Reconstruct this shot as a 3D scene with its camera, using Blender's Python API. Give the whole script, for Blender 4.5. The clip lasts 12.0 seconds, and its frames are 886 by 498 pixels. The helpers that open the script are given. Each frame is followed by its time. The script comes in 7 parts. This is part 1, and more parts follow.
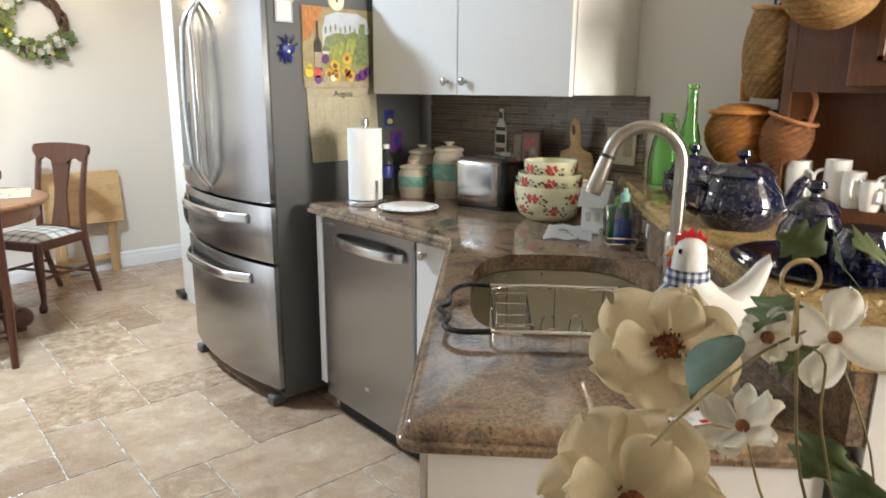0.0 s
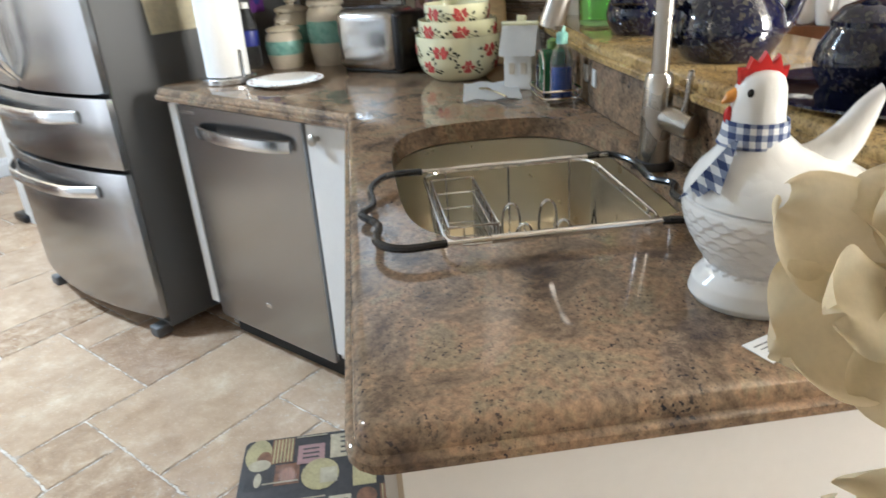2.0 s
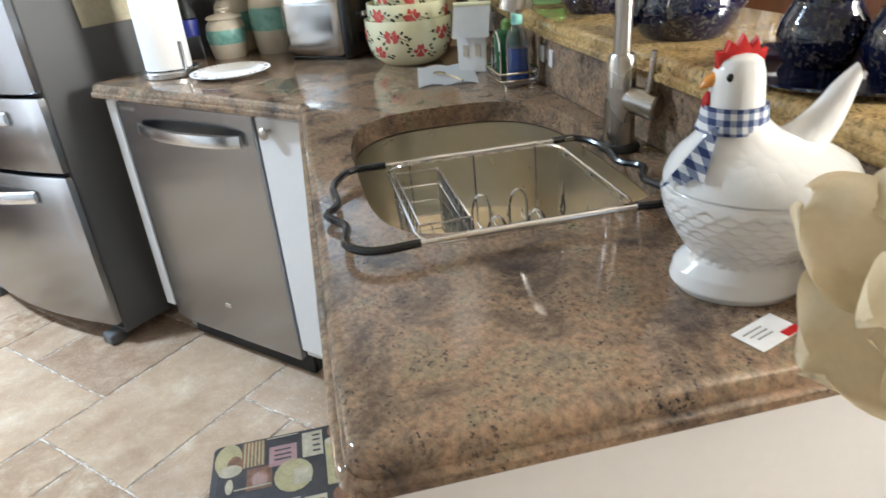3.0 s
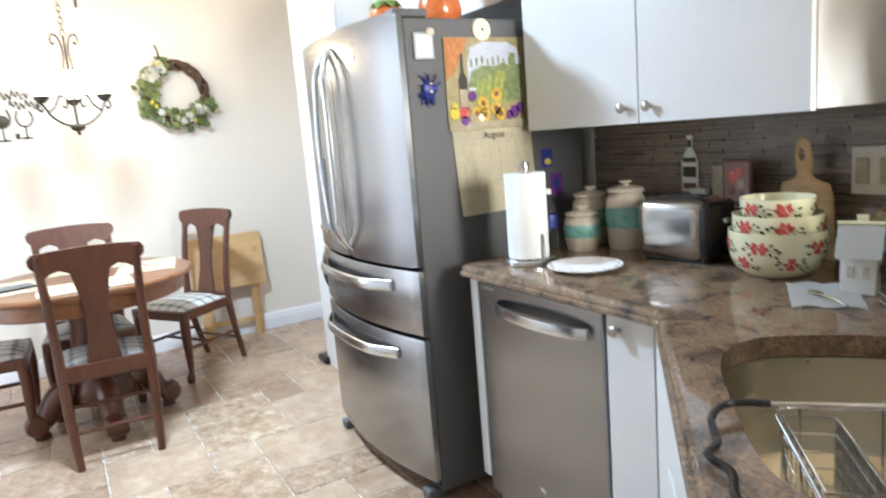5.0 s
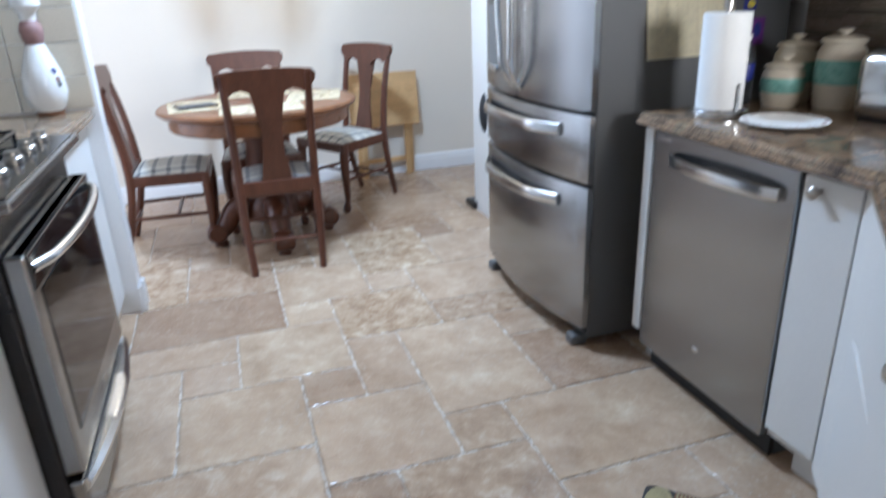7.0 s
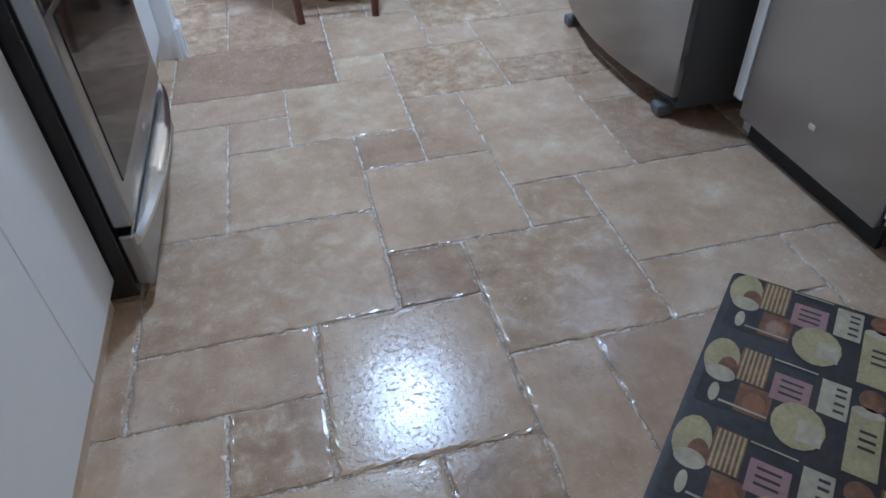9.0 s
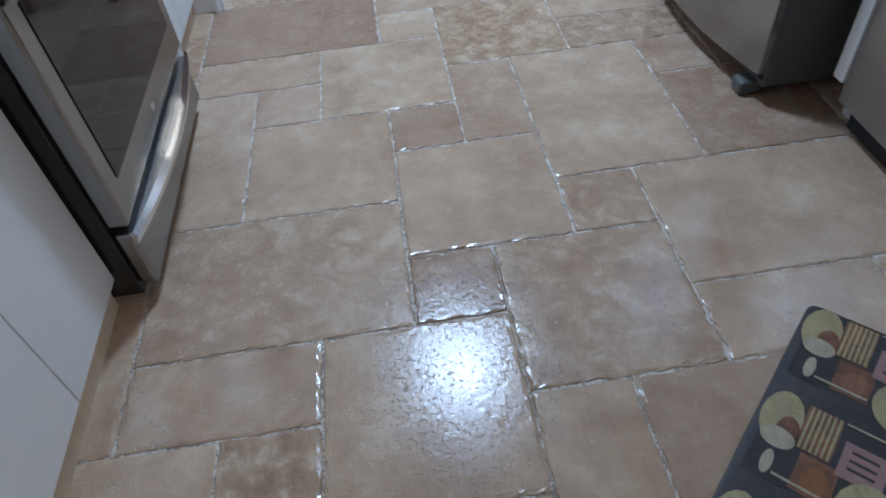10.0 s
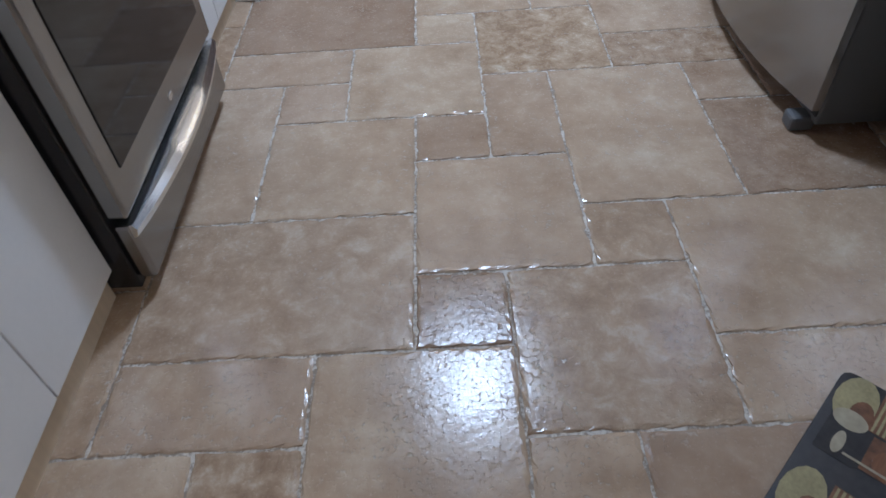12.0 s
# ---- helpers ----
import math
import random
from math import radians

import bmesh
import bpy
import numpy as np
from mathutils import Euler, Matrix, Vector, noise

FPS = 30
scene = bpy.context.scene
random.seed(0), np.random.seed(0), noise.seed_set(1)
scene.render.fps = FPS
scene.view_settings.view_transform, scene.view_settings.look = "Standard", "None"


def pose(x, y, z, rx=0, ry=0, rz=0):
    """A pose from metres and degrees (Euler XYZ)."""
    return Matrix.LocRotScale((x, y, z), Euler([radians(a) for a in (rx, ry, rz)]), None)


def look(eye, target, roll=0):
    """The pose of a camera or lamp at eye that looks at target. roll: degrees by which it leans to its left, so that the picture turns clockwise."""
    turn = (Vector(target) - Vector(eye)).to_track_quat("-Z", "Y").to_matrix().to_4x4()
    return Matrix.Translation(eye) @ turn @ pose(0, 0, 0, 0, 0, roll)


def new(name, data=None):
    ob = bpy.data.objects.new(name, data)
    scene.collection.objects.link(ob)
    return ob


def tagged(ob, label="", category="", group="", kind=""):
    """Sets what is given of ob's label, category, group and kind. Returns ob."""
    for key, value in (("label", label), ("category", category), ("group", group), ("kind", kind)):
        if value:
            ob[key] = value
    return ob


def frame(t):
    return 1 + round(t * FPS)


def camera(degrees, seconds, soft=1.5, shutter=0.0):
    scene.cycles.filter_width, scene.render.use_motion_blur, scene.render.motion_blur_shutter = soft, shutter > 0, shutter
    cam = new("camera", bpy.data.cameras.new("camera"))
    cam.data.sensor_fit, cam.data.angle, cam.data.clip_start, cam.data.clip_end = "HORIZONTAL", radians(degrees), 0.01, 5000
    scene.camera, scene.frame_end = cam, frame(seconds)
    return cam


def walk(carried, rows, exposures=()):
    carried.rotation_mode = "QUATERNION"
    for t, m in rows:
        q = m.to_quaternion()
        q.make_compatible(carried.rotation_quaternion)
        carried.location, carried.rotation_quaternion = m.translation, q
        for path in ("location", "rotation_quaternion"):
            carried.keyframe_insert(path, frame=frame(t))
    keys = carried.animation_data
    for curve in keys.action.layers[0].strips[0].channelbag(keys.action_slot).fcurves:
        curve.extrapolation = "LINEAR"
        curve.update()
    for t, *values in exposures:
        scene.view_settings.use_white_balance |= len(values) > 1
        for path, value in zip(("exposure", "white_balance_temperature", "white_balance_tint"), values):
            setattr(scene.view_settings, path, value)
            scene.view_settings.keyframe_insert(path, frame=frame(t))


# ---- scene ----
cam = camera(67.5, 12.0, 1.5, 0.45)
PATH = [
    (0, (0.102, 0.23, 1.334), (1.387, 1.691, 0.87), 0.5),
    (0.5, (0.087, 0.245, 1.328), (1.418, 1.636, 0.786), -2.0),
    (1, (0.117, 0.318, 1.304), (1.445, 1.681, 0.686), -3.1),
    (1.5, (0.244, 0.478, 1.275), (1.587, 1.776, 0.56), -3.3),
    (2, (0.316, 0.545, 1.253), (1.734, 1.682, 0.419), -3.5),
    (2.5, (0.33, 0.574, 1.255), (1.795, 1.579, 0.337), -4.2),
    (2.7, (0.335, 0.577, 1.257), (1.818, 1.559, 0.342), -4.7),
    (4.3, (0.287, 0.649, 1.307), (1.48, 2.152, 0.745), -5.8),
    (4.5, (0.278, 0.657, 1.315), (1.406, 2.231, 0.814), -5.3),
    (5, (0.269, 0.663, 1.338), (1.255, 2.369, 0.995), -4.7),
    (5.5, (0.254, 0.656, 1.341), (1.134, 2.442, 1.158), -3.4),
    (6, (0.25, 0.661, 1.352), (1.13, 2.45, 1.19), -2.4),
    (6.5, (0.215, 0.683, 1.327), (0.992, 2.48, 0.919), -1.8),
    (7, (0.169, 0.713, 1.278), (0.731, 2.49, 0.554), -2.3),
    (7.5, (0.136, 0.733, 1.23), (0.516, 2.432, 0.244), -3.3),
    (7.7, (0.122, 0.738, 1.218), (0.475, 2.402, 0.168), -3.2),
    (9.3, (0.16, 1.015, 1.141), (0.472, 2.412, -0.256), -1.9),
    (9.5, (0.174, 1.083, 1.14), (0.468, 2.433, -0.306), -1.4),
    (10, (0.317, 1.156, 1.151), (0.386, 2.532, -0.298), -6.4),
    (10.5, (0.368, 1.171, 1.161), (0.325, 2.616, -0.221), -6.9),
    (11, (0.367, 1.159, 1.145), (0.345, 2.577, -0.265), -4.5),
    (11.5, (0.372, 1.167, 1.139), (0.319, 2.564, -0.291), -4.6),
    (12, (0.379, 1.242, 1.119), (0.341, 2.626, -0.324), -4.4),
]
EXPOSURE = [
    (0, -0.3, 6500, 10), (0.5, -0.16, 6400, 9), (1.5, -0.04, 6150, 9), (2.5, 0.02, 6000, 9), (4.5, 0.12, 5950, 10), (5.5, -0.52, 6050, 11), (6.5, -0.80, 5800, 11),
    (7.0, -0.64, 5500, 12), (7.7, -0.78, 5400, 12), (9.3, -1.25, 5300, 13), (10.5, -1.3, 5350, 11), (12, -1.35, 5650, 16),
]
walk(cam, [(t, look(eye, target, roll)) for t, eye, target, roll in PATH], EXPOSURE)

# ---- world and large lights ----
world = bpy.data.worlds.new("sky")
scene.world = world
world.use_nodes = True
wn = world.node_tree.nodes
sky = wn.new("ShaderNodeTexSky")
sky.sky_type, sky.sun_disc, sky.sun_elevation, sky.sun_rotation = "NISHITA", False, radians(38), radians(200)
world.node_tree.links.new(sky.outputs[0], wn["Background"].inputs[0])
wn["Background"].inputs[1].default_value = 0.12
CEIL = 2.46


def area(name, eye, target, w, h, watts, color):
    d = bpy.data.lights.new(name, "AREA")
    d.shape, d.size, d.size_y, d.energy, d.color = "RECTANGLE", w, h, watts, color
    ob = new(name, d)
    ob.matrix_world = look(eye, target)
    return ob


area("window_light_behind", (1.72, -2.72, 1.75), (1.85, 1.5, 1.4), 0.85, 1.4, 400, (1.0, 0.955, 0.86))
area("window_light_dining", (-1.58, 4.5, 1.25), (0.5, 4.5, 1.0), 1.5, 1.9, 38, (0.92, 0.95, 1.0))
area("ceiling_light_lamp", (0.46, 3.5, CEIL - 0.075), (0.46, 3.5, 0), 0.26, 0.26, 108, (0.66, 0.83, 1.0))

# ---- materials ----


def surf(name, color, rough=0.5, metal=0.0, var=0.12, big=3.0, fine=60.0, bump=0.0, rvar=0.08, stretch=(1, 1, 1), rnd=0.0, coat=0.0, trans=0.0, sss=0.0, second=None, sharp=0.0, shift=0.0, emit=None):
    """A plain surface with colour and gloss varied at two scales."""
    m = bpy.data.materials.new(name)
    m.use_nodes = True
    n, l = m.node_tree.nodes, m.node_tree.links
    b = n["Principled BSDF"]
    co = n.new("ShaderNodeTexCoord")
    mp = n.new("ShaderNodeMapping")
    mp.inputs["Scale"].default_value = stretch
    l.new(co.outputs["Object"], mp.inputs[0])
    n1, n2 = n.new("ShaderNodeTexNoise"), n.new("ShaderNodeTexNoise")
    n1.inputs["Scale"].default_value, n2.inputs["Scale"].default_value = big, fine
    n1.inputs["Detail"].default_value, n2.inputs["Detail"].default_value = 4, 3
    for x in (n1, n2):
        l.new(mp.outputs[0], x.inputs["Vector"])
    add = n.new("ShaderNodeMath")
    add.operation = "ADD"
    l.new(n1.outputs[0], add.inputs[0]), l.new(n2.outputs[0], add.inputs[1])
    half = n.new("ShaderNodeMath")
    half.operation = "MULTIPLY"
    half.inputs[1].default_value = 0.5
    l.new(add.outputs[0], half.inputs[0])
    ramp = n.new("ShaderNodeValToRGB")
    lo, hi = ramp.color_ramp.elements
    lo.position, hi.position = 0.32 + sharp + shift, 0.68 - sharp + shift
    lo.color = (*(c * (1 - var) for c in color), 1)
    hi.color = (*(second or [min(1, c * (1 + var)) for c in color]), 1)
    l.new(half.outputs[0], ramp.inputs[0])
    out = ramp.outputs[0]
    if rnd:
        oi, hsv = n.new("ShaderNodeObjectInfo"), n.new("ShaderNodeHueSaturation")
        mr = n.new("ShaderNodeMapRange")
        mr.inputs[3].default_value, mr.inputs[4].default_value = 1 - rnd, 1 + rnd
        l.new(oi.outputs["Random"], mr.inputs[0]), l.new(mr.outputs[0], hsv.inputs["Value"])
        l.new(out, hsv.inputs["Color"])
        out = hsv.outputs[0]
    l.new(out, b.inputs["Base Color"])
    mr = n.new("ShaderNodeMapRange")
    mr.inputs[3].default_value, mr.inputs[4].default_value = max(0.02, rough - rvar), min(1, rough + rvar)
    l.new(n1.outputs[0], mr.inputs[0]), l.new(mr.outputs[0], b.inputs["Roughness"])
    b.inputs["Metallic"].default_value = metal
    b.inputs["Coat Weight"].default_value = coat
    b.inputs["Coat Roughness"].default_value = 0.05
    b.inputs["Transmission Weight"].default_value = trans
    if sss:
        b.inputs["Subsurface Weight"].default_value = sss
        b.inputs["Subsurface Radius"].default_value = (0.03, 0.025, 0.015)
    if emit:
        b.inputs["Emission Color"].default_value = (*emit[:3], 1)
        b.inputs["Emission Strength"].default_value = emit[3]
    if bump:
        bp = n.new("ShaderNodeBump")
        bp.inputs["Strength"].default_value, bp.inputs["Distance"].default_value = bump, 0.002
        l.new(n2.outputs[0], bp.inputs["Height"]), l.new(bp.outputs[0], b.inputs["Normal"])
    return m


def granite(name, stops):
    m = bpy.data.materials.new(name)
    m.use_nodes = True
    n, l = m.node_tree.nodes, m.node_tree.links
    b = n["Principled BSDF"]
    co = n.new("ShaderNodeTexCoord")

    def noise_ramp(scale, detail, rough, stops, dist=0.0):
        t = n.new("ShaderNodeTexNoise")
        t.inputs["Scale"].default_value, t.inputs["Detail"].default_value, t.inputs["Roughness"].default_value, t.inputs["Distortion"].default_value = scale, detail, rough, dist
        l.new(co.outputs["Object"], t.inputs["Vector"])
        r = n.new("ShaderNodeValToRGB")
        while len(r.color_ramp.elements) < len(stops):
            r.color_ramp.elements.new(0.5)
        for e, (p, c) in zip(r.color_ramp.elements, stops):
            e.position, e.color = p, (*c, 1)
        l.new(t.outputs[0], r.inputs[0])
        return r.outputs[0]
    base = noise_ramp(11, 8, 0.69, stops, 0.5)
    grain = noise_ramp(120, 6, 0.78, [(0.36, (0.30, 0.29, 0.29)), (0.50, (0.97, 0.97, 0.97)), (0.64, (1.60, 1.55, 1.45))])
    mix = n.new("ShaderNodeMix")
    mix.data_type, mix.blend_type = "RGBA", "MULTIPLY"
    mix.inputs["Factor"].default_value = 0.6
    l.new(base, mix.inputs[6]), l.new(grain, mix.inputs[7])
    # dark mineral flecks gathered in drifts
    fleck = noise_ramp(190, 3, 0.6, [(0.57, (0, 0, 0)), (0.63, (1, 1, 1))], 0.2)
    drift = noise_ramp(22, 4, 0.65, [(0.42, (0, 0, 0)), (0.60, (1, 1, 1))])
    mul = n.new("ShaderNodeMix")
    mul.data_type, mul.blend_type = "RGBA", "MULTIPLY"
    mul.inputs["Factor"].default_value = 1
    l.new(fleck, mul.inputs[6]), l.new(drift, mul.inputs[7])
    last = n.new("ShaderNodeMix")
    last.data_type = "RGBA"
    l.new(mul.outputs[2], last.inputs["Factor"]), l.new(mix.outputs[2], last.inputs[6])
    last.inputs[7].default_value = (0.025, 0.024, 0.028, 1)
    l.new(last.outputs[2], b.inputs["Base Color"])
    b.inputs["Roughness"].default_value = 0.07
    return m


def travertine():
    m = bpy.data.materials.new("tumbled_travertine")
    m.use_nodes = True
    n, l = m.node_tree.nodes, m.node_tree.links
    b = n["Principled BSDF"]
    co, oi = n.new("ShaderNodeTexCoord"), n.new("ShaderNodeObjectInfo")
    vm = n.new("ShaderNodeVectorMath")
    vm.operation = "MULTIPLY_ADD"
    vm.inputs[1].default_value = (37, 23, 11)
    cmb = n.new("ShaderNodeCombineXYZ")
    for k in range(3):
        l.new(oi.outputs["Random"], cmb.inputs[k])
    l.new(cmb.outputs[0], vm.inputs[0]), l.new(co.outputs["Object"], vm.inputs[2])

    def noise_tex(scale, detail, rough, dist=0.0):
        t = n.new("ShaderNodeTexNoise")
        t.inputs["Scale"].default_value, t.inputs["Detail"].default_value, t.inputs["Roughness"].default_value, t.inputs["Distortion"].default_value = scale, detail, rough, dist
        l.new(vm.outputs[0], t.inputs["Vector"])
        return t.outputs[0]

    def ramp(src, stops):
        r = n.new("ShaderNodeValToRGB")
        while len(r.color_ramp.elements) < len(stops):
            r.color_ramp.elements.new(0.5)
        for e, (p, c) in zip(r.color_ramp.elements, stops):
            e.position, e.color = p, (*c, 1)
        l.new(src, r.inputs[0])
        return r.outputs[0]
    # most tiles are softly clouded, a few are strongly veined
    soft = ramp(noise_tex(6, 8, 0.66, 0.25), [(0.28, (0.310, 0.210, 0.138)), (0.42, (0.420, 0.305, 0.215)), (0.55, (0.480, 0.362, 0.262)), (0.66, (0.560, 0.452, 0.340)), (0.76, (0.64, 0.56, 0.45))])
    busy = ramp(noise_tex(17, 9, 0.70, 0.35), [(0.36, (0.235, 0.150, 0.092)), (0.47, (0.345, 0.240, 0.158)), (0.56, (0.450, 0.340, 0.240)), (0.66, (0.59, 0.51, 0.41))])
    h1, h2 = n.new("ShaderNodeMath"), n.new("ShaderNodeMath")
    h1.operation, h2.operation = "MULTIPLY", "FRACT"
    h1.inputs[1].default_value = 17.3
    l.new(oi.outputs["Random"], h1.inputs[0]), l.new(h1.outputs[0], h2.inputs[0])
    vein = ramp(h2.outputs[0], [(0.60, (0.22, 0.22, 0.22)), (0.86, (0.80, 0.80, 0.80))])
    cm = n.new("ShaderNodeMix")
    cm.data_type = "RGBA"
    l.new(vein, cm.inputs["Factor"]), l.new(soft, cm.inputs[6]), l.new(busy, cm.inputs[7])
    cloud = cm.outputs[2]
    tint = ramp(oi.outputs["Random"], [(0.0, (0.78, 0.71, 0.66)), (0.14, (0.93, 0.87, 0.82)), (0.36, (1.02, 0.98, 0.93)), (0.62, (1.06, 1.02, 0.95)), (0.80, (1.03, 1.00, 0.98)), (0.95, (1.14, 1.13, 1.08))])
    mix = n.new("ShaderNodeMix")
    mix.data_type, mix.blend_type = "RGBA", "MULTIPLY"
    mix.inputs["Factor"].default_value = 1
    l.new(cloud, mix.inputs[6]), l.new(tint, mix.inputs[7])
    # filled pits, more of them on some tiles
    pit = ramp(noise_tex(75, 4, 0.6, 0.1), [(0.60, (0, 0, 0)), (0.67, (1, 1, 1))])
    patch = ramp(noise_tex(5, 2, 0.5), [(0.47, (0, 0, 0)), (0.62, (1, 1, 1))])
    pm = n.new("ShaderNodeMix")
    pm.data_type, pm.blend_type = "RGBA", "MULTIPLY"
    pm.inputs["Factor"].default_value = 1
    l.new(pit, pm.inputs[6]), l.new(patch, pm.inputs[7])
    last = n.new("ShaderNodeMix")
    last.data_type = "RGBA"
    sc = n.new("ShaderNodeMath")
    sc.operation = "MULTIPLY"
    sc.inputs[1].default_value = 0.8
    l.new(pm.outputs[2], sc.inputs[0]), l.new(sc.outputs[0], last.inputs["Factor"]), l.new(mix.outputs[2], last.inputs[6])
    last.inputs[7].default_value = (0.55, 0.47, 0.38, 1)
    l.new(last.outputs[2], b.inputs["Base Color"])
    mr = n.new("ShaderNodeMapRange")
    mr.inputs[3].default_value, mr.inputs[4].default_value = 0.13, 0.30
    l.new(noise_tex(9, 5, 0.65), mr.inputs[0])
    bp = n.new("ShaderNodeBump")
    bp.inputs["Strength"].default_value, bp.inputs["Distance"].default_value = 0.50, 0.0042
    ad, soften = n.new("ShaderNodeMath"), n.new("ShaderNodeMath")
    ad.operation, soften.operation = "SUBTRACT", "MULTIPLY"
    soften.inputs[1].default_value = 0.28
    dots = ramp(noise_tex(125, 3, 0.55), [(0.62, (0, 0, 0)), (0.655, (1, 1, 1))])
    holes, dull = n.new("ShaderNodeMath"), n.new("ShaderNodeMath")
    holes.operation, dull.operation = "MAXIMUM", "MULTIPLY_ADD"
    # open pits are dull
    dull.inputs[1].default_value = 0.45
    l.new(dots, dull.inputs[0]), l.new(mr.outputs[0], dull.inputs[2]), l.new(dull.outputs[0], b.inputs["Roughness"])
    l.new(dots, holes.inputs[0]), l.new(pm.outputs[2], holes.inputs[1])
    l.new(noise_tex(64, 4, 0.62), soften.inputs[0]), l.new(soften.outputs[0], ad.inputs[0]), l.new(holes.outputs[0], ad.inputs[1])
    l.new(ad.outputs[0], bp.inputs["Height"]), l.new(bp.outputs[0], b.inputs["Normal"])
    return m


M = {}
M["granite"] = granite("polished_granite", [(0.30, (0.070, 0.050, 0.042)), (0.40, (0.135, 0.094, 0.067)), (0.47, (0.216, 0.156, 0.106)), (0.53, (0.292, 0.189, 0.121)), (0.60, (0.265, 0.203, 0.132)), (0.70, (0.195, 0.152, 0.108))])
# the worktop's stone again, with warm lamplight put into its colour
M["warm_lit_granite"] = granite("granite_in_warm_light", [(0.30, (0.13, 0.085, 0.040)), (0.42, (0.27, 0.178, 0.078)), (0.52, (0.42, 0.28, 0.115)), (0.62, (0.48, 0.33, 0.145)), (0.75, (0.52, 0.40, 0.21))])
M["tile"] = travertine()
M["grout"] = surf("sandy_grout", (0.42, 0.335, 0.255), 0.9, var=0.3, big=22, fine=160, bump=0.8, second=(0.66, 0.60, 0.52), sharp=0.12)
M["wall"] = surf("cream_wall_paint", (0.73, 0.675, 0.59), 0.85, var=0.03, big=1.2, fine=180, bump=0.12)
M["white_wall"] = surf("white_wall_paint", (0.78, 0.77, 0.75), 0.85, var=0.03, big=1.2, fine=180, bump=0.12)
M["ceiling"] = surf("ceiling_paint", (0.80, 0.76, 0.68), 0.9, var=0.03, big=1, fine=120, bump=0.3)
M["lam"] = surf("white_laminate", (0.74, 0.73, 0.71), 0.38, var=0.02, big=2, fine=90)
M["trim"] = surf("white_trim_paint", (0.80, 0.80, 0.80), 0.4, var=0.03, big=3, fine=90)
M["maple_edge"] = surf("pale_edge_band", (0.62, 0.50, 0.36), 0.5, var=0.1, stretch=(1, 1, 0.1))
M["steel"] = surf("brushed_stainless", (0.335, 0.340, 0.348), 0.25, 1.0, var=0.01, big=2, fine=40, stretch=(160, 160, 0.6), rvar=0.006)
st = M["steel"].node_tree
tg = st.nodes.new("ShaderNodeTangent")
tg.direction_type, tg.axis = "RADIAL", "Z"
st.links.new(tg.outputs[0], st.nodes["Principled BSDF"].inputs["Tangent"])
st.nodes["Principled BSDF"].inputs["Anisotropic"].default_value = 0.5
M["steel_h"] = surf("bright_steel_handle", (0.72, 0.73, 0.74), 0.22, 1.0, var=0.04, rvar=0.04)
M["steel_sink"] = surf("satin_sink_steel", (0.80, 0.74, 0.61), 0.30, 1.0, var=0.04, big=4, fine=200, stretch=(1, 6, 6))
M["nickel"] = surf("brushed_nickel", (0.50, 0.47, 0.43), 0.28, 1.0, var=0.05)
M["chrome"] = surf("chrome_wire", (0.80, 0.80, 0.80), 0.10, 1.0, var=0.02, rvar=0.03)
M["fridge_side"] = surf("grey_fridge_side", (0.105, 0.105, 0.105), 0.45, var=0.06, big=2, fine=400, bump=0.15)
M["dark_gap"] = surf("dark_gasket", (0.02, 0.02, 0.02), 0.7)
M["black"] = surf("black_enamel", (0.012, 0.012, 0.014), 0.22, var=0.2)
M["rubber"] = surf("black_rubber", (0.02, 0.02, 0.022), 0.55, var=0.2)
M["black_glass"] = surf("dark_oven_glass", (0.015, 0.015, 0.016), 0.06, var=0.1, rvar=0.02)
M["walnut"] = surf("reddish_stained_wood", (0.088, 0.029, 0.014), 0.33, var=0.35, big=4, fine=40, stretch=(6, 6, 0.8), bump=0.1)
M["oak_top"] = surf("oak_table_top", (0.20, 0.082, 0.032), 0.3, var=0.3, big=3, fine=30, stretch=(1, 9, 9), bump=0.08)
M["pine"] = surf("light_pine", (0.60, 0.39, 0.185), 0.45, var=0.2, big=3, fine=30, stretch=(1, 8, 8))
M["dark_wood"] = surf("dark_hutch_wood", (0.115, 0.042, 0.014), 0.4, var=0.35, big=3, fine=30, stretch=(6, 6, 0.7))
M["white_cer"] = surf("glossy_white_ceramic", (0.80, 0.79, 0.765), 0.12, var=0.03, rvar=0.04, coat=0.4)
def scallop():
    m = bpy.data.materials.new("white_scalloped_ceramic")
    m.use_nodes = True
    n, l = m.node_tree.nodes, m.node_tree.links
    bs = n["Principled BSDF"]
    co, mp, vo, bp = n.new("ShaderNodeTexCoord"), n.new("ShaderNodeMapping"), n.new("ShaderNodeTexVoronoi"), n.new("ShaderNodeBump")
    mp.inputs["Scale"].default_value = (1, 1, 0.8)
    vo.inputs["Scale"].default_value = 62
    bp.inputs["Strength"].default_value, bp.inputs["Distance"].default_value, bp.invert = 0.22, 0.003, True
    l.new(co.outputs["Object"], mp.inputs[0]), l.new(mp.outputs[0], vo.inputs["Vector"]), l.new(vo.outputs["Distance"], bp.inputs["Height"]), l.new(bp.outputs[0], bs.inputs["Normal"])
    bs.inputs["Base Color"].default_value = (0.80, 0.79, 0.76, 1)
    bs.inputs["Roughness"].default_value = 0.14
    return m


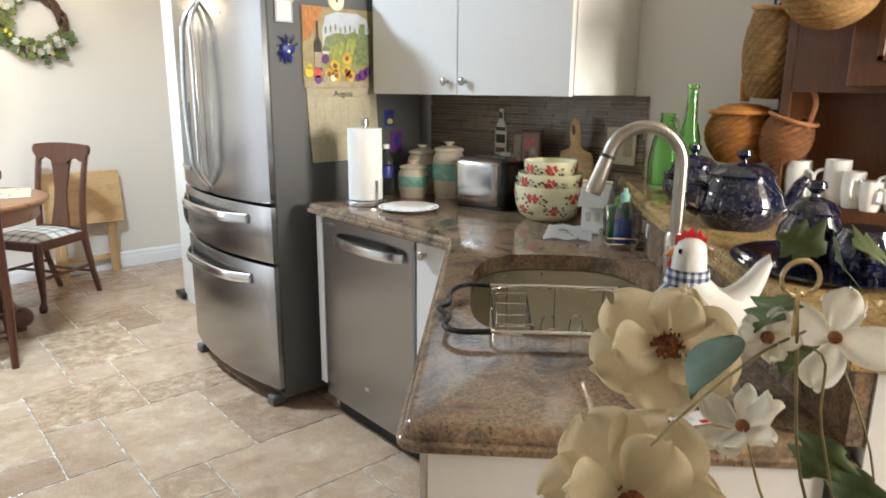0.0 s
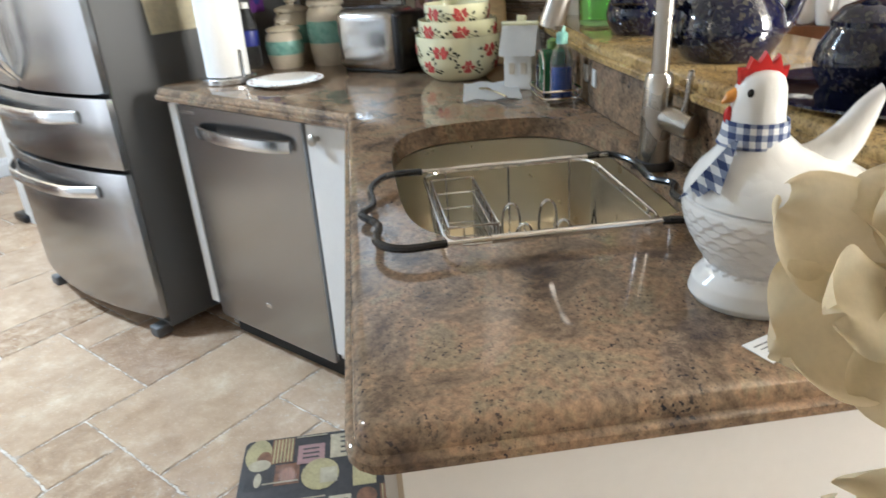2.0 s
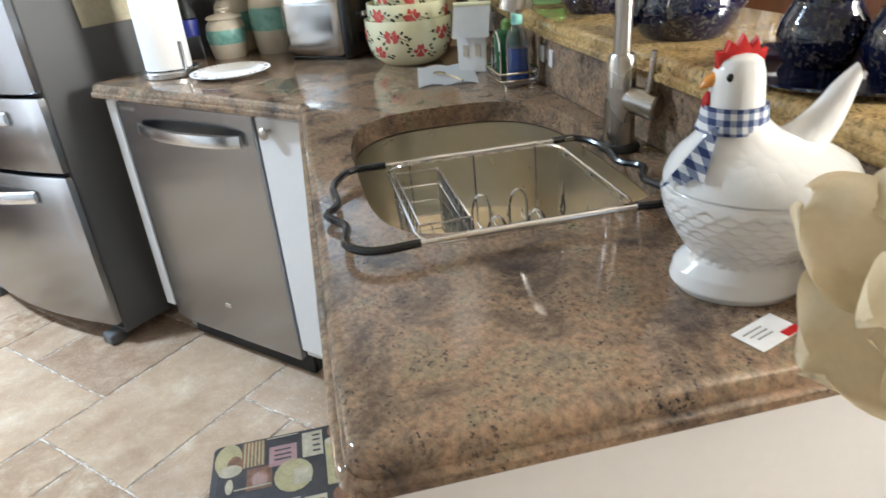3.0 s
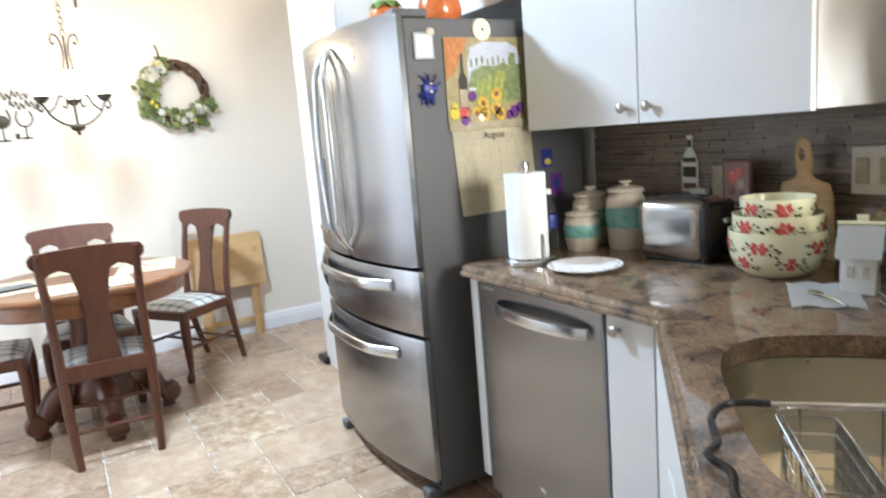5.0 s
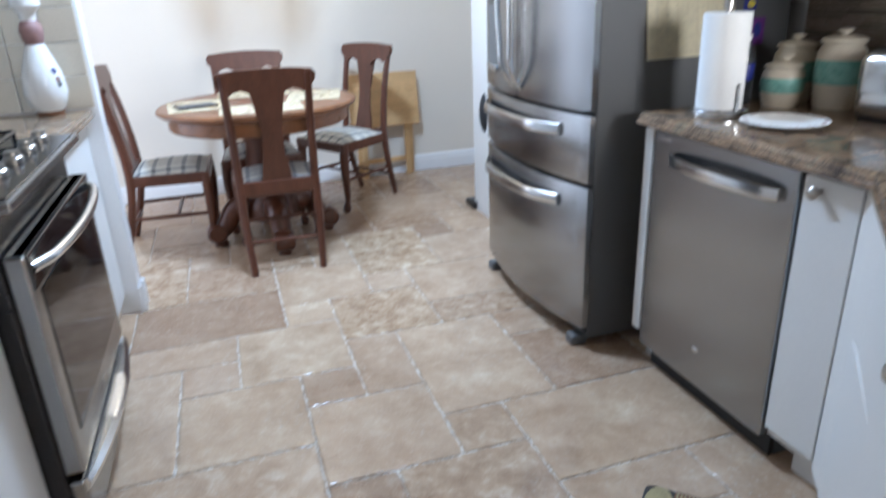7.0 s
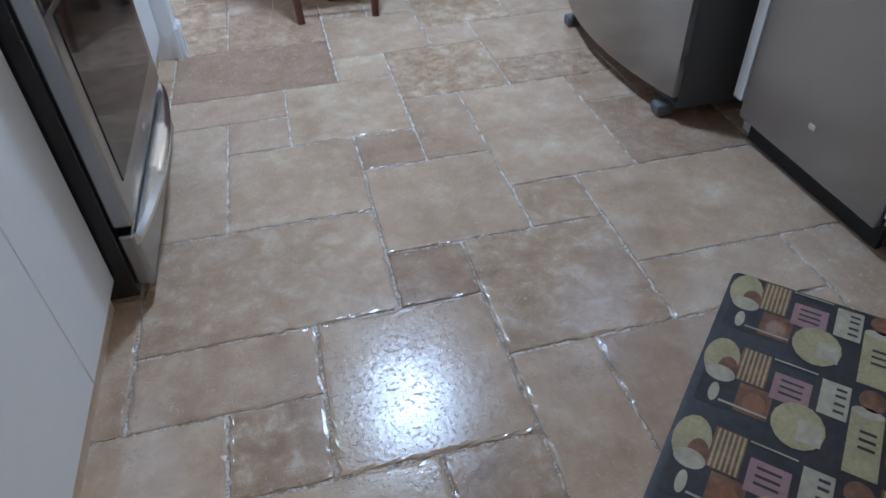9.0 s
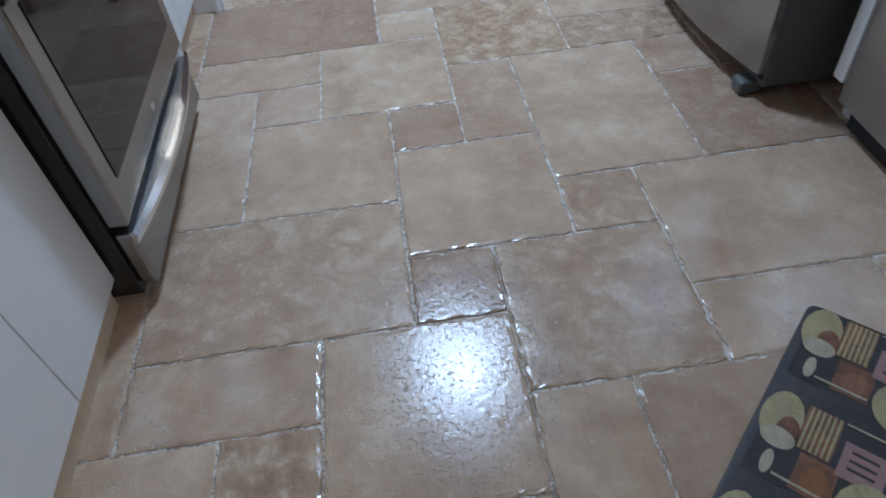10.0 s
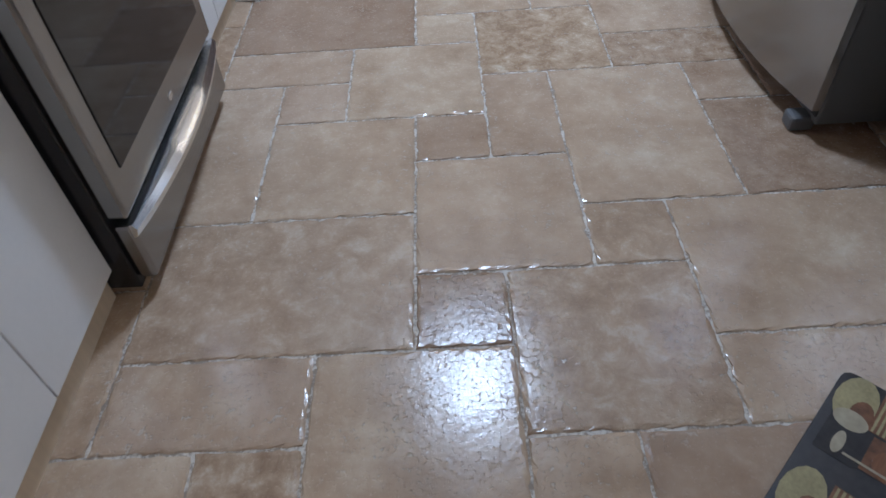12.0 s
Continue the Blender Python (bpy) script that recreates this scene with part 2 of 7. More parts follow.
M["feather_cer"] = scallop()
M["cream_cer"] = surf("cream_ceramic", (0.78, 0.745, 0.50), 0.14, var=0.03, rvar=0.04, coat=0.3)
M["sand_cer"] = surf("sandy_stoneware", (0.60, 0.53, 0.42), 0.35, var=0.12, fine=200, bump=0.1)
M["teal_glaze"] = surf("teal_glaze", (0.20, 0.42, 0.36), 0.28, var=0.22, big=20)
M["speckle"] = surf("speckled_navy_enamel", (0.003, 0.005, 0.026), 0.08, var=0.1, big=110, fine=200, second=(0.055, 0.052, 0.042), sharp=0.145, shift=0.05, rvar=0.03, coat=0.5)
M["toaster_steel"] = surf("polished_toaster_steel", (0.52, 0.50, 0.48), 0.19, 1.0, var=0.03, rvar=0.03)
M["blue_soap"] = surf("blue_soap_bottle", (0.015, 0.07, 0.33), 0.1, var=0.2, coat=0.5)
M["red"] = surf("red_glaze", (0.55, 0.02, 0.02), 0.2, var=0.1, coat=0.3)
M["rose"] = surf("rose_print", (0.58, 0.10, 0.09), 0.25, var=0.3, big=60, fine=200)
M["leaf_print"] = surf("dark_leaf_print", (0.05, 0.055, 0.03), 0.25, var=0.3)
M["orange_bill"] = surf("orange_glaze", (0.75, 0.30, 0.05), 0.25)
M["eye"] = surf("black_dot", (0.01, 0.01, 0.01), 0.2)
M["paper"] = surf("white_paper", (0.82, 0.81, 0.79), 0.9, var=0.03, big=10, fine=220, bump=0.35)
M["cal_paper"] = surf("ivory_calendar_paper", (0.84, 0.76, 0.55), 0.7, var=0.12, big=9, fine=60)


def silk(name, color, through_=0.4):
    """Thin cloth that lets some light through."""
    m = surf(name, color, 0.75, var=0.05, big=16, fine=220, bump=0.10)
    n, l = m.node_tree.nodes, m.node_tree.links
    tr, mx = n.new("ShaderNodeBsdfTranslucent"), n.new("ShaderNodeMixShader")
    src = n["Principled BSDF"].inputs["Base Color"].links[0].from_socket
    mx.inputs[0].default_value = through_
    l.new(src, tr.inputs[0]), l.new(n["Principled BSDF"].outputs[0], mx.inputs[1]), l.new(tr.outputs[0], mx.inputs[2])
    l.new(mx.outputs[0], n["Material Output"].inputs[0])
    return m


M["petal"] = silk("cream_silk_petal", (0.76, 0.67, 0.48))
M["white_petal"] = silk("white_silk_petal", (0.78, 0.76, 0.68))
M["stamen"] = surf("russet_flower_centre", (0.30, 0.11, 0.045), 0.9, var=0.45, big=60, fine=300, bump=1.0)
M["leaf"] = surf("silk_leaf_green", (0.085, 0.125, 0.038), 0.55, var=0.35, big=18, fine=120, bump=0.3)
M["wreath_leaf"] = surf("olive_ivy_leaf", (0.060, 0.080, 0.022), 0.6, var=0.5, big=30, fine=120, bump=0.3, second=(0.24, 0.27, 0.07))
M["leaf_blue"] = surf("blue_green_leaf", (0.10, 0.17, 0.13), 0.5, var=0.3, big=14, fine=80, bump=0.3)
M["brass"] = surf("brass_wire", (0.62, 0.50, 0.28), 0.22, 1.0, var=0.1)
M["stem"] = surf("olive_flower_stem", (0.20, 0.17, 0.07), 0.4, var=0.3)
M["iron"] = surf("dark_bronze_iron", (0.055, 0.045, 0.035), 0.45, 0.7, var=0.3)
M["bulb_glass"] = surf("lit_frosted_glass", (0.9, 0.85, 0.75), 0.5, var=0.02, emit=(1.0, 0.86, 0.62, 9.0))
M["wicker_r"] = surf("red_brown_wicker", (0.36, 0.15, 0.055), 0.7, var=0.4, big=30, fine=120, bump=0.8, stretch=(1, 1, 4))
M["wicker"] = surf("tan_wicker", (0.46, 0.27, 0.10), 0.7, var=0.45, big=30, fine=120, bump=0.8, stretch=(1, 1, 4))
M["wicker_o"] = surf("orange_wicker", (0.50, 0.20, 0.04), 0.6, var=0.35, big=20, fine=90, bump=0.8, stretch=(1, 1, 5))
M["twig"] = surf("twig_brown", (0.085, 0.045, 0.025), 0.9, var=0.5, big=40, fine=160, bump=1.0)
M["yellow"] = surf("yellow_blossom", (0.62, 0.50, 0.06), 0.7, var=0.2)
M["plastic_blue"] = surf("blue_print", (0.025, 0.035, 0.22), 0.4, var=0.3)
M["purple"] = surf("purple_print", (0.13, 0.03, 0.20), 0.45, var=0.3)
M["terracotta"] = surf("orange_figurine_glaze", (0.55, 0.15, 0.04), 0.2, var=0.2, coat=0.3)
M["green_glaze"] = surf("leaf_green_glaze", (0.14, 0.25, 0.06), 0.2, var=0.25, coat=0.3)
M["pale_green"] = surf("pale_green_glaze", (0.55, 0.58, 0.42), 0.2, var=0.15, coat=0.3)
M["gold_mat"] = surf("ochre_print", (0.34, 0.28, 0.14), 0.6, var=0.25, big=22, fine=120)
M["tan"] = surf("tan_print", (0.38, 0.32, 0.22), 0.6, var=0.25, big=14)
M["mat_black"] = surf("dark_mat_print", (0.028, 0.022, 0.02), 0.55, var=0.5, big=10, fine=60)
M["mat_brown"] = surf("brown_print", (0.17, 0.075, 0.035), 0.55, var=0.5, big=22)
M["pink"] = surf("faded_pink_print", (0.29, 0.165, 0.15), 0.6, var=0.2)


def glass(name, color, rough=0.03):
    m = bpy.data.materials.new(name)
    m.use_nodes = True
    b = m.node_tree.nodes["Principled BSDF"]
    b.inputs["Base Color"].default_value = (*color, 1)
    b.inputs["Roughness"].default_value, b.inputs["Transmission Weight"].default_value, b.inputs["IOR"].default_value = rough, 1.0, 1.45
    return m


M["green_glass"] = glass("green_glass", (0.55, 0.92, 0.45))
M["clear_glass"] = glass("clear_plastic", (0.85, 0.90, 0.95), 0.06)
M["blue_liquid"] = glass("blue_soap", (0.05, 0.25, 0.75))
M["green_liquid"] = glass("green_soap", (0.03, 0.40, 0.10))

# ---- geometry helpers ----
OFFSET = {}


def thing(name, label, category, at=(0, 0, 0), rz=0.0, group="", world_coords=False, kind=""):
    """An Empty at the base of a thing. With world_coords its parts are given in the world's metres."""
    ob = new(name)
    ob.empty_display_size = 0.05
    ob.matrix_basis = pose(*at, 0, 0, rz)
    OFFSET[ob.name] = Vector(at) if world_coords else Vector((0, 0, 0))
    return tagged(ob, label, category, group, kind)


def part(name, bm, material, parent=None, label="", smooth=False):
    """Links a bmesh as ONE mesh object under a thing or a part."""
    me = bpy.data.meshes.new(name)
    root = parent
    while root is not None and root.parent is not None:
        root = root.parent
    if root is not None and root.name in OFFSET:
        bmesh.ops.translate(bm, verts=bm.verts, vec=-OFFSET[root.name])
    bmesh.ops.recalc_face_normals(bm, faces=bm.faces)
    if smooth:
        for f in bm.faces:
            f.smooth = True
        for e in bm.edges:
            if len(e.link_faces) == 2 and e.calc_face_angle(0) > radians(38):
                e.smooth = False
    bm.to_mesh(me)
    bm.free()
    me.materials.append(M[material] if isinstance(material, str) else material)
    ob = new(name, me)
    ob.parent = parent
    if label:
        ob["label"] = label
    return ob


def solo(name, bm, material, label, category, at=(0, 0, 0), rz=0.0, group="", kind="", smooth=True):
    """A thing of one mesh."""
    ob = part(name, bm, material, None, "", smooth)
    ob.matrix_basis = pose(*at, 0, 0, rz)
    OFFSET[ob.name] = Vector((0, 0, 0))
    return tagged(ob, label, category, group, kind)


def box(x0, x1, y0, y1, z0, z1, bevel=0.0, seg=2, bm=None):
    bm = bm or bmesh.new()
    b = bmesh.new()
    bmesh.ops.create_cube(b, size=1)
    for v in b.verts:
        v.co = Vector(((x0 + x1) / 2 + v.co.x * (x1 - x0), (y0 + y1) / 2 + v.co.y * (y1 - y0), (z0 + z1) / 2 + v.co.z * (z1 - z0)))
    if bevel:
        bmesh.ops.bevel(b, geom=b.edges[:], offset=bevel, segments=seg, affect="EDGES", profile=0.5)
    return join(bm, b)


def join(bm, b, m=None):
    """Adds the bmesh b to bm."""
    tmp = bpy.data.meshes.new("tmp")
    if m is not None:
        b.transform(m)
    b.to_mesh(tmp)
    b.free()
    bm.from_mesh(tmp)
    bpy.data.meshes.remove(tmp)
    return bm


def prism(points, z0, z1, bevel=0.0, seg=3, bm=None, both=True):
    """A polygon in x, y raised from z0 to z1."""
    b = bmesh.new()
    f = b.faces.new([b.verts.new((x, y, z0)) for x, y in points])
    up = bmesh.ops.extrude_face_region(b, geom=[f])
    top = [v for v in up["geom"] if isinstance(v, bmesh.types.BMVert)]
    for v in top:
        v.co.z = z1
    if bevel:
        es = [e for e in b.edges if all(abs(v.co.z - z1) < 1e-6 for v in e.verts) or (both and all(abs(v.co.z - z0) < 1e-6 for v in e.verts))]
        bmesh.ops.bevel(b, geom=es, offset=bevel, segments=seg, affect="EDGES", profile=0.5)
    return join(bm, b) if bm else b


def lathe(profile, steps=28, bm=None, at=(0, 0, 0)):
    """Turns (radius, height) pairs round the z axis."""
    b = bmesh.new()
    rings = []
    for r, z in profile:
        if r < 1e-5:
            rings.append([b.verts.new((at[0], at[1], at[2] + z))])
        else:
            rings.append([b.verts.new((at[0] + r * math.cos(2 * math.pi * k / steps), at[1] + r * math.sin(2 * math.pi * k / steps), at[2] + z)) for k in range(steps)])
    for a, c in zip(rings, rings[1:]):
        for k in range(steps):
            q = [a[k % len(a)], a[(k + 1) % len(a)], c[(k + 1) % len(c)], c[k % len(c)]]
            q = list(dict.fromkeys(q))
            if len(q) > 2:
                b.faces.new(q)
    return join(bm, b) if bm else b


def smooth_path(points, n=6):
    """A Catmull-Rom line through the points."""
    p = [Vector(q) for q in points]
    p = [2 * p[0] - p[1]] + p + [2 * p[-1] - p[-2]]
    out = []
    for i in range(1, len(p) - 2):
        for k in range(n):
            t = k / n
            a, b, c, d = p[i - 1:i + 3]
            out.append(0.5 * (2 * b + (c - a) * t + (2 * a - 5 * b + 4 * c - d) * t * t + (3 * b - a - 3 * c + d) * t ** 3))
    return out + [p[-2]]


def tube(points, r, sides=8, bm=None, closed=False, flat=1.0):
    """A rod along the points; r a number or one for each point."""
    b = bmesh.new()
    p = [Vector(q) for q in points]
    rs = r if isinstance(r, (list, tuple)) else [r] * len(p)
    rings, side = [], None
    for i, q in enumerate(p):
        if closed:
            t = p[(i + 1) % len(p)] - p[i - 1]
        else:
            t = p[min(i + 1, len(p) - 1)] - p[max(i - 1, 0)]
        t.normalize()
        if side is None:
            side = t.orthogonal().normalized() if abs(t.z) > 0.9 else t.cross(Vector((0, 0, 1))).normalized()
        side = (side - t * side.dot(t)).normalized()
        up = t.cross(side)
        rings.append([b.verts.new(q + rs[i] * (math.cos(2 * math.pi * k / sides) * side + flat * math.sin(2 * math.pi * k / sides) * up)) for k in range(sides)])
    pairs = list(zip(rings, rings[1:])) + ([(rings[-1], rings[0])] if closed else [])
    for a, c in pairs:
        for k in range(sides):
            b.faces.new((a[k], a[(k + 1) % sides], c[(k + 1) % sides], c[k]))
    if not closed:
        b.faces.new(rings[0]), b.faces.new(list(reversed(rings[-1])))
    return join(bm, b) if bm else b


def ball(c, rx, ry=None, rz=None, u=14, v=9, bm=None):
    b = bmesh.new()
    bmesh.ops.create_uvsphere(b, u_segments=u, v_segments=v, radius=1)
    for w in b.verts:
        w.co = Vector((c[0] + w.co.x * rx, c[1] + w.co.y * (ry or rx), c[2] + w.co.z * (rz or rx)))
    return join(bm, b) if bm else b


def rod(a, b, r, sides=10, bm=None):
    return tube([a, b], r, sides, bm)


def rounded(x0, x1, y0, y1, r, n=5):
    """A rectangle with round corners, as points in x, y."""
    out = []
    for cx, cy, a in ((x1 - r, y1 - r, 0), (x0 + r, y1 - r, 90), (x0 + r, y0 + r, 180), (x1 - r, y0 + r, 270)):
        out += [(cx + r * math.cos(radians(a + 90 * k / n)), cy + r * math.sin(radians(a + 90 * k / n))) for k in range(n + 1)]
    return out


def knob(parent, x, y, z, facing, label="brushed nickel knob"):
    """A turned cabinet knob; facing is the unit way out of the door."""
    b = lathe([(0.0, 0), (0.007, 0), (0.006, 0.012), (0.010, 0.016), (0.0155, 0.021), (0.0155, 0.026), (0.010, 0.031), (0.0, 0.032)], 16)
    b.transform(Matrix.Translation((x, y, z)) @ Vector(facing).to_track_quat("Z", "Y").to_matrix().to_4x4())
    return part("knob", b, "nickel", parent, label, True)

# ---- the plan ----
WX, BACK, LEFT, DIN = 2.15, 5.54, -0.97, -1.70
N_ = Vector((0.579, 0.870))
INNER = Vector((1.40, 1.69))
D_ = (INNER - N_).normalized()
V_ = Vector((D_.y, -D_.x))
BARP, BARD = Vector((1.6, 1.085)), Vector((0.758, 0.652))
BARN = Vector((BARD.y, -BARD.x))
TOP, BAR = 0.90, 1.05


STUB = 3.668


def moved(ob, at, scale=(1, 1, 1)):
    """Set a thing down elsewhere, or stretch it a little, its parts going with it."""
    ob.location, ob.scale = at, scale
    return ob


def pen(u, v):
    """A point of the peninsula: u along its front edge, v across it."""
    return N_ + u * D_ + v * V_


def bar(s, w):
    """A point of the raised bar: s along it, w behind its low wall's face."""
    return BARP + s * BARD + w * BARN


def inset(poly, d):
    """The polygon moved inwards by d (points counter-clockwise)."""
    p = [Vector(q) for q in poly]
    out = []
    for i in range(len(p)):
        e1, e2 = (p[i] - p[i - 1]).normalized(), (p[(i + 1) % len(p)] - p[i]).normalized()
        n1, n2 = Vector((-e1.y, e1.x)), Vector((-e2.y, e2.x))
        m = n1 + n2
        m /= max(0.25, m.dot(n1))
        out.append(p[i] + m * d)
    return out


def slab(poly, z0, z1, r, hole=None, seg=5):
    """A stone slab with rounded edges and, if given, a hole."""
    b = bmesh.new()
    t = z1 - z0
    prof = [(0.012, z0), (0.0, z0 + 0.008)]
    if t > 0.03:
        # a stepped nosing, the upper roll set back from the lower
        prof += [(0.0, z0 + 0.017), (0.003, z0 + 0.020), (0.008, z0 + 0.021), (0.008, z0 + 0.023)]
    step = prof[-1][0]
    prof += [(step + r * (1 - math.cos(radians(90 * k / seg))), z1 - r + r * math.sin(radians(90 * k / seg))) for k in range(seg + 1)]
    rings = []
    for d, z in prof:
        rings.append([b.verts.new((q.x, q.y, z)) for q in inset(poly, d)])
    n = len(poly)
    for a, c in zip(rings, rings[1:]):
        for k in range(n):
            b.faces.new((a[k], a[(k + 1) % n], c[(k + 1) % n], c[k]))
    loops = {}
    if hole:
        h = len(hole)
        loops = {z: [b.verts.new((x, y, z)) for x, y in hole] for z in (z0, z1)}
        for k in range(h):
            b.faces.new((loops[z0][k], loops[z1][k], loops[z1][(k + 1) % h], loops[z0][(k + 1) % h]))
    for ring, z in ((rings[0], z0), (rings[-1], z1)):
        es = [b.edges.get((ring[k], ring[(k + 1) % n])) for k in range(n)]
        if hole:
            lp = loops[z]
            es += [b.edges.get((lp[k], lp[(k + 1) % len(lp)])) for k in range(len(lp))]
        bmesh.ops.triangle_fill(b, use_beauty=True, edges=es)
    return b


def structure(name, bm, material, label, smooth=False):
    ob = part(name, bm, material, None, "", smooth)
    return tagged(ob, label, "", "", "structure")


# ---- walls, ceiling ----
structure("wall_east", box(WX, WX + 0.12, -2.9, BACK + 0.12, 0, CEIL), "white_wall", "white painted wall behind the kitchen counter")
structure("wall_north", box(DIN - 0.12, WX, BACK, BACK + 0.12, 0, CEIL), "wall", "cream painted wall of the dining corner")
structure("wall_kitchen_west", box(LEFT - 0.12, LEFT, -2.9, STUB, 0, CEIL), "white_wall", "white painted wall behind the range")
structure("wall_stub", box(DIN, -0.305, STUB, STUB + 0.10, 0, CEIL), "trim", "white painted wall end beside the range")
b = box(DIN - 0.12, DIN, STUB, 3.80, 0, CEIL)
box(DIN - 0.12, DIN, 5.25, BACK, 0, CEIL, bm=b), box(DIN - 0.12, DIN, 3.80, 5.25, 0, 0.25, bm=b), box(DIN - 0.12, DIN, 3.80, 5.25, 2.2, CEIL, bm=b)
structure("wall_dining_west", b, "wall", "cream painted wall with a window opening")
b = box(LEFT - 0.12, -0.3, -3.02, -2.9, 0, CEIL)
box(2.1, WX + 0.12, -3.02, -2.9, 0, CEIL, bm=b), box(-0.3, 2.1, -3.02, -2.9, 0, 0.55, bm=b), box(-0.3, 2.1, -3.02, -2.9, 2.3, CEIL, bm=b)
structure("wall_south", b, "wall", "cream painted wall with a wide window opening")
# unseen wall, added to keep window light off the flowers and cabinet end
structure("light_block_wall", box(LEFT, 1.42, -1.30, -1.20, 0, CEIL), "wall", "unseen cream wall added to block window light")
structure("ceiling", box(DIN - 0.12, WX + 0.12, -3.02, BACK + 0.12, CEIL, CEIL + 0.1), "ceiling", "cream textured ceiling")


def baseboard(name, poly):
    b = bmesh.new()
    (x0, y0), (x1, y1) = poly
    w = Vector((x1 - x0, y1 - y0))
    t = w.normalized()
    s = Vector((-t.y, t.x))
    prof = [(0, 0), (0.016, 0), (0.016, 0.075), (0.012, 0.092), (0.012, 0.104), (0.005, 0.118), (0, 0.12)]
    rings = [[b.verts.new((p.x + s.x * d, p.y + s.y * d, z)) for d, z in prof] for p in (Vector((x0, y0)), Vector((x1, y1)))]
    for k in range(len(prof)):
        b.faces.new((rings[0][k], rings[0][(k + 1) % len(prof)], rings[1][(k + 1) % len(prof)], rings[1][k]))
    b.faces.new(rings[0]), b.faces.new(rings[1][::-1])
    structure(name, b, "trim", "white moulded baseboard")


baseboard("baseboard_north", ((WX, BACK - 0.002), (DIN, BACK - 0.002)))
baseboard("baseboard_stub_end", ((-0.303, STUB - 0.016), (-0.303, STUB + 0.116)))
baseboard("baseboard_stub_back", ((-0.29, STUB + 0.102), (DIN, STUB + 0.102)))
baseboard("baseboard_stub_front", ((-0.36, STUB - 0.002), (-0.287, STUB - 0.002)))

# ---- refrigerator ----
fr = thing("refrigerator", "stainless french-door refrigerator with two bowed bottom drawers", "refrigerator", (1.7, 3.085, 0), world_coords=True)
part("cabinet", box(1.343, 2.09, 2.64, 3.53, 0.035, 1.755, 0.006), "fridge_side", fr, "dark grey painted fridge body")


def bow(y):
    return 1.315 - 0.060 * (1 - ((y - 3.085) / 0.455) ** 2)


def bowed(y0, y1, z0, z1, r=0.008):
    n = 10
    front = [(bow(y0 + (y1 - y0) * k / n), y0 + (y1 - y0) * k / n) for k in range(n + 1)]
    return prism([(1.336, y0)] + front + [(1.336, y1)], z0, z1, r, 2)


def bowed_bar(y0, y1, z, out, h, t):
    """A flat handle that follows the bow of the doors."""
    n = 14
    b = bmesh.new()
    rings = []
    for k in range(n + 1):
        f = k / n
        y = y0 + (y1 - y0) * f
        o = out * min(1.0, 5.0 * min(f, 1 - f) + 0.12)
        x = bow(y) - o
        rings.append([b.verts.new(q) for q in ((x, y, z - h / 2), (x - t * 0.6, y, z - h / 2 + 0.004), (x - t, y, z), (x - t * 0.6, y, z + h / 2 - 0.004), (x, y, z + h / 2), (x + 0.004, y, z))])
    for a, c in zip(rings, rings[1:]):
        for k in range(6):
            b.faces.new((a[k], a[(k + 1) % 6], c[(k + 1) % 6], c[k]))
    b.faces.new(rings[0]), b.faces.new(rings[-1][::-1])
    return b


door_r = part("door", bowed(2.632, 3.082, 0.905, 1.775), "steel", fr, "", True)
door_l = part("door", bowed(3.088, 3.538, 0.905, 1.775), "steel", fr, "", True)
for side_, d in ((1, door_l), (-1, door_r)):
    pts = []
    for k in range(15):
        f = math.sin(math.pi * k / 14)
        y = 3.085 + side_ * (0.026 + 0.034 * f)
        pts.append((bow(y) + 0.004 - 0.050 * min(1.0, 3.2 * f) - 0.012 * f, y, 1.722 - 0.790 * k / 14))
    part("handle", tube(smooth_path(pts, 3), [0.006 + 0.0085 * min(1.0, 0.12 + 4.0 * math.sin(math.pi * k / 42)) for k in range(43)], 10, flat=0.75), "steel_h", d, "long curved steel handle", True)


def bowed_panel(y0, y1, z0, z1, out, r=0.002):
    """A thin panel that follows the bow of the doors."""
    ys = [y0 + (y1 - y0) * k / 6 for k in range(7)]
    return prism([(bow(y0) + 0.004, y0)] + [(bow(y) - out, y) for y in ys] + [(bow(y1) + 0.004, y1)], z0, z1, r, 1)


disp = part("dispenser", bowed_panel(3.285, 3.465, 0.985, 1.30, 0.003), "fridge_side", door_l, "grey water dispenser panel")
part("control_strip", bowed_panel(3.295, 3.455, 1.245, 1.29, 0.0045), "black_glass", disp)
part("tray", bowed_panel(3.29, 3.46, 0.985, 1.005, 0.016), "steel_h", disp)
dr1 = part("drawer", bowed(2.632, 3.538, 0.652, 0.893), "steel", fr, "", True)
dr2 = part("drawer", bowed(2.632, 3.538, 0.085, 0.640), "steel", fr, "", True)
part("handle", bowed_bar(2.775, 3.475, 0.828, 0.046, 0.044, 0.010), "steel_h", dr1, "wide bowed steel handle", True)
part("handle", bowed_bar(2.775, 3.475, 0.566, 0.046, 0.044, 0.010), "steel_h", dr2, "wide bowed steel handle", True)
b = box(1.338, 1.3425, 2.645, 3.525, 0.06, 1.75)
part("gasket", b, "dark_gap", fr)
for y in (2.69, 3.48):
    part("foot", box(1.293, 1.36, y - 0.028, y + 0.028, 0.0, 0.045, 0.010), "fridge_side", fr, "grey plastic foot")
for y in (2.67, 3.50):
    part("hinge", box(1.31, 1.44, y - 0.03, y + 0.03, 1.757, 1.785, 0.006), "fridge_side", fr)
part("badge", box(bow(2.9) - 0.0028, bow(2.9) + 0.003, 2.885, 2.915, 1.655, 1.67, 0.001), "steel_h", door_r)
moved(fr, (1.694, 3.098, 0), (1, 1, 0.98))

